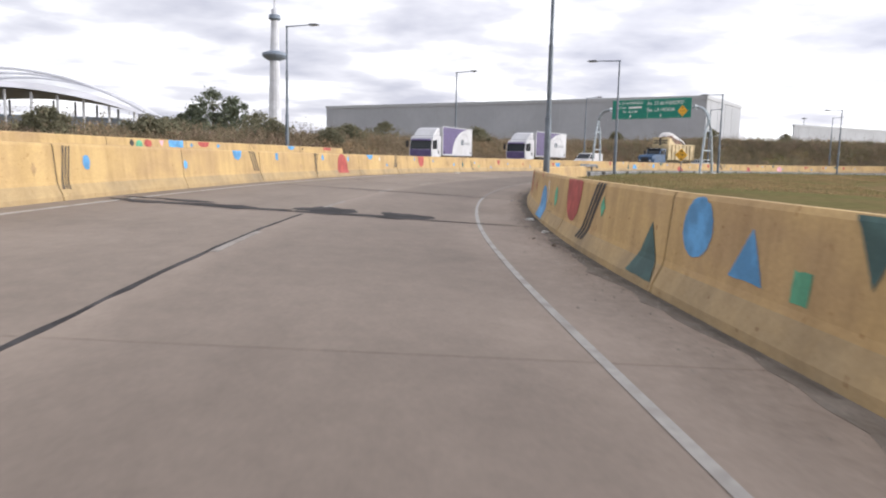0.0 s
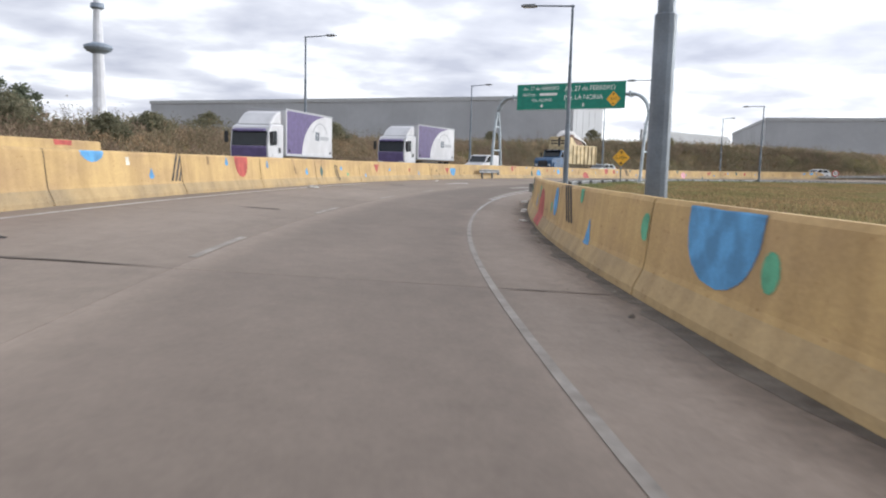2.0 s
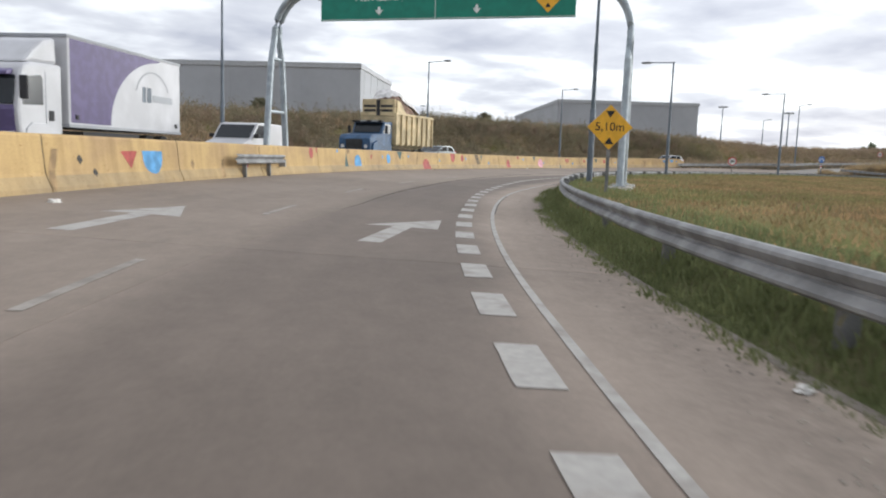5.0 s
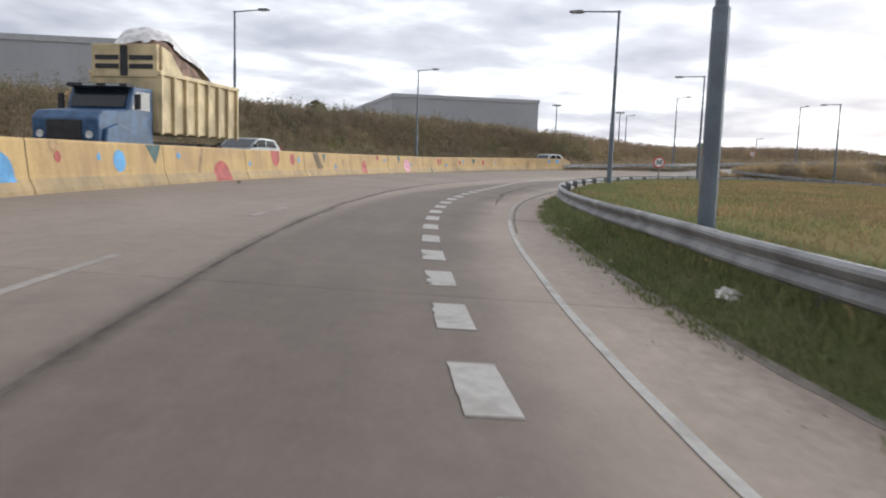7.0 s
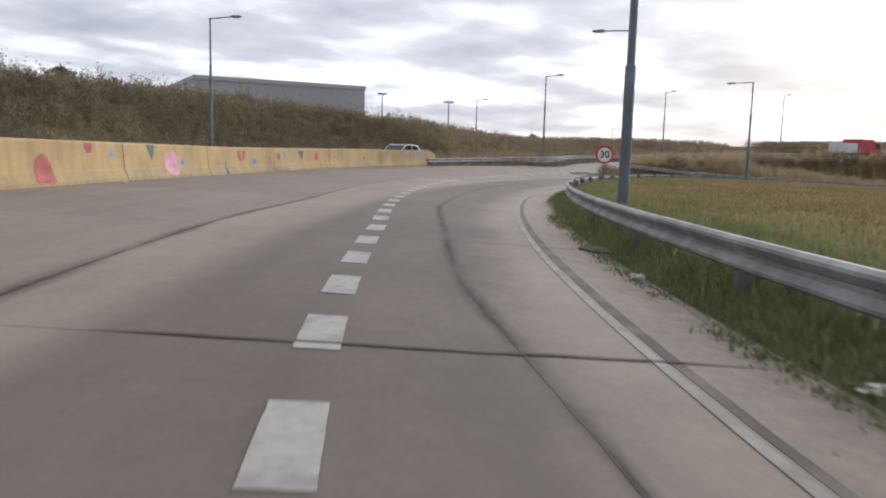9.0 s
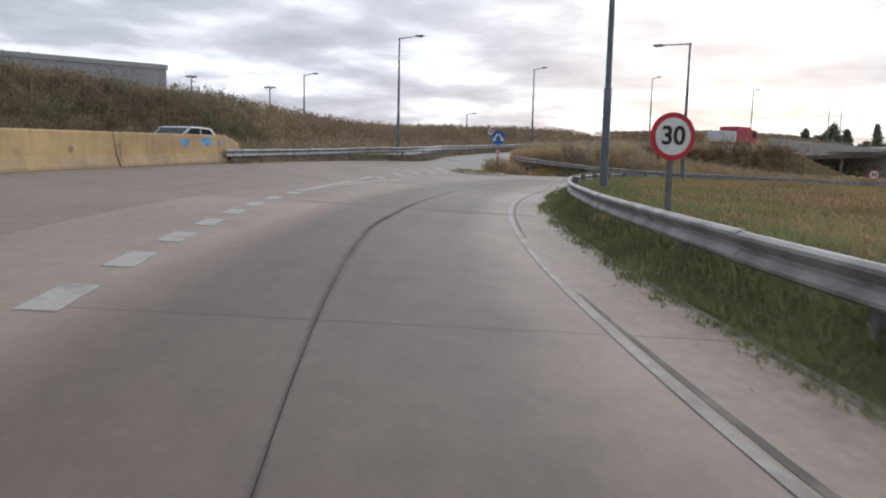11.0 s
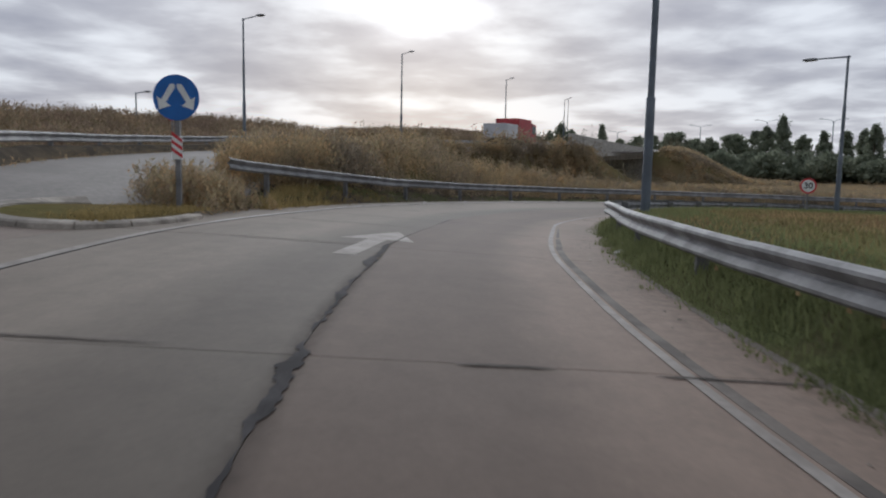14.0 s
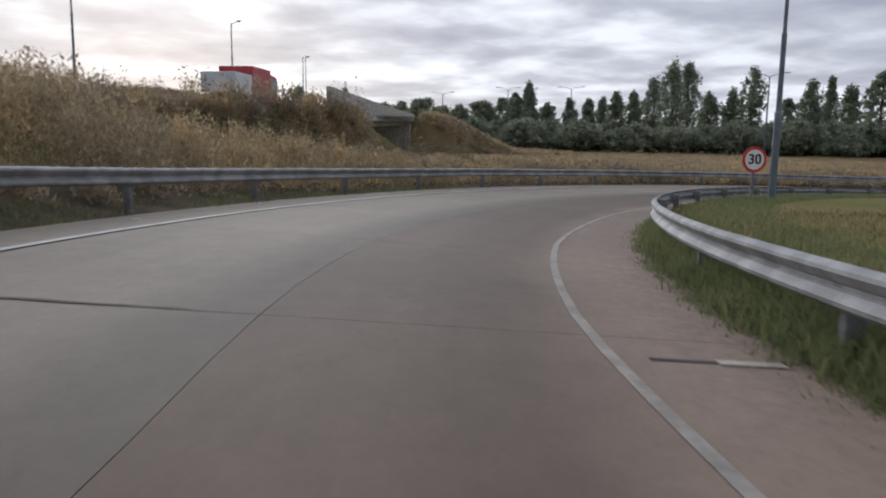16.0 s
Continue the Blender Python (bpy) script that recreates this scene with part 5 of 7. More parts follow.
mark("R", 52.25, 0.77, 0.90, 0.50, "bowl", M_BLUE)
mark("R", 52.22, 0.41, 0.26, 0.24, "rect", M_GREEN)
mark("R", 53.3, 0.70, 0.80, 0.60, ("stripes", 0.3, 0.1, 3), M_PALEGREEN)
mark("F", 31.79, 0.85, 0.30, 0.30, "oval", M_BLACK)
mark("F", 32.30, 0.82, 0.50, 0.32, "dome", M_GREEN)
mark("F", 32.94, 0.85, 0.55, 0.36, "oval", M_RED)
mark("F", 33.94, 0.85, 0.35, 0.32, "tri", M_PINK)
mark("F", 35.06, 0.88, 1.15, 0.34, "rect", M_BLUE)
mark("F", 36.30, 0.84, 0.22, 0.20, "oval", M_BLUE)
mark("F", 37.32, 0.90, 0.95, 0.28, "bowl", M_RED)
mark("F", 38.58, 0.86, 0.25, 0.20, "oval", M_BLUE)
mark("F", 42.12, 0.86, 0.70, 0.32, ("stripes", -0.2, 0.16, 3), M_BROWN)
mark("F", 46.30, 0.92, 0.85, 0.24, "bowl", M_BLUE)
mark("F", 47.72, 0.88, 0.20, 0.16, "oval", M_BLACK)
mark("F", 50.98, 0.95, 1.00, 0.20, "rect", M_RED)


# ---- steel guard rails ----
W_BEAM = [(0.0, -0.155), (0.03, -0.15), (0.075, -0.12), (0.08, -0.09), (0.03, -0.03), (0.0, -0.012), (0.0, 0.012), (0.03, 0.03), (0.08, 0.09), (0.075, 0.12), (0.03, 0.15), (0.0, 0.155)]


def guard_rail(label, s0, s1, offset, place, height, towards, span=4.0, end_plate=False):
    """A W-beam rail in lapped lengths on posts. towards: +1 when its face looks to higher d."""
    foot = place(s0, float(offset(s0)))
    rail = empty("guard_rail", pose(*foot), label, "guard rail")
    inv = Matrix.Translation(-foot)
    n = int(math.ceil((s1 - s0) / span))
    for i in range(n):
        a, b = s0 + i * span, min(s1, s0 + (i + 1) * span + 0.15)
        rows = max(2, int((b - a) / 0.8))
        vs, fs = [], []
        dent = 0.02 * noise.noise((i * 1.7, s0, 0))
        for r in range(rows + 1):
            s = a + (b - a) * r / rows
            for depth, z in W_BEAM:
                lap = 0.004 if r == rows else 0.0
                vs.append(inv @ place(s, float(offset(s)) + towards * (depth + lap), height + z + dent))
            for depth, z in W_BEAM[::-1]:
                vs.append(inv @ place(s, float(offset(s)) + towards * (depth - 0.012), height + z * 0.99 + dent))
        m = 2 * len(W_BEAM)
        for r in range(rows):
            for k in range(m):
                fs.append((r * m + k, r * m + (k + 1) % m, (r + 1) * m + (k + 1) % m, (r + 1) * m + k))
        fs += [tuple(range(m)), tuple(range(rows * m, rows * m + m))]
        raw("beam", vs, fs, M_GALV, rail)
        p = place(a + span / 2, float(offset(a + span / 2)))
        q = place(a + span / 2 + 0.5, float(offset(a + span / 2 + 0.5)))
        turn = math.degrees(math.atan2(q.y - p.y, q.x - p.x))
        lean = 2.0 * noise.noise((i * 3.1, s0, 4))
        y0, y1 = (-0.2, -0.06) if towards > 0 else (0.06, 0.2)
        post = part("post", boxed(-0.05, 0.05, y0, y1, -0.7, height + 0.1, 0.01), M_POST, rail)
        post.matrix_local = inv @ pose(p.x, p.y, p.z, lean, 0, turn)
        blk = part("spacer", boxed(-0.06, 0.06, min(y0, y1) + (0.1 if towards > 0 else -0.06), max(y0, y1) + (0.06 if towards > 0 else -0.1), height - 0.12, height + 0.12, 0.01), M_POST, rail)
        blk.matrix_local = inv @ pose(p.x, p.y, p.z, 0, 0, turn)
    if end_plate:
        p = place(s0, float(offset(s0)))
        q = place(s0 + 0.5, float(offset(s0 + 0.5)))
        turn = math.degrees(math.atan2(q.y - p.y, q.x - p.x))
        ep = part("end_plate", boxed(-0.16, 0.06, -0.02, 0.13, height - 0.17, height + 0.17, 0.012), M_GALV, rail, "flattened steel end piece")
        ep.matrix_local = inv @ pose(p.x, p.y, p.z, 0, 0, turn)
    return rail


RAIL_D = lambda s: np.interp(s, [53.6, 55, 58, 66, 80, 92, 100, 120, 150, 165, 178, 190, 260], [-2.52, -2.6, -2.95, -3.05, -3.3, -3.4, -3.1, -3.05, -3.35, -3.1, -2.75, -2.85, -2.9])


def median_place(m, d, up=0.0):
    """Along the median: beside the barrier's end first, then up the climbing road."""
    return at(160 + m, float(d_median(160 + m)) + 0.03 + d, up) if m < 0 else main_at(m, d, up)


guard_rail("long galvanised steel guard rail on the grass verge beside the ramp", 53.7, 245, RAIL_D, at, 0.57, 1, end_plate=True)
guard_rail("short galvanised guard rail shielding the gantry leg", 81.5, 85.6, lambda s: float(d_median(s)) - 0.16, at, 0.6, -1, span=2.05)
guard_rail("galvanised steel guard rail on the median of the climbing main road", -5.7, 150, lambda s: 0.0, lambda m, d, up=0.0: median_place(m, d, up + float(np.interp(m, [-6, 0, 5, 10, 15, 20, 30], [-0.19, -0.17, -0.09, 0.055, 0.17, 0.09, 0.0]))), 0.55, -1)
guard_rail("galvanised steel guard rail along the outer edge of the loop ramp", 177.2, 240, lambda s: np.interp(s, [177, 182, 190, 260], [6.85, 6.5, 6.45, 6.3]), lambda s, d, up=0.0: at(s, d, up + float(lift(s))), 0.55, -1)


# low earth bank under the median rail
bm_rows = np.arange(-5.5, 70, 0.8)
berm = [median_place(m, d, up + 0.04 * noise.noise((m * 0.8, d * 2, 1)) + float(np.interp(m, [-6, 0, 8, 15, 22, 30], [-0.08, -0.06, 0.0, 0.1, 0.05, 0.0]))) for m in bm_rows for d, up in ((-0.62, -0.3), (-0.42, 0.08), (-0.12, 0.27), (0.25, 0.29), (0.7, 0.1), (1.0, -0.3))]
berm = raw("median_verge", berm, [(6 * r + c + 6, 6 * r + c + 7, 6 * r + c + 1, 6 * r + c) for r in range(len(bm_rows) - 1) for c in range(5)], M_SOIL, smooth=True)
tagged(berm, "low bank of dark soil and dead grass under the median rail", "verge", kind="structure")


# ---- street lamps ----
def street_lamp(x, y, z, top, turn, label, arm=1.75, radius=0.11, lean=0.0, bird=False):
    """A stepped steel pole with a level arm and a flat luminaire. The arm points along local x."""
    lamp = empty("street_lamp", pose(x, y, z, lean, lean * 0.6, turn), label, "street lamp", "lamps along the interchange")
    h = top - z
    part("pole", tube([(0, 0, -0.3), (0, 0, h * 0.36), (0, 0, h * 0.362), (0, 0, h * 0.68), (0, 0, h * 0.682), (0, 0, h)], [radius * 1.15, radius * 1.1, radius * 0.85, radius * 0.8, radius * 0.62, radius * 0.55], 12), M_POLE, lamp)
    part("base_plate", boxed(-0.2, 0.2, -0.2, 0.2, -0.05, 0.05, 0.01), M_POLE, lamp)
    part("hatch", boxed(radius * 0.8, radius * 1.22, -0.06, 0.06, 0.7, 1.1, 0.008), M_LAMPHEAD, lamp)
    part("arm", tube([(-0.1, 0, h - 0.06), (arm * 0.5, 0, h - 0.03), (arm, 0, h)], [0.045, 0.04, 0.035], 8), M_POLE, lamp)
    head = part("luminaire", prism([(arm - 0.05, h - 0.04), (arm + 0.1, h - 0.07), (arm + 0.72, h - 0.03), (arm + 0.75, h + 0.01), (arm + 0.6, h + 0.06), (arm + 0.05, h + 0.07)], -0.16, 0.16, 0.015), M_LAMPHEAD, lamp, "flat grey lamp head")
    part("lens", boxed(arm + 0.15, arm + 0.62, -0.11, 0.11, h - 0.085, h - 0.06, 0.006), M_LENS, head)
    return lamp


def ground_at(x, y):
    return float(ground_height([(x, y)])[0][0])


INNER = "tall grey steel street lamp standing inside the ramp's bend"
OUTER = "tall grey steel street lamp beyond the opposite carriageway"
for x, y, top in [(13.2, 58.4, 9.05), (30.12, 82.8, 8.95), (52.4, 100.3, 8.95), (78.2, 109.8, 8.87), (105.3, 109.05, 8.6), (124.4, 93.0, 7.2)]:
    i = int(np.argmin(((G - np.array((x, y))) ** 2).sum(1)))
    street_lamp(x, y, ground_at(x, y), top, math.degrees(math.atan2(GT[i, 1], GT[i, 0])) + 90, INNER, lean=0.4 * noise.noise((x, y, 0)))
p = Vector((4.32, 31.92, -0.1))
street_lamp(p.x, p.y, p.z - 0.2, 9.0, math.degrees(heading(32.5)) + 90, INNER, radius=0.12)
p = at(2.0, -3.75)
street_lamp(p.x, p.y, p.z - 0.2, 9.0, math.degrees(heading(2.0)) + 90, INNER)
for x, y, top in [(-11.24, 53.42, 10.2), (1.03, 80.5, 10.4), (18.95, 102.7, 9.9), (42.66, 122.1, 10.1), (69.6, 136.2, 10.2), (111.0, 131.8, 10.55), (141.3, 128.3, 11.4), (167.0, 117.5, 12.8), (192.0, 103.5, 13.1), (126.5, 150.2, 9.6), (153.9, 140.9, 7.0), (252.5, 83.0, 16.0), (231.7, 87.7, 13.9)]:
    i = int(np.argmin(((G - np.array((x, y))) ** 2).sum(1)))
    z = ground_at(x, y)
    if top - z > 11.5:
        z = top - 10.5
    street_lamp(x, y, min(z, top - 7.5), top, math.degrees(math.atan2(GT[i, 1], GT[i, 0])) - 90, OUTER, lean=0.4 * noise.noise((x, y, 0)))
p = at(17.0, 17.0)
street_lamp(p.x, p.y, p.z - 0.2, 10.2, math.degrees(heading(17.0)) - 90, OUTER)


# ---- overhead sign gantry ----
def gantry():
    """Two bent portal legs, each a pair of tubes with rungs, and a green panel between their arms."""
    a, b = Vector((18.84, 85.06, 0)), Vector((25.52, 78.45, 0))
    way = (b - a).normalized()
    mid = (a + b) / 2
    turn = math.degrees(math.atan2(way.y, way.x))
    root = empty("sign_gantry", pose(mid.x, mid.y, 0, 0, 0, turn), "grey steel portal gantry over the road carrying a green direction sign", "sign gantry")
    half = (b - a).length / 2
    for side, foot_z, foot in ((-1, 0.25, 0.9), (1, 0.4, 1.4)):
        leg = side * (half + (2.0 if side < 0 else 1.84))
        for k, (dy0, dy1) in enumerate(((-foot, -0.16), (foot, 0.16))):
            pts = [(leg, dy0, foot_z - 0.2), (leg, dy0 * 0.72, 2.6), (leg, dy0 * 0.45 + dy1 * 0.1, 4.6)]
            for q in range(9):
                an = q / 8 * math.pi / 2
                pts.append((leg - side * 1.35 * (1 - math.cos(an)), dy1, 5.55 + 1.6 * math.sin(an)))
            pts.append((side * (half - 0.05), dy1, 7.15))
            part("leg", tube(pts, 0.12, 12), M_GANTRY, root)
        for z, f in ((2.7, 0.7), (4.7, 0.4)):
            part("rung", tube([(leg, -foot * f, z), (leg, foot * f, z)], 0.07, 10), M_GANTRY, root)
        part("flange", boxed(side * half - 0.06 + side * 0.35, side * half + 0.06 + side * 0.35, -0.36, 0.36, 6.93, 7.37, 0.01), M_GANTRY, root)
        for dy in (-foot, foot):
            part("footing", boxed(leg - 0.42, leg + 0.42, dy - 0.42, dy + 0.42, foot_z - 0.5, foot_z + 0.02, 0.03), M_EARTH, root, "square concrete footing")
            part("foot_plate", boxed(leg - 0.2, leg + 0.2, dy - 0.2, dy + 0.2, foot_z + 0.02, foot_z + 0.06, 0.005), M_GANTRY, root)
    # guard in front of the median leg
    lx = -(half + 2.0)
    g = part("leg_guard", boxed(lx - 1.0, lx + 1.0, -1.15, -1.05, 0.62, 0.9, 0.02), M_GALV, root, "short steel guard in front of the leg")
    for dx in (-0.55, 0.55):
        part("guard_post", boxed(lx + dx - 0.09, lx + dx + 0.09, -1.05, -0.9, 0.05, 0.7, 0.01), M_CHASSIS, root)
    panel = part("sign_panel", boxed(-half, half, -0.33, -0.27, 6.04, 8.17, 0.02), M_SIGN_GREEN, root, "green reflective panel with white lettering")
    for x in np.linspace(-half + 0.4, half - 0.4, 7):
        part("rib", boxed(x - 0.04, x + 0.04, -0.268, -0.18, 6.1, 8.1), M_ALU, panel)
    part("divider", boxed(-0.28, -0.26, -0.336, -0.331, 6.1, 8.1), M_SIGN_WHITE, panel)
    for x0, x1, z0, z1 in ((-half + 0.03, half - 0.03, 8.12, 8.14), (-half + 0.03, half - 0.03, 6.07, 6.09)):
        part("border", boxed(x0, x1, -0.336, -0.331, z0, z1), M_SIGN_WHITE, panel)
    face = pose(0, 0, 0, 90, 0, 0)

    def words(text, x, z, size):
        made = []
        for w in text.split():
            ob = lettering("word", w, size, M_SIGN_WHITE, panel, pose(0, 0, 0), align="LEFT")
            xs = [v.co.x for v in ob.data.vertices]
            made.append((ob, min(xs), max(xs)))
        total = sum(b - a for _, a, b in made) + size * 0.32 * (len(made) - 1)
        u = x - total / 2
        for ob, a, b in made:
            ob.matrix_local = pose(u - a, -0.334, z) @ face
            u += b - a + size * 0.32
    words("Av. 27 de FEBRERO", -2.5, 7.78, 0.4)
    words("AU Pres.", -3.55, 7.3, 0.36)
    part("name_bar", boxed(-2.6, -1.05, -0.338, -0.331, 7.2, 7.41, 0.01), M_SIGN_WHITE, panel)
    words("Pte. ALSINA", -2.4, 6.84, 0.36)
    words("Av. 27 de FEBRERO", 1.75, 7.68, 0.53)
    words("Pte. LA NORIA", 1.25, 6.98, 0.53)
    for x in (-2.4, 1.25):
        part("arrow", prism([(x - 0.05, 6.52), (x + 0.05, 6.52), (x + 0.05, 6.4), (x + 0.15, 6.4), (x, 6.22), (x - 0.15, 6.4), (x - 0.05, 6.4)], -0.338, -0.331), M_SIGN_WHITE, panel)
    dia = part("height_plate", prism([(3.75, 7.4), (4.32, 6.8), (3.75, 6.2), (3.18, 6.8)], -0.345, -0.332), M_SIGN_YELLOW, panel, "small yellow diamond with a height limit")
    lettering("lettering", "5,10", 0.26, M_SIGN_BLACK, dia, pose(3.75, -0.347, 6.8) @ face)
    for z, g in ((7.15, -1), (6.45, 1)):
        part("pointer", prism([(3.66, z - 0.07 * g), (3.84, z - 0.07 * g), (3.75, z + 0.08 * g)], -0.35, -0.345), M_SIGN_BLACK, dia)
    return root


gantry()


# ---- small road signs ----
def sign_post(name, label, x, y, z, facing, category="road sign"):
    """An empty at the foot; local -y looks at the traffic."""
    return empty(name, pose(x, y, z, 0, 0, facing), label, category)


def limit_sign(x, y, z, centre, facing, digits, label, radius=0.4):
    root = sign_post("speed_limit_sign", label, x, y, z, facing)
    c = centre - z
    part("post", boxed(-0.04, 0.04, 0.02, 0.1, -0.3, c + 0.3, 0.006), M_POST, root)
    plate = part("plate", disc(radius, 0.02, 32, 0, c), M_SIGN_RED, root, "round plate with a red rim")
    part("face", disc(radius * 0.78, 0.006, 32, 0, c, -0.007), M_SIGN_WHITE, plate)
    lettering("digits", digits, radius * 1.08, M_SIGN_BLACK, plate, pose(0, -0.012, c) @ pose(0, 0, 0, 90, 0, 0), bold=0.022)
    return root


limit_sign(67.8, 107.05, ground_at(67.8, 107.05), 1.62, -60, "30", "round 30 speed limit sign on a short post in the grass")
limit_sign(122.8, 95.45, ground_at(122.8, 95.45), 0.43, -105, "30", "round 30 speed limit sign beside the loop ramp")
limit_sign(128.6, 129.4, 2.0, 3.75, -85, "40", "round 40 speed limit sign beside the main road")

yz = ground_at(23.13, 73.7)
ys = sign_post("height_sign", "yellow diamond height limit sign on a steel post", 23.13, 73.7, yz, -38)
part("post", boxed(-0.045, 0.045, 0.02, 0.1, -0.3, 2.1, 0.006), M_POST, ys)
yp = part("plate", prism([(0, 2.5), (0.62, 1.88), (0, 1.26), (-0.62, 1.88)], -0.01, 0.015, 0.004), M_SIGN_YELLOW, ys, "yellow diamond plate")
lettering("lettering", "5,10m", 0.33, M_SIGN_BLACK, yp, pose(0, -0.014, 1.88) @ pose(0, 0, 0, 90, 0, 0))
for z, g in ((2.24, -1), (1.5, 1)):
    part("pointer", prism([(-0.13, z - 0.09 * g), (0.13, z - 0.09 * g), (0, z + 0.1 * g)], -0.014, -0.0105), M_SIGN_BLACK, yp)

az = 0.27
ar = sign_post("divider_sign", "round blue sign with white split arrows on a striped post", 100.05, 119.9, az, -88)
part("post", boxed(-0.05, 0.05, 0.0, 0.09, -0.4, 2.1, 0.006), M_POST, ar)
ap = part("plate", disc(0.44, 0.02, 36, 0, 2.12, -0.025), M_SIGN_BLUE, ar, "blue disc")
for g in (-1, 1):
    part("arrow", prism([(g * 0.78 * x, 2.12 + 0.78 * (z - 2.25)) for x, z in ((0.03, 2.58), (0.14, 2.58), (0.36, 2.2), (0.46, 2.27), (0.42, 1.95), (0.13, 2.05), (0.25, 2.13), (0.03, 2.48))], -0.034, -0.026), M_SIGN_WHITE, ap)
bd = part("board", boxed(-0.1, 0.1, -0.03, -0.005, 0.93, 1.38, 0.004), M_SIGN_WHITE, ar, "red and white striped marker board")
for k in range(3):
    z = 0.95 + k * 0.15
    part("stripe", prism([(-0.1, z + 0.15), (-0.1, z + 0.22), (0.1, z + 0.07), (0.1, z)], -0.035, -0.031), M_SIGN_RED, bd)


# ---- far buildings ----
def warehouse(name, corners, z0, z1, label, ridge=0.0, bay=8.0):
    """A big clad shed on four corners of its plan; ribs mark the cladding bays."""
    p = [Vector((*c, 0)) for c in corners]
    mid = sum(p, Vector()) / 4
    root = empty(name, pose(mid.x, mid.y, z0), label, "warehouse")
    n = len(p)
    for i in range(n):
        a, b = p[i] - mid, p[(i + 1) % n] - mid
        ln = (b - a).length
        turn = math.degrees(math.atan2((b - a).y, (b - a).x))
        wall = part("wall", boxed(0, ln, -0.25, 0.25, 0, z1 - z0), M_WARE, root)
        wall.matrix_local = pose(a.x, a.y, 0, 0, 0, turn)
        for k in range(int(ln // bay)):
            part("cladding_rib", boxed(k * bay + bay / 2 - 0.12, k * bay + bay / 2 + 0.12, -0.3, 0.3, 0.2, z1 - z0 - 0.2), M_WARE, wall)
        part("parapet", boxed(-0.3, ln + 0.3, -0.45, 0.45, z1 - z0 - 0.9, z1 - z0 + 0.15), M_WARE_ROOF, wall)
    bm = bmesh.new()
    vs = [bm.verts.new(q - mid + Vector((0, 0, z1 - z0 - 0.3))) for q in p]
    if ridge:
        m1 = bm.verts.new((p[0] + p[1]) / 2 - mid + Vector((0, 0, z1 - z0 + ridge)))
        m2 = bm.verts.new((p[2] + p[3]) / 2 - mid + Vector((0, 0, z1 - z0 + ridge)))
        bm.faces.new((vs[0], m1, m2, vs[3]))
        bm.faces.new((m1, vs[1], vs[2], m2))
        bm.faces.new((vs[0], vs[1], m1))
        bm.faces.new((vs[2], vs[3], m2))
    else:
        bm.faces.new(vs)
    part("roof", bm, M_WARE_ROOF, root)
    return root


warehouse("warehouse", [(-46.5, 295), (72.8, 212.6), (95, 245), (-24, 327)], 0, 20.5, "very long grey metal-clad distribution warehouse")
warehouse("warehouse", [(157.2, 251.5), (194.5, 228.6), (240, 320), (203, 343)], 0, 20.2, "grey metal-clad shed with a stepped gable end")
warehouse("warehouse", [(175.6, 381.6), (250.1, 423.6), (285, 475), (206, 445)], 0, 22.6, "low grey warehouse in the distance")

# observation tower
tw = empty("observation_tower", pose(-227, 1003, 0), "slender pale concrete observation tower with two round platforms", "tower")
part("shaft", tube([(0, 0, 0), (0, 0, 60), (0, 0, 135), (0, 0, 190)], [9.5, 8.2, 6.2, 4.4], 12), M_TOWER, tw)
part("platform", tube([(0, 0, 124), (0, 0, 128), (0, 0, 131), (0, 0, 134), (0, 0, 137)], [6, 14, 16.5, 16, 8], 20), M_TOWER_RING, tw, "wide round platform")
part("upper_platform", tube([(0, 0, 176), (0, 0, 178), (0, 0, 183)], [5, 8, 7.5], 16), M_TOWER_RING, tw)
part("mast", tube([(0, 0, 188), (0, 0, 225)], [1.6, 0.6], 8), M_TOWER, tw)

# arena with a big arched white roof
ar_c = Vector((-211, 374, 0))
arena = empty("arena", pose(ar_c.x, ar_c.y, 0, 0, 0, 12), "sports arena with a shallow white roof hung from steel arches", "arena")
vs, fs = [], []
for i in range(25):
    u = -1 + 2 * i / 24
    for j in range(9):
        v = -1 + 2 * j / 8
        vs.append((u * 62, v * 40, 19 + 15 * (1 - u * u) * (1 - 0.35 * v * v)))
for i in range(24):
    for j in range(8):
        fs.append((i * 9 + j, (i + 1) * 9 + j, (i + 1) * 9 + j + 1, i * 9 + j + 1))
roof = raw("roof", vs, fs, M_ROOF_WHITE, arena, "white membrane roof", True)
for v in (-0.55, 0.0, 0.55):
    part("arch", tube([(u * 64, v * 40, 19.5 + 19 * (1 - u * u)) for u in np.linspace(-1, 1, 21)], 0.7, 8), M_TOWER, arena, "white steel arch")
for i in range(12):
    u = -1 + 2 * i / 11
    for v in (-0.96, 0.96):
        part("column", tube([(u * 60, v * 38, 0), (u * 60, v * 38, 19.5 + 14 * (1 - u * u) * 0.6)], 0.6, 8), M_TOWER, arena)
part("stand", boxed(-52, 52, -30, 30, 0, 17, 0.5), M_TOWER_RING, arena, "dark seating block under the roof")

# bridge carrying the main road over a cross road; x runs along its edge, y under the carriageway
br = empty("overpass", pose(175.2, 90.4, 0, 0, 0, -26.4), "weathered concrete overpass with a dark opening beneath", "bridge")
part("deck", prism([(-26.0, 1.93), (18.6, 2.95), (18.6, 3.65), (-26.0, 2.53)], 0.0, 29.0, 0.03), M_EARTH, br, "pale concrete deck edge")
part("parapet", prism([(-26.0, 2.5), (18.6, 3.62), (18.6, 3.78), (-4.0, 3.88), (-26.0, 4.1)], -0.02, 0.25, 0.02), M_EARTH, br)
part("abutment", boxed(17.3, 18.7, 0.4, 28.5, -2.0, 2.95, 0.05), M_EARTH, br)
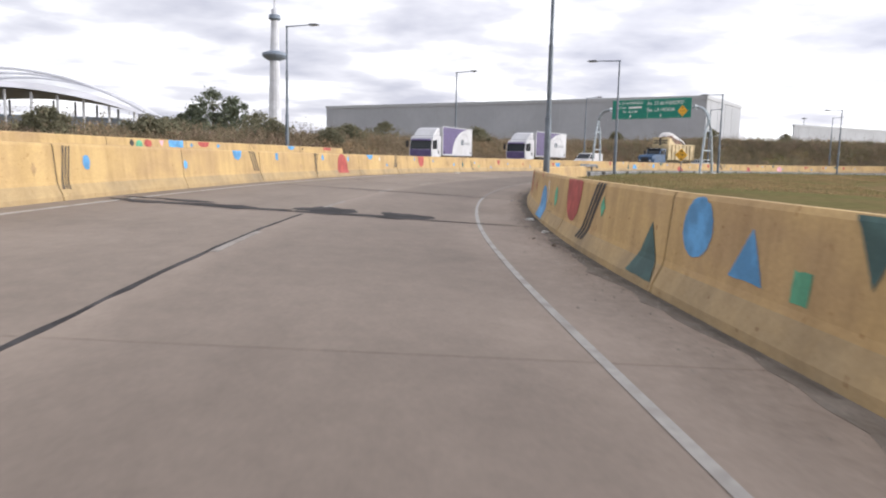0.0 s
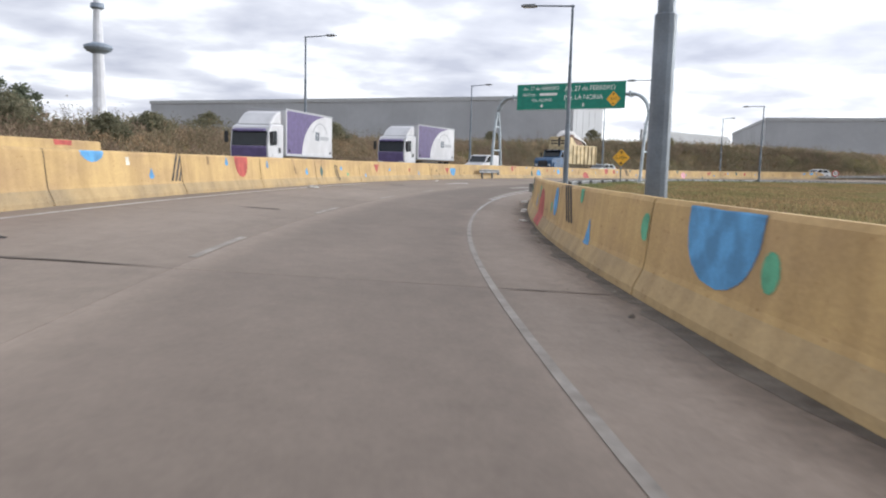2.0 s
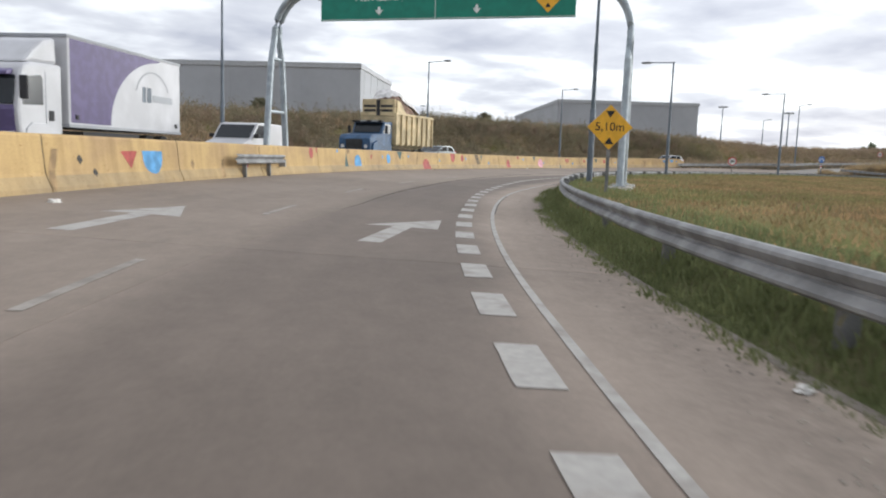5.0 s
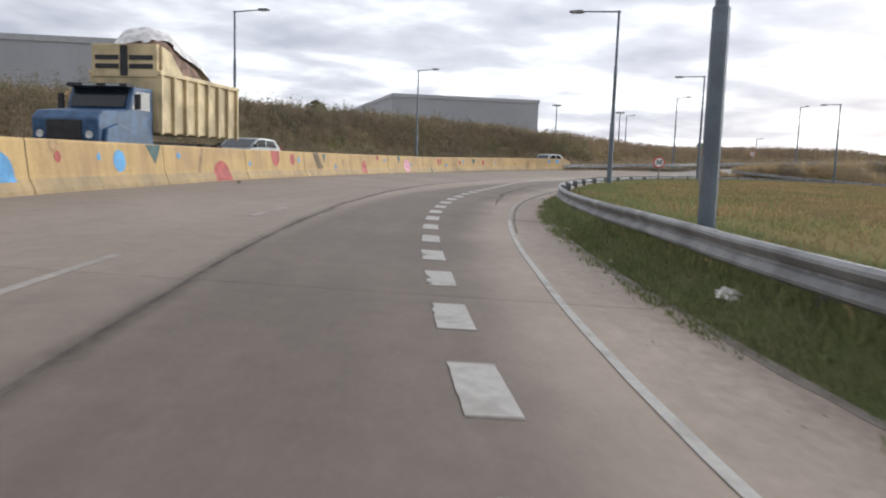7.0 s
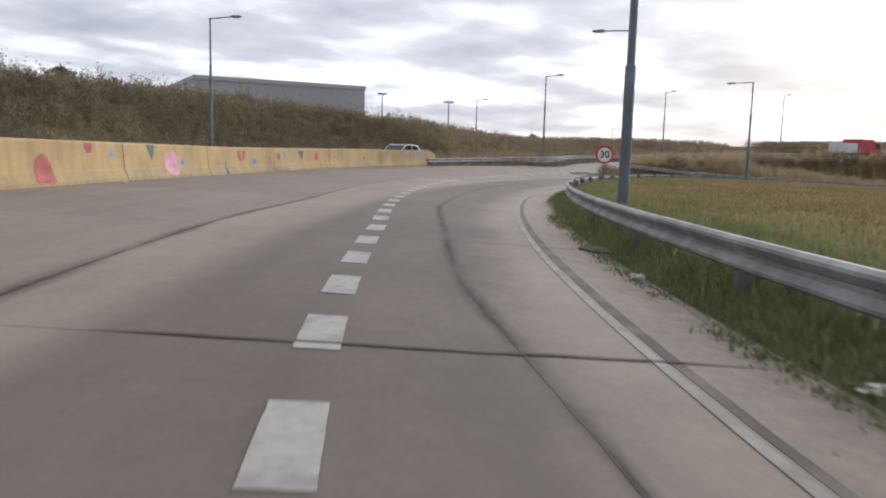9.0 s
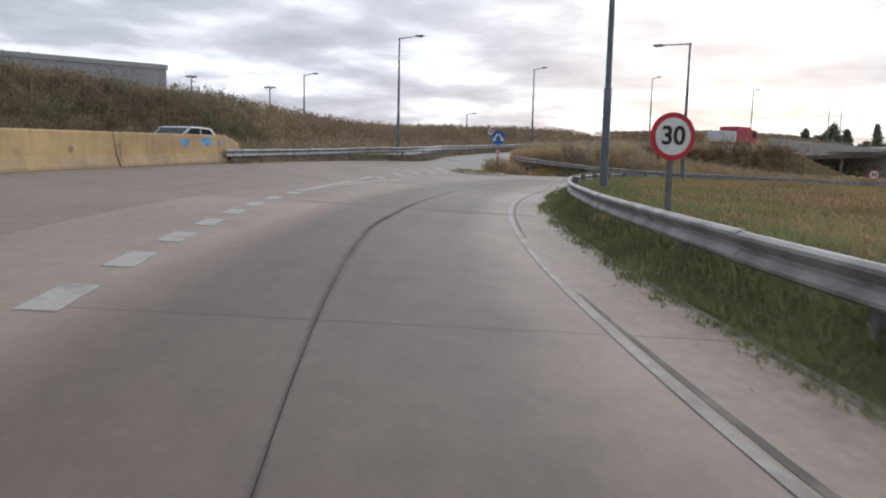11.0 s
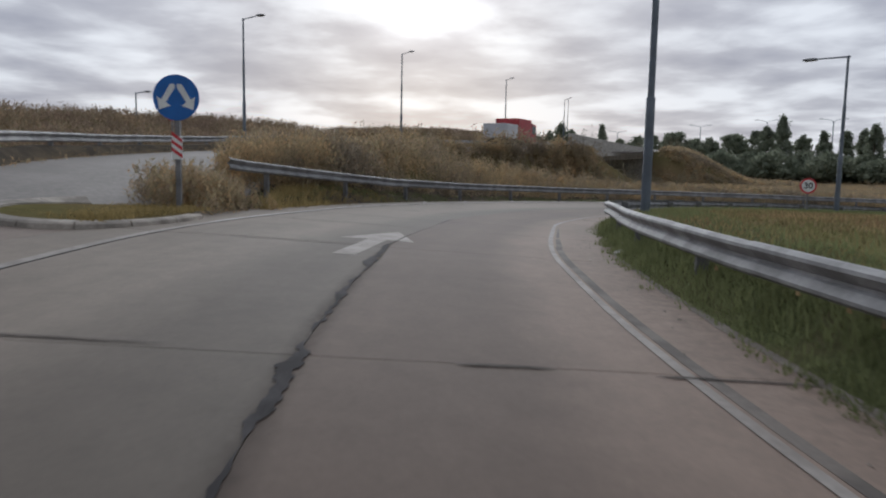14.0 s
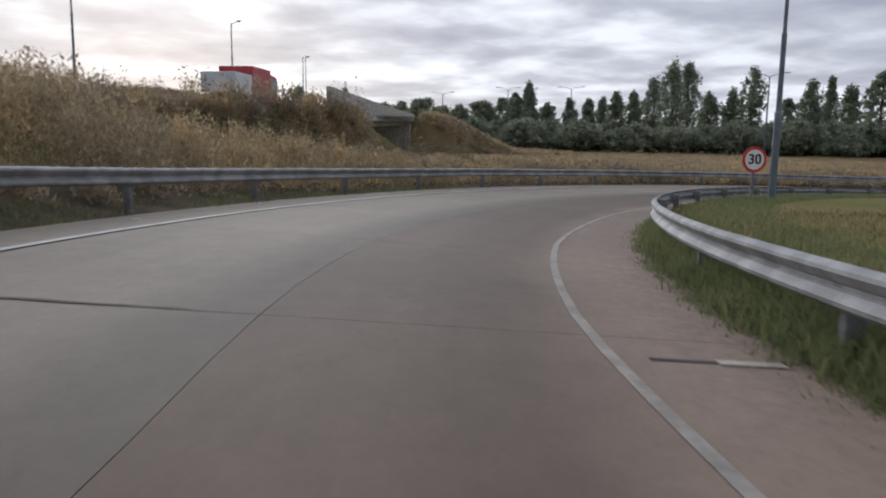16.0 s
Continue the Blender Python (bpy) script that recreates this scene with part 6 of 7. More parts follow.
for y in (4.0, 10.0, 16.0, 22.0, 27.0):
    part("pier", tube([(7.5, y, -2.0), (7.5, y, 2.8)], 0.4, 12), M_EARTH, br)
for y in (1.2, 6.0, 11.0, 16.0, 21.0, 26.0):
    part("girder", prism([(-20.0, 1.6), (18.0, 2.45), (18.0, 3.0), (-20.0, 2.1)], y, y + 0.5), M_EARTH, br)


def twin_lamp(bearing, dist, top):
    """A far road lamp with two upswept arms."""
    b = radians(bearing)
    x, y = 104.74 + math.sin(b) * dist, 113.09 + math.cos(b) * dist
    z = ground_at(x, y)
    lamp = empty("street_lamp", pose(x, y, z, 0, 0, -bearing), "far grey street lamp with two upswept arms", "street lamp", "lamps along the interchange")
    h = top - z
    part("pole", tube([(0, 0, -0.3), (0, 0, h * 0.5), (0, 0, h - 0.6)], [0.16, 0.13, 0.1], 8), M_POLE, lamp)
    for g in (-1, 1):
        part("arm", tube([(0, 0, h - 0.65), (g * 0.9, 0, h - 0.2), (g * 2.2, 0, h)], [0.06, 0.05, 0.05], 6), M_POLE, lamp)
        part("luminaire", boxed(g * 2.6 - 0.5, g * 2.6 + 0.5, -0.18, 0.18, h - 0.06, h + 0.08, 0.03), M_LAMPHEAD, lamp)


for bearing, dist, top in ((111.7, 210, 13.5), (121.3, 180, 13.2), (134.9, 140, 12.6), (105.2, 260, 14.0), (116.6, 195, 14.0)):
    twin_lamp(bearing, dist, top)


def light_mast(x, y, top):
    """A tall mast with a ring of floodlights, far off."""
    mast = empty("light_mast", pose(x, y, 0, 0, 0, 20), "tall thin floodlight mast standing far beyond the road", "light mast")
    part("pole", tube([(0, 0, -0.3), (0, 0, top * 0.5), (0, 0, top)], [0.4, 0.28, 0.16], 8), M_POLE, mast)
    part("ring", tube([(0, 0, top - 0.5), (0, 0, top - 0.35), (0, 0, top - 0.2)], [0.3, 1.3, 0.3], 12), M_LAMPHEAD, mast)
    for k in range(6):
        an = k * math.tau / 6
        part("floodlight", boxed(-0.35, 0.35, -0.2, 0.2, -0.25, 0.25, 0.03), M_LAMPHEAD, mast).matrix_local = pose(1.5 * math.cos(an), 1.5 * math.sin(an), top - 0.4, 25, 0, math.degrees(an) + 90)


for x, y, top in ((250, 267, 24.5), (262, 246, 22.0), (238, 503, 34.0)):
    light_mast(x, y, top)


# ---- vehicles ----
def wheel(parent, x, y, r, w=0.28):
    g = 1 if y > 0 else -1
    t = part("wheel", disc(r, w, 24, 0, 0, -w / 2), M_TYRE, parent)
    t.matrix_local = pose(x, y, r)
    part("rim", disc(r * 0.58, w + 0.02, 16, 0, 0, -w / 2 - 0.01), M_RIM, t)
    return t


def box_truck(m, label, size=1.0):
    """A white cab-over truck with a big box body. Local +x is its front."""
    t = empty("box_truck", m @ Matrix.Scale(size, 4), label, "truck", "delivery trucks")
    part("chassis", boxed(-8.1, 1.3, -0.5, 0.5, 0.55, 0.95, 0.03), M_CHASSIS, t)
    body = part("box_body", boxed(-8.3, -0.8, -1.28, 1.28, 1.1, 3.85, 0.04), M_WHITE, t, "white box body")
    for g in (-1, 1):
        y0, y1 = (1.283, 1.289) if g > 0 else (-1.289, -1.283)
        # a purple field cut by a quarter circle
        pts = [(-0.9, 1.2), (-0.9, 3.76), (-6.7, 3.76)] + [(-6.9 + 3.75 * math.sin(k / 12 * math.pi / 2), 1.2 + 2.5 * math.cos(k / 12 * math.pi / 2)) for k in range(1, 13)]
        part("purple_field", prism(pts, y0, y1), M_PURPLE, body)
        for k in range(12):
            a0, a1 = radians(15 + 12 * k), radians(15 + 12 * (k + 1))
            part("logo_arc", prism([(-6.1 + r * math.cos(a), 2.3 + 0.78 * r * math.sin(a)) for r, a in ((1.3, a0), (1.3, a1), (1.22, a1), (1.22, a0))], y0, y1), M_WARE, body)
        for x0, x1 in ((-5.55, -5.3), (-5.95, -5.65)):
            part("logo_bar", boxed(x0, x1, y0, y1, 2.15, 2.7), M_POLE, body)
        part("logo_bar", boxed(-7.6, -6.05, y0, y1, 2.2, 2.45), M_WARE, body)
        for x in (-1.2, -7.9):
            part("latch", boxed(x - 0.08, x + 0.08, g * 1.3 - 0.02, g * 1.3 + 0.02, 1.3, 1.45, 0.01), M_CHASSIS, body)
    for z in (1.1, 3.83):
        part("corner_rail", boxed(-8.33, -0.77, -1.3, 1.3, z - 0.05, z + 0.05, 0.01), M_WARE, body)
    cab = part("cab", prism([(-0.6, 0.75), (1.25, 0.6), (1.42, 0.9), (1.48, 1.45), (1.34, 2.35), (1.15, 2.72), (0.8, 2.85), (-0.6, 2.9)], -1.22, 1.22, 0.1), M_WHITE, t, "white rounded cab")
    part("windscreen", prism([(1.475, 1.6), (1.5, 1.62), (1.37, 2.42), (1.345, 2.42)], -1.08, 1.08), M_GLASS, cab)
    part("front_panel", prism([(1.405, 0.8), (1.43, 0.8), (1.51, 1.45), (1.49, 1.58), (1.47, 1.56)], -1.1, 1.1), M_PURPLE, cab, "purple front panel")
    part("sun_visor", prism([(1.36, 2.42), (1.6, 2.4), (1.58, 2.5), (1.3, 2.6)], -1.0, 1.0, 0.02), M_PURPLE, cab)
    part("bumper", boxed(1.15, 1.5, -1.22, 1.22, 0.42, 0.78, 0.06), M_WHITE, cab)
    for g in (-1, 1):
        y0, y1 = (1.222, 1.228) if g > 0 else (-1.228, -1.222)
        part("side_window", prism([(0.35, 1.65), (1.28, 1.6), (1.18, 2.4), (0.45, 2.5), (0.35, 2.4)], y0, y1), M_GLASS, cab)
        part("door_seam", prism([(0.22, 0.95), (0.24, 0.95), (0.24, 2.6), (0.22, 2.6)], y0, y1), M_POLE, cab)
        part("air_intake", boxed(-0.15, 0.1, g * 1.225 - 0.01, g * 1.225 + 0.01, 1.2, 1.5, 0.004), M_CHASSIS, cab)
        part("mirror", boxed(1.42, 1.52, g * 1.42 - 0.12, g * 1.42 + 0.12, 1.75, 2.4, 0.03), M_CHASSIS, cab)
        part("headlight", boxed(1.42, 1.53, g * 0.88 - 0.2, g * 0.88 + 0.2, 0.6, 0.84, 0.03), M_LIGHTS, cab)
        part("wheel_arch", prism([(-0.1, 0.55), (0.0, 0.95), (0.3, 1.12), (0.9, 1.12), (1.15, 0.95), (1.2, 0.55)], g * 1.2 - 0.06, g * 1.2 + 0.06, 0.02), M_WHITE, cab)
        part("side_guard", boxed(-5.1, -1.6, g * 1.2 - 0.03, g * 1.2 + 0.03, 0.45, 0.95, 0.01), M_CHASSIS, t)
    part("wind_deflector", prism([(-0.6, 2.88), (0.95, 2.82), (0.55, 3.2), (0.05, 3.55), (-0.55, 3.72)], -1.08, 1.08, 0.12), M_WHITE, t, "white roof fairing")
    for x in (0.55, -5.9, -7.0):
        for y in (-1.08, 1.08):
            wheel(t, x, y, 0.48)
    return t


def tipper(m, label):
    """An old bonneted blue truck with a cream steel bin heaped with a covered load."""
    t = empty("dump_truck", m, label, "truck")
    part("chassis", boxed(-6.6, 2.6, -0.5, 0.5, 0.6, 1.0, 0.03), M_CHASSIS, t)
    cab = part("cab", prism([(-0.2, 0.8), (2.9, 0.8), (2.95, 1.6), (2.7, 1.85), (1.25, 2.0), (0.95, 2.75), (-0.2, 2.8)], -1.15, 1.15, 0.07), M_TRUCKBLUE, t, "worn blue bonneted cab")
    part("windscreen", prism([(1.27, 2.05), (1.3, 2.07), (1.02, 2.66), (0.99, 2.64)], -0.98, 0.98), M_GLASS, cab)
    part("visor", boxed(0.85, 1.3, -1.1, 1.1, 2.72, 2.84, 0.02), M_CHASSIS, cab)
    part("grille", boxed(2.9, 2.99, -0.6, 0.6, 0.95, 1.55, 0.02), M_CHASSIS, cab)
    part("bumper", boxed(2.85, 3.1, -1.2, 1.2, 0.55, 0.85, 0.04), M_CHASSIS, cab)
    for g in (-1, 1):
        y0, y1 = (1.152, 1.158) if g > 0 else (-1.158, -1.152)
        part("side_window", prism([(0.0, 2.0), (1.1, 2.0), (0.85, 2.6), (0.0, 2.62)], y0, y1), M_GLASS, cab)
        part("headlight", disc(0.12, 0.06, 16, 0, 0), M_LIGHTS, cab).matrix_local = pose(2.96, g * 0.85, 1.1, 0, 0, 90)
        part("wing", prism([(1.2, 0.7), (1.35, 1.35), (2.0, 1.5), (2.65, 1.3), (2.75, 0.7)], g * 1.16 - 0.12, g * 1.16 + 0.12, 0.05), M_TRUCKBLUE, cab)
        part("mirror", boxed(1.1, 1.2, g * 1.4 - 0.1, g * 1.4 + 0.1, 2.0, 2.5, 0.02), M_CHASSIS, cab)
    bin_ = part("bin", boxed(-6.6, -0.35, -1.28, 1.28, 1.3, 3.35, 0.04), M_CREAM, t, "cream ribbed steel bin")
    for g in (-1, 1):
        for k in range(8):
            x = -6.45 + k * 0.86
            part("rib", boxed(x - 0.07, x + 0.07, g * 1.33 - 0.06, g * 1.33 + 0.06, 1.25, 3.4, 0.015), M_CREAM, bin_)
        part("top_rail", boxed(-6.65, -0.3, g * 1.3 - 0.08, g * 1.3 + 0.08, 3.3, 3.45, 0.02), M_CREAM, bin_)
    head = part("headboard", boxed(-0.5, -0.3, -1.25, 1.25, 3.2, 4.35, 0.03), M_CREAM, bin_)
    for y in (-0.65, 0.65):
        for z in (3.5, 3.8):
            part("slot", boxed(-0.31, -0.28, y - 0.45, y + 0.45, z, z + 0.16), M_CHASSIS, head)
    part("gap", boxed(-0.3, -0.275, -0.14, 0.14, 3.25, 4.3), M_CHASSIS, head, "dark gap between the two halves")
    for g in (-1, 1):
        part("side_board", prism([(-0.5, 3.4), (-0.5, 4.3), (-1.1, 4.15), (-1.55, 3.75), (-2.0, 3.4)], g * 1.3 - 0.04, g * 1.3 + 0.04, 0.01), M_CREAM, bin_)
    for y in (-0.5, 0.35):
        part("sticker", boxed(1.3, 1.31, y, y + 0.5, 2.75, 2.82), M_WARE, cab)
    swell = lambda c: math.copysign(abs(c) ** 0.6, c)
    bm = bmesh.new()
    bmesh.ops.create_icosphere(bm, subdivisions=4, radius=1.0)
    for v in bm.verts:
        n = noise.noise(v.co * 2.3) * 0.22 + noise.noise(v.co * 6) * 0.1
        x = swell(v.co.x) * 2.1 - 2.65
        v.co = Vector((x, swell(v.co.y) * (1.08 + 0.2 * n), 3.2 + max(swell(v.co.z), -0.1) * (1.55 + 0.7 * n) * float(np.interp(x, [-4.8, -3.6, -1.6, -0.5], [0.2, 0.6, 1.15, 1.12]))))
    part("load", bm, M_LOAD, t, "brown heaped load", True)
    bm = bmesh.new()
    bmesh.ops.create_icosphere(bm, subdivisions=4, radius=1.0)
    kill = [v for v in bm.verts if v.co.z < 0.3 + 0.4 * noise.noise(v.co * 2.0) + 0.25 * v.co.x]
    bmesh.ops.delete(bm, geom=kill, context="VERTS")
    for v in bm.verts:
        n = noise.noise(v.co * 3.1 + Vector((4, 0, 0))) * 0.22 + noise.noise(v.co * 9) * 0.1
        x = swell(v.co.x) * 2.45 - 2.95
        v.co = Vector((x, swell(v.co.y) * (1.16 + 0.16 * n), 3.3 + swell(v.co.z) * (1.62 + 0.6 * n) * float(np.interp(x, [-5.4, -3.8, -1.7, -0.5], [0.25, 0.65, 1.16, 1.0]))))
    part("tarpaulin", bm, M_TARP, t, "pale crumpled plastic over the load", True)
    for x in (1.95, -4.0, -5.2):
        for y in (-1.02, 1.02):
            wheel(t, x, y, 0.5)
    return t


def flat_truck(m, label):
    """A red truck with a box body and a white load behind."""
    t = empty("red_truck", m, label, "truck")
    part("chassis", boxed(-6.5, 1.9, -0.45, 0.45, 0.55, 0.95, 0.03), M_CHASSIS, t)
    part("body", boxed(-3.4, 0.35, -1.25, 1.25, 1.0, 3.0, 0.04), M_TRUCKRED, t, "red box body")
    part("rear_body", boxed(-6.6, -3.5, -1.22, 1.22, 1.0, 2.35, 0.04), M_WHITE, t, "white low body at the back")
    cab = part("cab", prism([(0.45, 0.7), (2.1, 0.6), (2.2, 1.5), (2.0, 2.6), (0.45, 2.75)], -1.18, 1.18, 0.06), M_TRUCKRED, t)
    part("windscreen", prism([(2.19, 1.55), (2.22, 1.58), (2.06, 2.5), (2.03, 2.48)], -1.0, 1.0), M_GLASS, cab)
    for g in (-1, 1):
        y0, y1 = (1.182, 1.188) if g > 0 else (-1.188, -1.182)
        part("side_window", prism([(0.8, 1.65), (1.95, 1.65), (1.85, 2.4), (0.8, 2.45)], y0, y1), M_GLASS, cab)
        part("tail_light", boxed(-6.65, -6.58, g * 1.0 - 0.12, g * 1.0 + 0.12, 1.0, 1.15, 0.01), M_TAIL, t)
    for x in (1.3, -4.2, -5.3):
        for y in (-1.02, 1.02):
            wheel(t, x, y, 0.48)
    return t


def van(m, label, paint, kind="van", length=4.3, tall=1.85):
    """A small panel van or car, bevelled, with glass, lamps and wheels."""
    t = empty(kind, m, label, "car" if kind != "van" else "van")
    L, H = length, tall
    if kind == "van":
        side = [(-L / 2, 0.35), (L / 2 - 0.05, 0.32), (L / 2, 0.75), (L / 2 - 0.25, 0.98), (L / 2 - 0.95, 1.15), (L / 2 - 1.6, H - 0.06), (L / 2 - 2.1, H), (-L / 2 + 0.2, H - 0.02), (-L / 2, H - 0.2)]
    else:
        side = [(-L / 2, 0.35), (L / 2 - 0.05, 0.32), (L / 2, 0.65), (L / 2 - 0.2, 0.82), (L / 2 - 1.15, 0.95), (L / 2 - 1.9, H - 0.03), (L / 2 - 2.3, H), (-L / 2 + 0.75, H - 0.04), (-L / 2 + 0.15, 0.98), (-L / 2, 0.9)]
    body = part("body", prism(side, -0.86, 0.86, 0.06), paint, t)
    x0, z0, x1, z1 = (L / 2 - 1.0, 1.2, L / 2 - 1.55, H - 0.12) if kind == "van" else (L / 2 - 1.22, 0.99, L / 2 - 1.85, H - 0.09)
    part("windscreen", prism([(x0, z0), (x0 + 0.03, z0 + 0.01), (x1 + 0.03, z1 + 0.01), (x1, z1)], -0.74, 0.74), M_GLASS, body)
    for g in (-1, 1):
        y0, y1 = (0.862, 0.868) if g > 0 else (-0.868, -0.862)
        part("side_window", prism([(x0 - 0.15, z0 + 0.02), (x1 - 0.05, z1), (x1 - 0.75, z1), (x1 - 0.75, z0 + 0.02)], y0, y1), M_GLASS, body)
        if kind != "van":
            part("side_window", prism([(x1 - 0.85, z0 + 0.02), (x1 - 0.85, z1), (-L / 2 + 0.9, z1 - 0.03), (-L / 2 + 0.5, z0 + 0.02)], y0, y1), M_GLASS, body)
        part("headlight", boxed(L / 2 - 0.12, L / 2 + 0.01, g * 0.65 - 0.14, g * 0.65 + 0.14, 0.68, 0.85, 0.02), M_LIGHTS, body)
        part("tail_light", boxed(-L / 2 - 0.015, -L / 2 + 0.05, g * 0.76 - 0.08, g * 0.76 + 0.08, 0.75, 1.05, 0.01), M_TAIL, body)
        part("mirror", boxed(x0 - 0.3, x0 - 0.12, g * 0.98 - 0.1, g * 0.98 + 0.1, z0, z0 + 0.16, 0.03), M_CHASSIS, body)
    part("bumper", boxed(L / 2 - 0.1, L / 2 + 0.06, -0.8, 0.8, 0.32, 0.55, 0.04), M_CHASSIS, t)
    for x in (-L / 2 + 0.8, L / 2 - 0.8):
        for y in (-0.78, 0.78):
            wheel(t, x, y, 0.31, 0.2)
    return t


box_truck(stand(60.6, 12.3, 0, 180), "white box truck with purple side panel and purple cab front", 0.88)
box_truck(stand(80.2, 13.2, 0, 180), "white box truck with purple side panel driving behind another")
tipper(stand(106.4, 12.2, 0, 180), "old blue truck with cream bin and heaped covered load")
van(stand(88.5, 9.9, 0, 180), "small white panel van on the opposite carriageway", M_WHITE)
van(stand(115.9, 13.0, 0, 180), "grey saloon car on the opposite carriageway", M_GREYCAR, "car", 4.3, 1.45)
van(stand(158.5, 15.6, 0, 180), "white estate car behind the end of the median barrier", M_WHITE, "car", 4.3, 1.5)
p, q = main_at(84, -8), main_at(85, -8)
flat_truck(pose(p.x, p.y, p.z, 0, 0, math.degrees(math.atan2(q.y - p.y, q.x - p.x))), "red truck climbing the overpass in the distance")


# ---- plants ----
rng = np.random.default_rng(7)


def blades(name, label, pts, z, height, width, per, material, lean=0.35, spread_=0.25, category="grass", bend=True):
    """Tufts of narrow blades, joined: stuff. Each blade is a bent strip of three triangles."""
    n = len(pts)
    N = n * per
    base = np.repeat(np.c_[pts, z], per, axis=0)
    base[:, :2] += rng.normal(0, spread_, (N, 2))
    h = np.repeat(height, per) * rng.uniform(0.55, 1.1, N)
    a = rng.uniform(0, math.tau, N)
    side = np.c_[np.cos(a), np.sin(a), np.zeros(N)] * (width * rng.uniform(0.6, 1.3, N))[:, None]
    b = rng.uniform(0, math.tau, N)
    tip = np.c_[np.cos(b), np.sin(b), np.zeros(N)] * (h * lean * rng.uniform(0.2, 1.0, N))[:, None]
    up = np.zeros((N, 3))
    up[:, 2] = h
    base[:, 2] -= 0.05
    v = np.empty((N, 5, 3))
    v[:, 0], v[:, 1] = base - side, base + side
    mid = base + up * 0.6 + tip * 0.35
    v[:, 2], v[:, 3] = mid + side * 0.7, mid - side * 0.7
    v[:, 4] = base + up + tip
    i = np.arange(N)[:, None] * 5
    tri = np.concatenate([i + np.array([0, 1, 2]), i + np.array([0, 2, 3]), i + np.array([3, 2, 4])], 1).reshape(-1, 3)
    me = bpy.data.meshes.new(name)
    me.vertices.add(N * 5)
    me.vertices.foreach_set("co", v.astype(np.float32).ravel())
    me.loops.add(len(tri) * 3)
    me.loops.foreach_set("vertex_index", tri.astype(np.int32).ravel())
    me.polygons.add(len(tri))
    me.polygons.foreach_set("loop_start", np.arange(0, len(tri) * 3, 3, dtype=np.int32))
    me.update(calc_edges=True)
    ob = obj(name, me, material)
    return tagged(ob, label, category, kind="stuff")


def scrub(name, label, pts, z, height, width, per, size, material):
    """Bushy weeds, joined: each plant a mound of small upright leaves, wider low down and ragged at the top."""
    n = len(pts)
    N = n * per
    h, w = np.repeat(height, per), np.repeat(width, per)
    u = rng.random(N) ** 0.75
    r = w * (1.05 - 0.75 * u ** 1.6) * np.sqrt(rng.random(N))
    a = rng.uniform(0, math.tau, N)
    c = np.repeat(np.c_[pts, z], per, axis=0) + np.c_[np.cos(a) * r, np.sin(a) * r, u * h * rng.uniform(0.75, 1.12, N) - 0.04]
    way = rng.normal(0, 0.55, (N, 3))
    way[:, 2] = np.abs(way[:, 2]) + 0.55
    way *= (size * rng.uniform(0.6, 1.9, N) / np.linalg.norm(way, axis=1))[:, None]
    b = rng.uniform(0, math.tau, N)
    side = np.c_[np.cos(b), np.sin(b), rng.normal(0, 0.4, N)] * (size * rng.uniform(0.14, 0.34, N))[:, None]
    v = np.stack([c - side, c + side, c + way], 1)
    me = bpy.data.meshes.new(name)
    me.vertices.add(N * 3)
    me.vertices.foreach_set("co", v.astype(np.float32).ravel())
    me.loops.add(N * 3)
    me.loops.foreach_set("vertex_index", np.arange(N * 3, dtype=np.int32))
    me.polygons.add(N)
    me.polygons.foreach_set("loop_start", np.arange(0, N * 3, 3, dtype=np.int32))
    me.update(calc_edges=True)
    return tagged(obj(name, me, material), label, "weeds", kind="stuff")


def scatter(s0, s1, d0, d1, n, base_d=None):
    s, d = rng.uniform(s0, s1, n), rng.uniform(d0, d1, n)
    if base_d is not None:
        d = d + base_d(s)
    x, y = np.interp(s, GS, G[:, 0]), np.interp(s, GS, G[:, 1])
    tx, ty = np.interp(s, GS, GT[:, 0]), np.interp(s, GS, GT[:, 1])
    return np.stack([x - ty * d, y + tx * d], 1)


def clumpy(pts, size, keep):
    """Thin out points by a patchy noise."""
    v = np.array([noise.noise((x / size, y / size, 0.3)) for x, y in pts])
    return pts[v + rng.uniform(-0.35, 0.35, len(pts)) > keep]


# far bank behind the opposite carriageway
p = clumpy(scatter(-22, 168, 10.8, 25, 9500, d_median), 5, -0.3)
z = ground_height(p)[0]
scrub("scrub", "brown and olive weeds on the bank beyond the road", p, z, 0.45 + 0.75 * rng.random(len(p)), 0.5 + 0.3 * rng.random(len(p)), 42, 0.17, M_BANK)
p = clumpy(scatter(-22, 170, 20, 44, 7500, d_median), 6, -0.25)
z = ground_height(p)[0]
scrub("scrub", "rank brown weeds along the crest of the bank", p, z, 0.7 + 0.9 * rng.random(len(p)), 0.6 + 0.35 * rng.random(len(p)), 40, 0.2, M_BANK)
p = clumpy(scatter(112, 172, 11, 27, 5000, d_median), 5, -0.3)
z = ground_height(p)[0]
scrub("scrub", "dense dark olive weeds on the high bank", p, z, 0.8 + 0.8 * rng.random(len(p)), 0.45 + 0.25 * rng.random(len(p)), 60, 0.12, M_BANK_DARK)
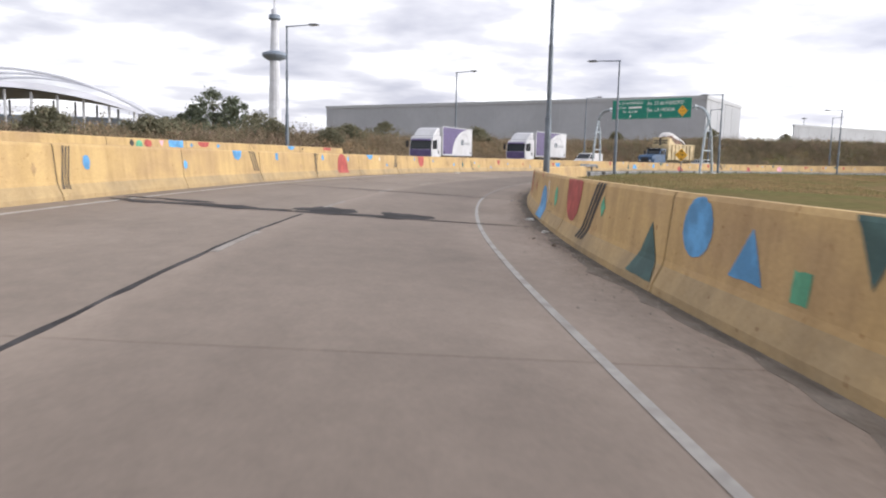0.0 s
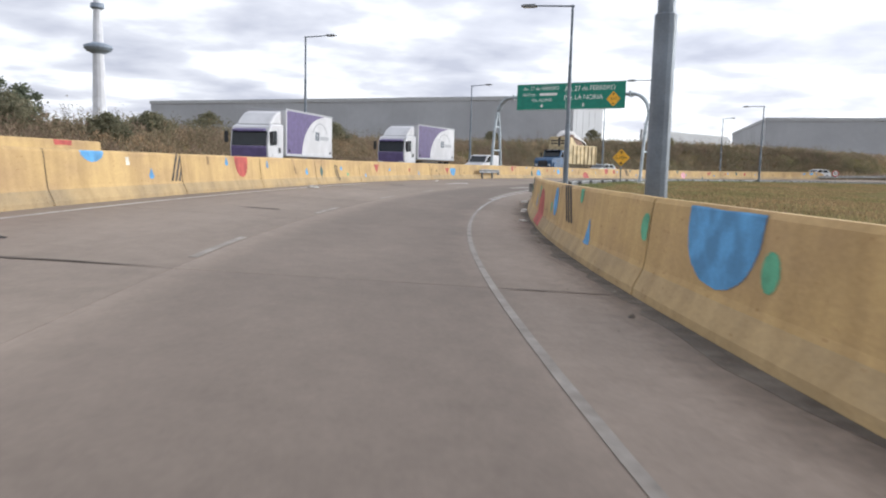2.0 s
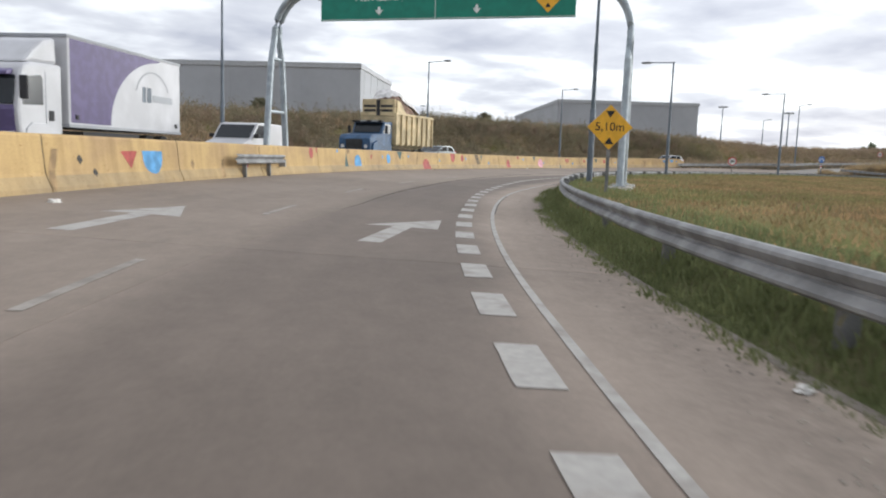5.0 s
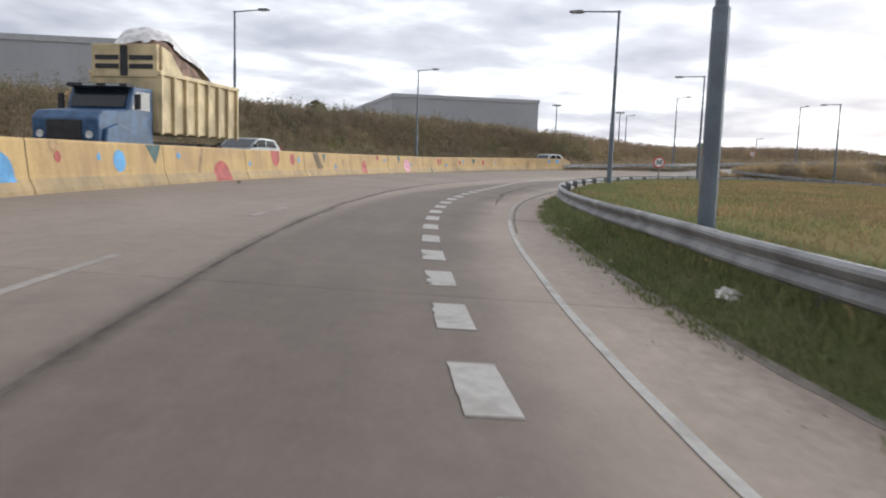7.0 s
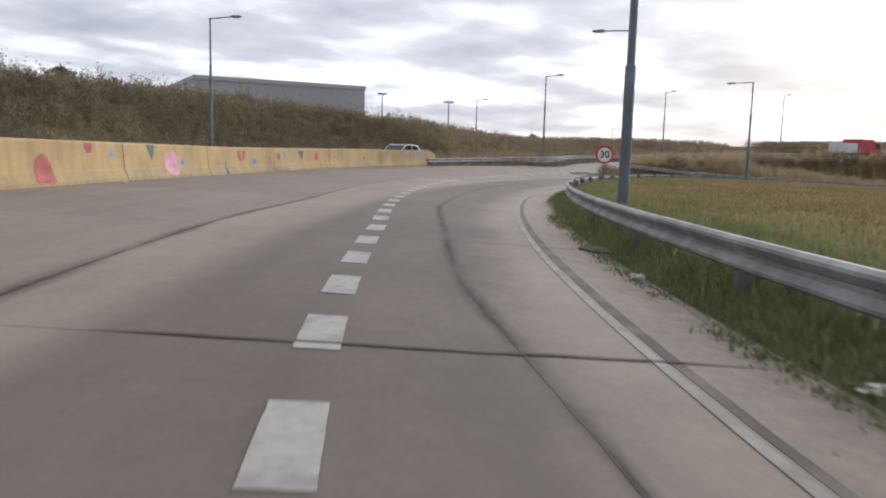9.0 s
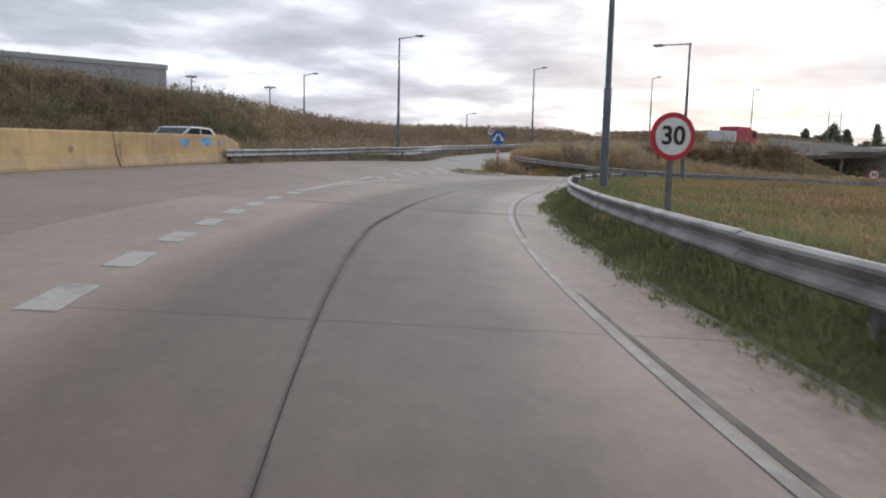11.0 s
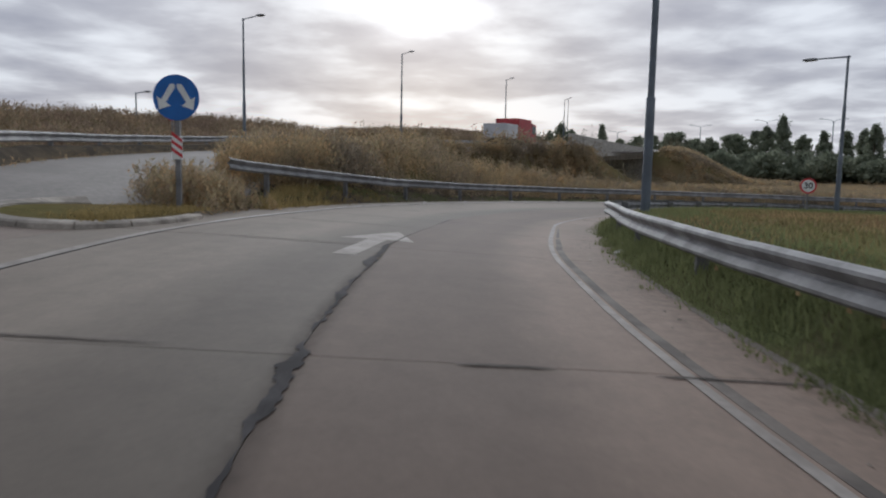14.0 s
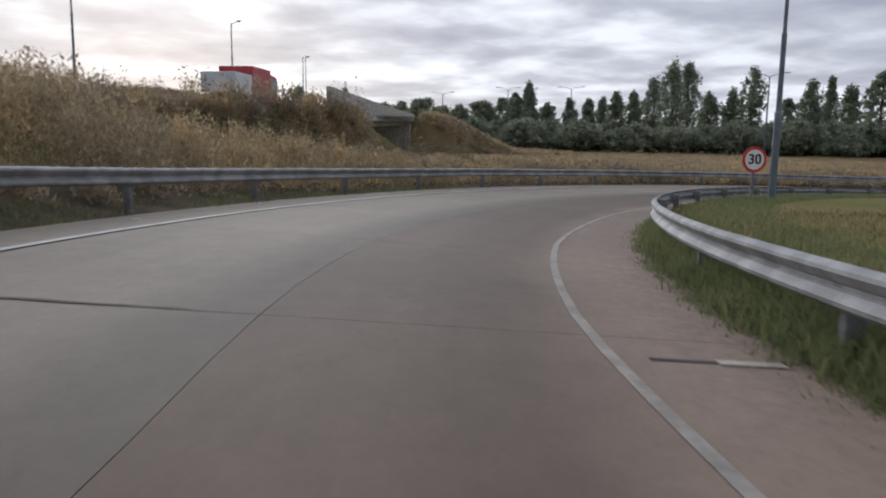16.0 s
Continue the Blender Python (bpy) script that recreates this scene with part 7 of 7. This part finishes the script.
# bank between ramp and main road, and the field outside the loop
box_pts = np.stack([rng.uniform(92, 300, 70000), rng.uniform(20, 129, 70000)], 1)
bz, bs, bd, bm_ = ground_height(box_pts)
near_cut = np.hypot(box_pts[:, 0] - 104, box_pts[:, 1] - 113)
open_m = MS[nearest(box_pts, MEDIAN)]
keep_p = (rng.random(len(box_pts)) < np.clip(60 / np.maximum(near_cut, 1), 0.2, 1)) & (bs > 176.5) & (bs < S_LAST - 4) & (bd > 7.15) & ~((open_m > 81) & (open_m < 119) & (bm_ > -17.6)) & (bm_ < -main_width(open_m) - 0.7)
p, z, far_p = box_pts[keep_p], bz[keep_p], near_cut[keep_p]
bank_top = smoothstep(7.0, 9.5, bd[keep_p]) * smoothstep(-26, -9, bm_[keep_p])
hh = (0.45 + (0.85 + 0.3 * smoothstep(24, 45, open_m[keep_p])) * bank_top) * (0.7 + 0.6 * rng.random(len(p))) * (1 - 0.62 * smoothstep(72, 84, open_m[keep_p]))
near_p = far_p < 42
scrub("scrub", "tall brown and straw-coloured weeds covering the bank beside the loop ramp", p[near_p], z[near_p], hh[near_p], 0.36 + 0.2 * rng.random(near_p.sum()), 90, 0.105, M_RAMP_BANK)
scrub("scrub", "rough brown weeds on the bank and field beyond the loop ramp", p[~near_p], z[~near_p], hh[~near_p] * 1.1, 0.55 + 0.4 * rng.random((~near_p).sum()), 50, 0.19, M_RAMP_BANK)
mm, mo = rng.uniform(9.0, 79.0, 1900), rng.uniform(0.55, 3.2, 1900)
p = np.array([tuple(main_at(a, -float(main_width(a)) - b))[:2] for a, b in zip(mm, mo)])
z, s_a, d_a, m_a = ground_height(p)
ok = (d_a > 7.6) & (s_a > 175.5)
scrub("scrub", "tall weeds crowding the edge of the climbing main road", p[ok], z[ok], np.interp(mm[ok], [9, 20, 34, 56, 72, 79], [0.85, 1.2, 1.15, 0.85, 0.7, 0.75]) * (0.55 + 0.75 * rng.random(ok.sum())), 0.4 + 0.25 * rng.random(ok.sum()), 60, 0.13, M_RAMP_BANK)
p = scatter(169.6, 173.2, 5.2, 6.8, 700)
z, s_a, d_a, m_a = ground_height(p)
blades("island_grass", "short golden grass inside the island's kerb", p, np.maximum(z, fall(s_a) + BANK * 5 + 0.16), 0.06 + 0.1 * rng.random(len(p)), 0.012, 7, M_FIELD, 0.7, 0.1)
# low grass at the island's nose
p = scatter(170.0, 186, 5.7, 9.0, 3600)
z, s_a, d_a, m_a = ground_height(p)
ok = m_a < -main_width(np.interp(p[:, 0], MEDIAN[:, 0], MS)) - 0.4
blades("island_grass", "yellow-green grass on the nose of the traffic island", p[ok], z[ok], (0.1 + 0.16 * rng.random(ok.sum())) * np.interp(s_a[ok], [172, 177, 180, 183], [0.8, 2.4, 1.5, 0.5]), 0.012, 8, M_FIELD, 0.6, 0.15)
p = rng.normal((0, 0), (1.0, 0.45), (700, 2)) + np.array((102.9, 120.3))
z = ground_height(p)[0]
scrub("island_grass", "clump of tall straw-coloured weeds round the sign post", p, z, (0.4 + 0.55 * rng.random(len(p))) * np.interp(p[:, 0], [101.5, 104], [1.25, 0.7]), 0.14 + 0.1 * rng.random(len(p)), 44, 0.075, M_RAMP_BANK)
p = clumpy(scatter(177, 206, 6.3, 7.4, 2600), 1.5, -0.2)
z = ground_height(p)[0]
blades("verge_weeds", "low dark weeds under the loop ramp's outer rail", p, z, 0.05 + 0.13 * rng.random(len(p)), 0.012, 6, M_TURF, 0.9, 0.12, "weeds")
# rank weeds closing the gap behind the sign
q = np.stack([rng.uniform(101.5, 118, 5200), rng.uniform(118.5, 125.5, 5200)], 1)
qz, qs, qd, qm = ground_height(q)
ok = (qd > 7.3) & (qm < -5.6) & (qs > 174.5)
p, z = q[ok], qz[ok]
hh = 1.0 + 0.75 * rng.random(len(p))
scrub("scrub", "rank brown weeds behind the divider sign", p[::2], z[::2], hh[::2], 0.3 + 0.15 * rng.random(len(p[::2])), 80, 0.08, M_RAMP_BANK)
# beyond the main road
q = np.stack([rng.uniform(70, 300, 60000), rng.uniform(80, 190, 60000)], 1)
qz, qs, qd, qm = ground_height(q)
ok = (qm > 5.0) & (qm < 42) & (qs > 163)
p = clumpy(q[ok], 7, -0.3)
z = ground_height(p)[0]
scrub("scrub", "brown and olive weeds beyond the climbing main road", p, z, 0.6 + 0.7 * rng.random(len(p)), 0.6 + 0.3 * rng.random(len(p)), 34, 0.17, M_BANK)
# weeds on the slope past the overpass
q = np.stack([rng.uniform(190, 235, 5200), rng.uniform(52, 88, 5200)], 1)
qz, qs, qd, qm = ground_height(q)
ok = (qm < -16) & (qm > -36)
scrub("scrub", "brown weeds on the slope past the overpass", q[ok], qz[ok], 0.4 + 0.5 * rng.random(ok.sum()), 0.6 + 0.4 * rng.random(ok.sum()), 26, 0.22, M_RAMP_BANK)
# dead grass and dust under the median rail
mm, md = rng.uniform(-6, 60, 5200), rng.uniform(-0.55, 0.9, 5200)
p = np.array([tuple(median_place(a, b)) for a, b in zip(mm, md)])
blades("median_grass", "low dead grass and dust under the median rail", p[:, :2], p[:, 2] + 0.2 * (1 - np.clip(np.abs(md - 0.1) / 0.6, 0, 1)), 0.05 + 0.12 * rng.random(len(p)), 0.012, 5, M_RAMP_BANK, 0.9, 0.12)
# verge along the ramp's rail: green, ragged
p = scatter(56, 246, -3.15, -2.72, 14000)
z = ground_height(p)[0]
blades("verge_grass", "short green grass at the edge of the shoulder", p, z, 0.04 + 0.07 * rng.random(len(p)), 0.009, 6, M_TURF, 0.9, 0.08)
p = scatter(56, 246, -3.75, -2.72, 27000)
z = ground_height(p)[0]
blades("verge_grass", "green verge grass growing under the guard rail", p, z, 0.06 + 0.1 * rng.random(len(p)), 0.009, 6, M_TURF, 0.8, 0.09)
p = scatter(60, 246, -0.4, 0.0, 9000, RAIL_D)
z = ground_height(p)[0]
blades("verge_grass", "tufts of green grass round the rail posts", p, z, 0.1 + 0.15 * rng.random(len(p)), 0.01, 7, M_TURF, 0.8, 0.1)
p = clumpy(scatter(58, 246, -2.74, -2.5, 6500), 1.6, 0.0)
z = ground_height(p)[0]
blades("verge_grass", "sparse grass tufts fringing the shoulder", p, z + 0.17, 0.04 + 0.08 * rng.random(len(p)), 0.009, 6, M_TURF, 0.9, 0.06)
p = scatter(176, 200, -3.2, -2.42, 2600)
z = ground_height(p)[0]
blades("verge_grass", "green grass creeping over the ramp's inner shoulder", p, z + 0.05, 0.1 + 0.12 * rng.random(len(p)), 0.009, 6, M_TURF, 0.8, 0.09)
p = clumpy(scatter(56, 246, -5.2, -3.5, 9000), 4, -0.3)
z = ground_height(p)[0]
blades("verge_grass", "ragged green grass behind the guard rail", p, z, 0.1 + 0.14 * rng.random(len(p)), 0.011, 7, M_TURF, 0.6, 0.14)
p = scatter(30, 200, -20, -3.5, 30000)
z = ground_height(p)[0]
blades("field_grass", "short yellowing grass of the infield", p, z + 0.05, 0.06 + 0.09 * rng.random(len(p)), 0.016, 5, M_MEADOW, 0.9, 0.25)
p = scatter(60, 170, -9, -4.2, 260)
p = clumpy(p, 3, 0.1)
z = ground_height(p)[0]
blades("field_weeds", "knee-high green weeds in the infield", p, z, 0.2 + 0.15 * rng.random(len(p)), 0.015, 10, M_TURF, 0.7, 0.2, "weeds")


def stalks(name, label, pts, z, tall):
    """Seed-headed weed stalks standing above the grass: thin stems with small leaf clusters, joined."""
    verts, faces = [], []
    for (x, y), z0, h in zip(pts, z, tall):
        for _ in range(3):
            lx, ly = rng.normal(0, 0.12, 2)
            top = Vector((x + lx * h, y + ly * h, z0 + h * rng.uniform(0.75, 1.05)))
            foot = Vector((x + lx * 0.3, y + ly * 0.3, z0 - 0.1))
            k = len(verts)
            verts += [foot + Vector((0.012, 0, 0)), foot - Vector((0.012, 0, 0)), top]
            faces.append((k, k + 1, k + 2))
            for _ in range(10):
                c = foot.lerp(top, rng.uniform(0.45, 1.0)) + Vector(rng.normal(0, 0.1, 3))
                e = Vector(rng.normal(0, 0.05, 3))
                f = Vector(rng.normal(0, 0.05, 3))
                k = len(verts)
                verts += [c - e, c + f, c + e]
                faces.append((k, k + 1, k + 2))
    ob = raw(name, verts, faces, M_BANK_DARK)
    return tagged(ob, label, "weeds", kind="stuff")


p = scatter(10, 170, 17, 30, 1100, d_median)
z = ground_height(p)[0]
stalks("weed_stalks", "thin seeding weed stalks along the bank's crest", p, z, rng.uniform(1.5, 2.6, len(p)))
q = np.stack([rng.uniform(104, 200, 4000), rng.uniform(60, 126, 4000)], 1)
qz, qs, qd, qm = ground_height(q)
ok = (qd > 11) & (qm < -8.6) & (qm > -22) & (qs > 176)
stalks("weed_stalks", "thin seeding weed stalks above the dry grass", q[ok][:260], qz[ok][:260], rng.uniform(1.4, 2.5, 260))


def tree(x, y, z, h, w, kind, label, n=2600, leaf=0.34, mat_=None):
    """A tapered trunk with limbs and a crown of many small leaf clusters."""
    t = empty("tree", pose(x, y, z, 0, 0, float(rng.uniform(0, 360))), label, "tree", "trees round the interchange")
    low = {"poplar": 0.12, "round": 0.22, "pine": 0.15, "umbrella": 0.62}[kind]
    bm = tube([(0, 0, -0.3), (0.05 * w * 0.2, 0, h * 0.3), (-0.04 * w, 0.05 * w, h * 0.6), (0, 0, h * 0.93)], [h * 0.028, h * 0.02, h * 0.012, h * 0.003], 8)
    part("trunk", bm, M_BARK, t)
    for k in range(7):
        an = k * 2.4 + rng.uniform(-0.3, 0.3)
        zz = h * rng.uniform(low + 0.05, 0.75)
        r = w * 0.5 * (0.75 if kind != "poplar" else 0.6)
        part("limb", tube([(0, 0, zz), (math.cos(an) * r * 0.5, math.sin(an) * r * 0.5, zz + h * 0.07), (math.cos(an) * r, math.sin(an) * r, zz + h * (0.12 if kind != "poplar" else 0.2))], [h * 0.009, h * 0.006, h * 0.002], 6), M_BARK, t)
    # cluster centres shape the outline
    cs = []
    m = {"poplar": 150, "round": 120, "pine": 130, "umbrella": 80}[kind]
    for _ in range(m):
        u = rng.uniform(0, 1)
        an = rng.uniform(0, math.tau)
        if kind == "poplar":
            zz, rad = low + u * (0.97 - low), 0.5 * math.sin(math.pi * min(1, 0.12 + 0.86 * u)) ** 0.7
        elif kind == "pine":
            zz, rad = low + u * (1.0 - low), 0.5 * (1.02 - u) ** 0.8
        elif kind == "umbrella":
            zz, rad = low + u * 0.36, 0.5 * math.sqrt(max(0, 1 - (u * 1.3 - 0.45) ** 2))
        else:
            zz, rad = low + u * (0.95 - low), 0.52 * math.sqrt(max(0.05, 1 - (2 * u - 0.9) ** 2))
        rr = rad * w * math.sqrt(rng.uniform(0.0, 1.0)) * rng.uniform(0.7, 1.12)
        cs.append((math.cos(an) * rr, math.sin(an) * rr, zz * h, rng.uniform(0.07, 0.14) * (w if kind != "poplar" else w * 1.3)))
    cs = np.array(cs)
    i = rng.integers(0, len(cs), n)
    dirs = rng.normal(0, 1, (n, 3))
    dirs /= np.linalg.norm(dirs, axis=1)[:, None]
    c = cs[i, :3] + dirs * (cs[i, 3] * rng.uniform(0.0, 1.1, n) ** 0.6)[:, None] * np.array((1, 1, 1.5 if kind in ("poplar", "pine") else 0.9))
    e1, e2 = rng.normal(0, leaf * 0.5, (n, 3)), rng.normal(0, leaf * 0.5, (n, 3))
    v = np.stack([c - e1, c + e2 * 0.6, c + e1, c - e2 * 0.6], 1)
    me = bpy.data.meshes.new("crown")
    me.from_pydata(v.reshape(-1, 3).tolist(), [], (np.arange(n)[:, None] * 4 + np.arange(4)).tolist())
    obj("crown", me, mat_ or M_LEAF_DARK, t)
    return t


EYE_END = (104.74, 113.09)


def tree_at(bearing, dist, h, w, kind, label, n=5200, mat_=None, leaf=0.3):
    b = radians(bearing)
    x, y = EYE_END[0] + math.sin(b) * dist, EYE_END[1] + math.cos(b) * dist
    tree(x, y, -1.2, h, w, kind, label, n, leaf, mat_)


POPLAR, PINE, ROUND, UMB = "tall narrow dark poplar in the windbreak", "dark pointed conifer in the windbreak", "rounded dark broadleaf tree at the field's edge", "flat-topped pine at the field's edge"
for k, (bearing, h, w, kind) in enumerate([(98.6, 11, 3.4, "poplar"), (100.0, 10.4, 4, "poplar"), (101.0, 11.6, 4.6, "poplar"), (101.9, 10.6, 4, "poplar"), (103.2, 8.3, 5, "round"), (104.4, 11.2, 4.6, "pine"), (105.8, 8.8, 5, "round"), (107.2, 9.6, 7, "round"), (108.6, 9.2, 6, "round"), (110.3, 10, 7.5, "umbrella"),
                                          (111.7, 9.2, 6, "round"), (113.0, 8.8, 6, "round"), (114.6, 9.6, 6.5, "umbrella"), (116.2, 11.2, 6, "round"), (117.2, 11.6, 5, "round"), (118.2, 13.4, 7, "pine"), (119.5, 10.2, 5, "round"), (121.2, 10, 3.6, "poplar"), (122.6, 10.5, 3.4, "poplar"), (123.6, 11, 3.6, "poplar"), (124.6, 11.5, 3.6, "poplar"), (125.8, 12, 4, "poplar"),
                                          (127.2, 15, 6, "poplar"), (128.5, 17, 6, "poplar"), (129.6, 17.5, 6, "poplar"), (131.1, 12, 5, "poplar"), (132.6, 12, 4, "poplar"), (133.9, 16.5, 5.5, "poplar"), (136.2, 11, 5, "round"), (137.6, 13, 5, "poplar"), (138.8, 14, 4.5, "pine"), (140.0, 13, 5, "poplar"), (141.8, 15, 6, "round"), (143.5, 15, 6, "poplar"), (145.5, 14, 6, "round")]):
    tree_at(bearing, 158 + 8 * math.sin(k * 2.1), h, w, kind, {"round": ROUND, "poplar": POPLAR, "pine": PINE, "umbrella": UMB}[kind], 5200, M_LEAF_HAZED, 0.34)
for k in range(40):
    tree_at(108 + k * 1.0, 146 + 5 * math.sin(k * 1.7), 4.3 + 1.5 * math.sin(k * 3.3), 9, "round", "low dark bush in the windbreak's undergrowth", 2600, M_LEAF_HAZED, 0.5)
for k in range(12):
    tree_at(99.5 + k * 1.1, 190 + 6 * math.sin(k * 1.3), 7.5 + 1.5 * math.sin(k * 2.2), 7, "round", "small dark tree behind the overpass", 2200, M_LEAF_HAZED, 0.4)
# a thin row far beyond the main road
for k, (bearing, h, kind) in enumerate([(57.5, 7, "round"), (61.4, 9.5, "poplar"), (62.3, 10, "poplar"), (65.5, 6.5, "round"), (69.0, 7, "round"), (72.4, 6, "round"), (76.0, 7, "umbrella"), (79.5, 7.5, "round"), (83.0, 8, "poplar"), (84.6, 7.5, "round"), (86.4, 9, "round"), (88.0, 8.5, "pine"), (89.6, 8, "round"), (91.2, 9, "round"), (93.0, 8.5, "poplar")]):
    b, r_ = radians(bearing), 262 + 18 * math.sin(k * 1.9)
    tree(30 + math.sin(b) * r_, 90 + math.cos(b) * r_, 0.2, h, 3.6 if kind == "poplar" else 7.0, kind, "small hazy tree on the skyline beyond the road", 900, 0.5, M_LEAF_HAZED)
# trees near the arena, left of the tower
for bearing, dist, h, w in [(-17.2, 205, 18, 13), (-15.7, 205, 16, 10), (-18.4, 210, 14, 7), (-20.4, 215, 10.5, 9), (-21.6, 212, 9, 8), (-14.0, 212, 9, 6), (-19.4, 212, 11, 8)]:
    b = radians(bearing)
    tree(math.sin(b) * dist, math.cos(b) * dist, 0.3, h, w, "round", "large dark evergreen tree in the park", 3800, 0.5, M_LEAF_GREY if h < 10 else M_LEAF_DARK)
# scrub trees along the bank in front of the long warehouse
for s0, over, h, w in [(30, 19, 2.6, 4), (34, 24, 3.4, 4.5), (39, 21, 2.2, 3.5), (48, 22, 2.0, 4), (53, 26, 1.9, 4), (62, 23, 2.2, 4), (66, 20, 2.0, 3.5), (74, 25, 2.2, 4), (93, 24, 2.4, 4), (36, 33, 3.6, 4), (44, 36, 4.2, 5), (58, 30, 2.2, 4), (70, 34, 3.6, 5), (79, 31, 2.6, 4.5), (88, 36, 3.4, 5), (100, 33, 3.2, 4), (126, 36, 3.0, 3.5), (141, 33, 3.4, 3), (152, 33, 2.8, 3)]:
    q = at(s0, float(d_median(s0)) + over)
    tree(q.x, q.y, ground_at(q.x, q.y), h, w, "round", "scrubby grey-green bush on the bank", 3000, 0.16, M_LEAF_GREY)


# ---- litter and rubble on the shoulder ----
def litter(s, d, size, kind):
    size = size * (0.65 if kind == "rubble" else 1.0)
    q = at(s, d) if d > -2.7 else Vector((*at(s, d)[:2], ground_at(*at(s, d)[:2])))
    bm = bmesh.new()
    bmesh.ops.create_icosphere(bm, subdivisions=3, radius=1.0)
    flat = 0.35 if kind != "rubble" else 0.6
    for v in bm.verts:
        k = 1 + 0.75 * noise.noise(v.co * 1.9 + Vector((s, d, 0))) + 0.4 * noise.noise(v.co * 5.0 + Vector((d, s, 3)))
        v.co = Vector((v.co.x * size * k, v.co.y * size * 0.6 * k, max(v.co.z, -0.3) * size * flat * k))
    ob = part(kind, bm, M_LITTER if kind != "rubble" else M_RUBBLE)
    ob.matrix_world = pose(q.x, q.y, q.z + size * 0.1, 0, 0, float(rng.uniform(0, 360)))
    return tagged(ob, "pale crumpled litter lying on the shoulder" if kind == "litter" else "broken lump of concrete on the shoulder", kind, "bits along the shoulder")


for s0, d0, sz, kind in [(11.6, -2.3, 0.09, "rubble"), (12.6, -2.1, 0.05, "rubble"), (13.9, -2.45, 0.09, "litter"), (16.8, -2.4, 0.11, "litter"), (24.6, -2.1, 0.05, "litter"), (30.2, -2.2, 0.06, "rubble"), (37.0, -2.3, 0.05, "rubble"), (42.4, -2.3, 0.1, "litter"), (46.6, -2.35, 0.1, "litter"), (47.6, -2.4, 0.12, "litter"),
                         (51.0, -2.2, 0.08, "rubble"), (52.9, -2.25, 0.13, "litter"), (56.2, -2.4, 0.08, "litter"), (57.1, -2.6, 0.08, "litter"), (58.4, -2.7, 0.09, "litter"), (60.8, -2.45, 0.12, "rubble"), (61.3, -2.3, 0.13, "litter"), (63.0, -2.5, 0.08, "litter"), (76.4, -2.95, 0.06, "litter"), (77.3, -3.02, 0.05, "litter"), (78.3, -2.9, 0.07, "litter"), (79.2, -2.86, 0.05, "litter"), (80.1, -2.9, 0.07, "litter"), (81.4, -2.94, 0.05, "litter"), (83.9, -2.92, 0.06, "litter"), (88.9, -3.2, 0.16, "litter"), (92.4, -2.9, 0.06, "litter"), (97.5, -2.9, 0.08, "litter"),
                         (107.2, -2.9, 0.07, "litter"), (109.0, -2.95, 0.1, "litter"), (113.4, -2.65, 0.12, "litter"), (118.6, -3.0, 0.07, "litter"), (145.3, -2.9, 0.09, "litter"), (150.0, -3.0, 0.06, "litter"), (171.6, -2.75, 0.11, "litter"), (173.0, -2.9, 0.06, "litter"), (178.0, -2.5, 0.05, "rubble"), (182.4, -2.7, 0.07, "litter"),
                         (52.0, 5.9, 0.2, "litter"), (71.0, 5.9, 0.12, "litter"), (105.2, 7.2, 0.14, "rubble"), (124.0, 8.8, 0.12, "litter"), (187.0, 5.6, 0.07, "litter"), (190.0, 5.5, 0.06, "litter"), (194.0, 5.6, 0.07, "litter")]:
    litter(s0, d0, sz, kind)
# loose grit swept against the right-hand edge
verts, faces = [], []
for _ in range(1500):
    s0 = float(rng.choice([rng.uniform(-5, 190), rng.normal(57, 5), rng.normal(13, 5)]))
    d0 = -2.5 + abs(float(rng.normal(0, 0.28)))
    c, r = at(s0, d0, 0.004), float(rng.uniform(0.006, 0.017))
    k = len(verts)
    for q in range(4):
        an = q * math.tau / 4 + s0
        verts.append(c + Vector((math.cos(an) * r * rng.uniform(0.7, 1.4), math.sin(an) * r, 0)))
    verts.append(c + Vector((0, 0, r * 0.8)))
    faces += [(k + q, k + (q + 1) % 4, k + 4) for q in range(4)]
tagged(raw("grit", verts, faces, M_KERB), "loose stones and grit along the shoulder", "gravel", kind="stuff")
strip("drain_plate", 115.75, 116.65, lambda s: -3.2 + 0.1 * noise.noise((s * 5, 0, 0)), lambda s: -2.42 - 0.5 * abs(s - 116.2) + 0.06 * noise.noise((s * 6, 4, 0)), M_RUST_SLAB, road, up=0.035, thick=0.05, step=0.1)
strip("broken_plank", 59.25, 59.42, -2.72, -2.05, M_RUST_SLAB, road, up=0.022, thick=0.022, cols=3, step=0.08)
# silt washed against the barrier and the verge
def silt_in(s):
    return np.interp(s, [52, 56], [-2.64, ROAD_RIGHT])


for k in range(40):
    s0 = -20 + 5.0 * k
    strip("silt_band", s0, s0 + 5.0, silt_in, lambda s: silt_in(s) + (0.26 + 0.2 * noise.noise((s * 0.5, 2, 0)) + 0.14 * noise.noise((s * 2.1, 0, 4))) * float(np.interp(s, [54, 62], [1.0, 0.4])), M_SILT, road if s0 < 170 else ramp, up=0.004, thick=0.003, cols=1, step=0.4)
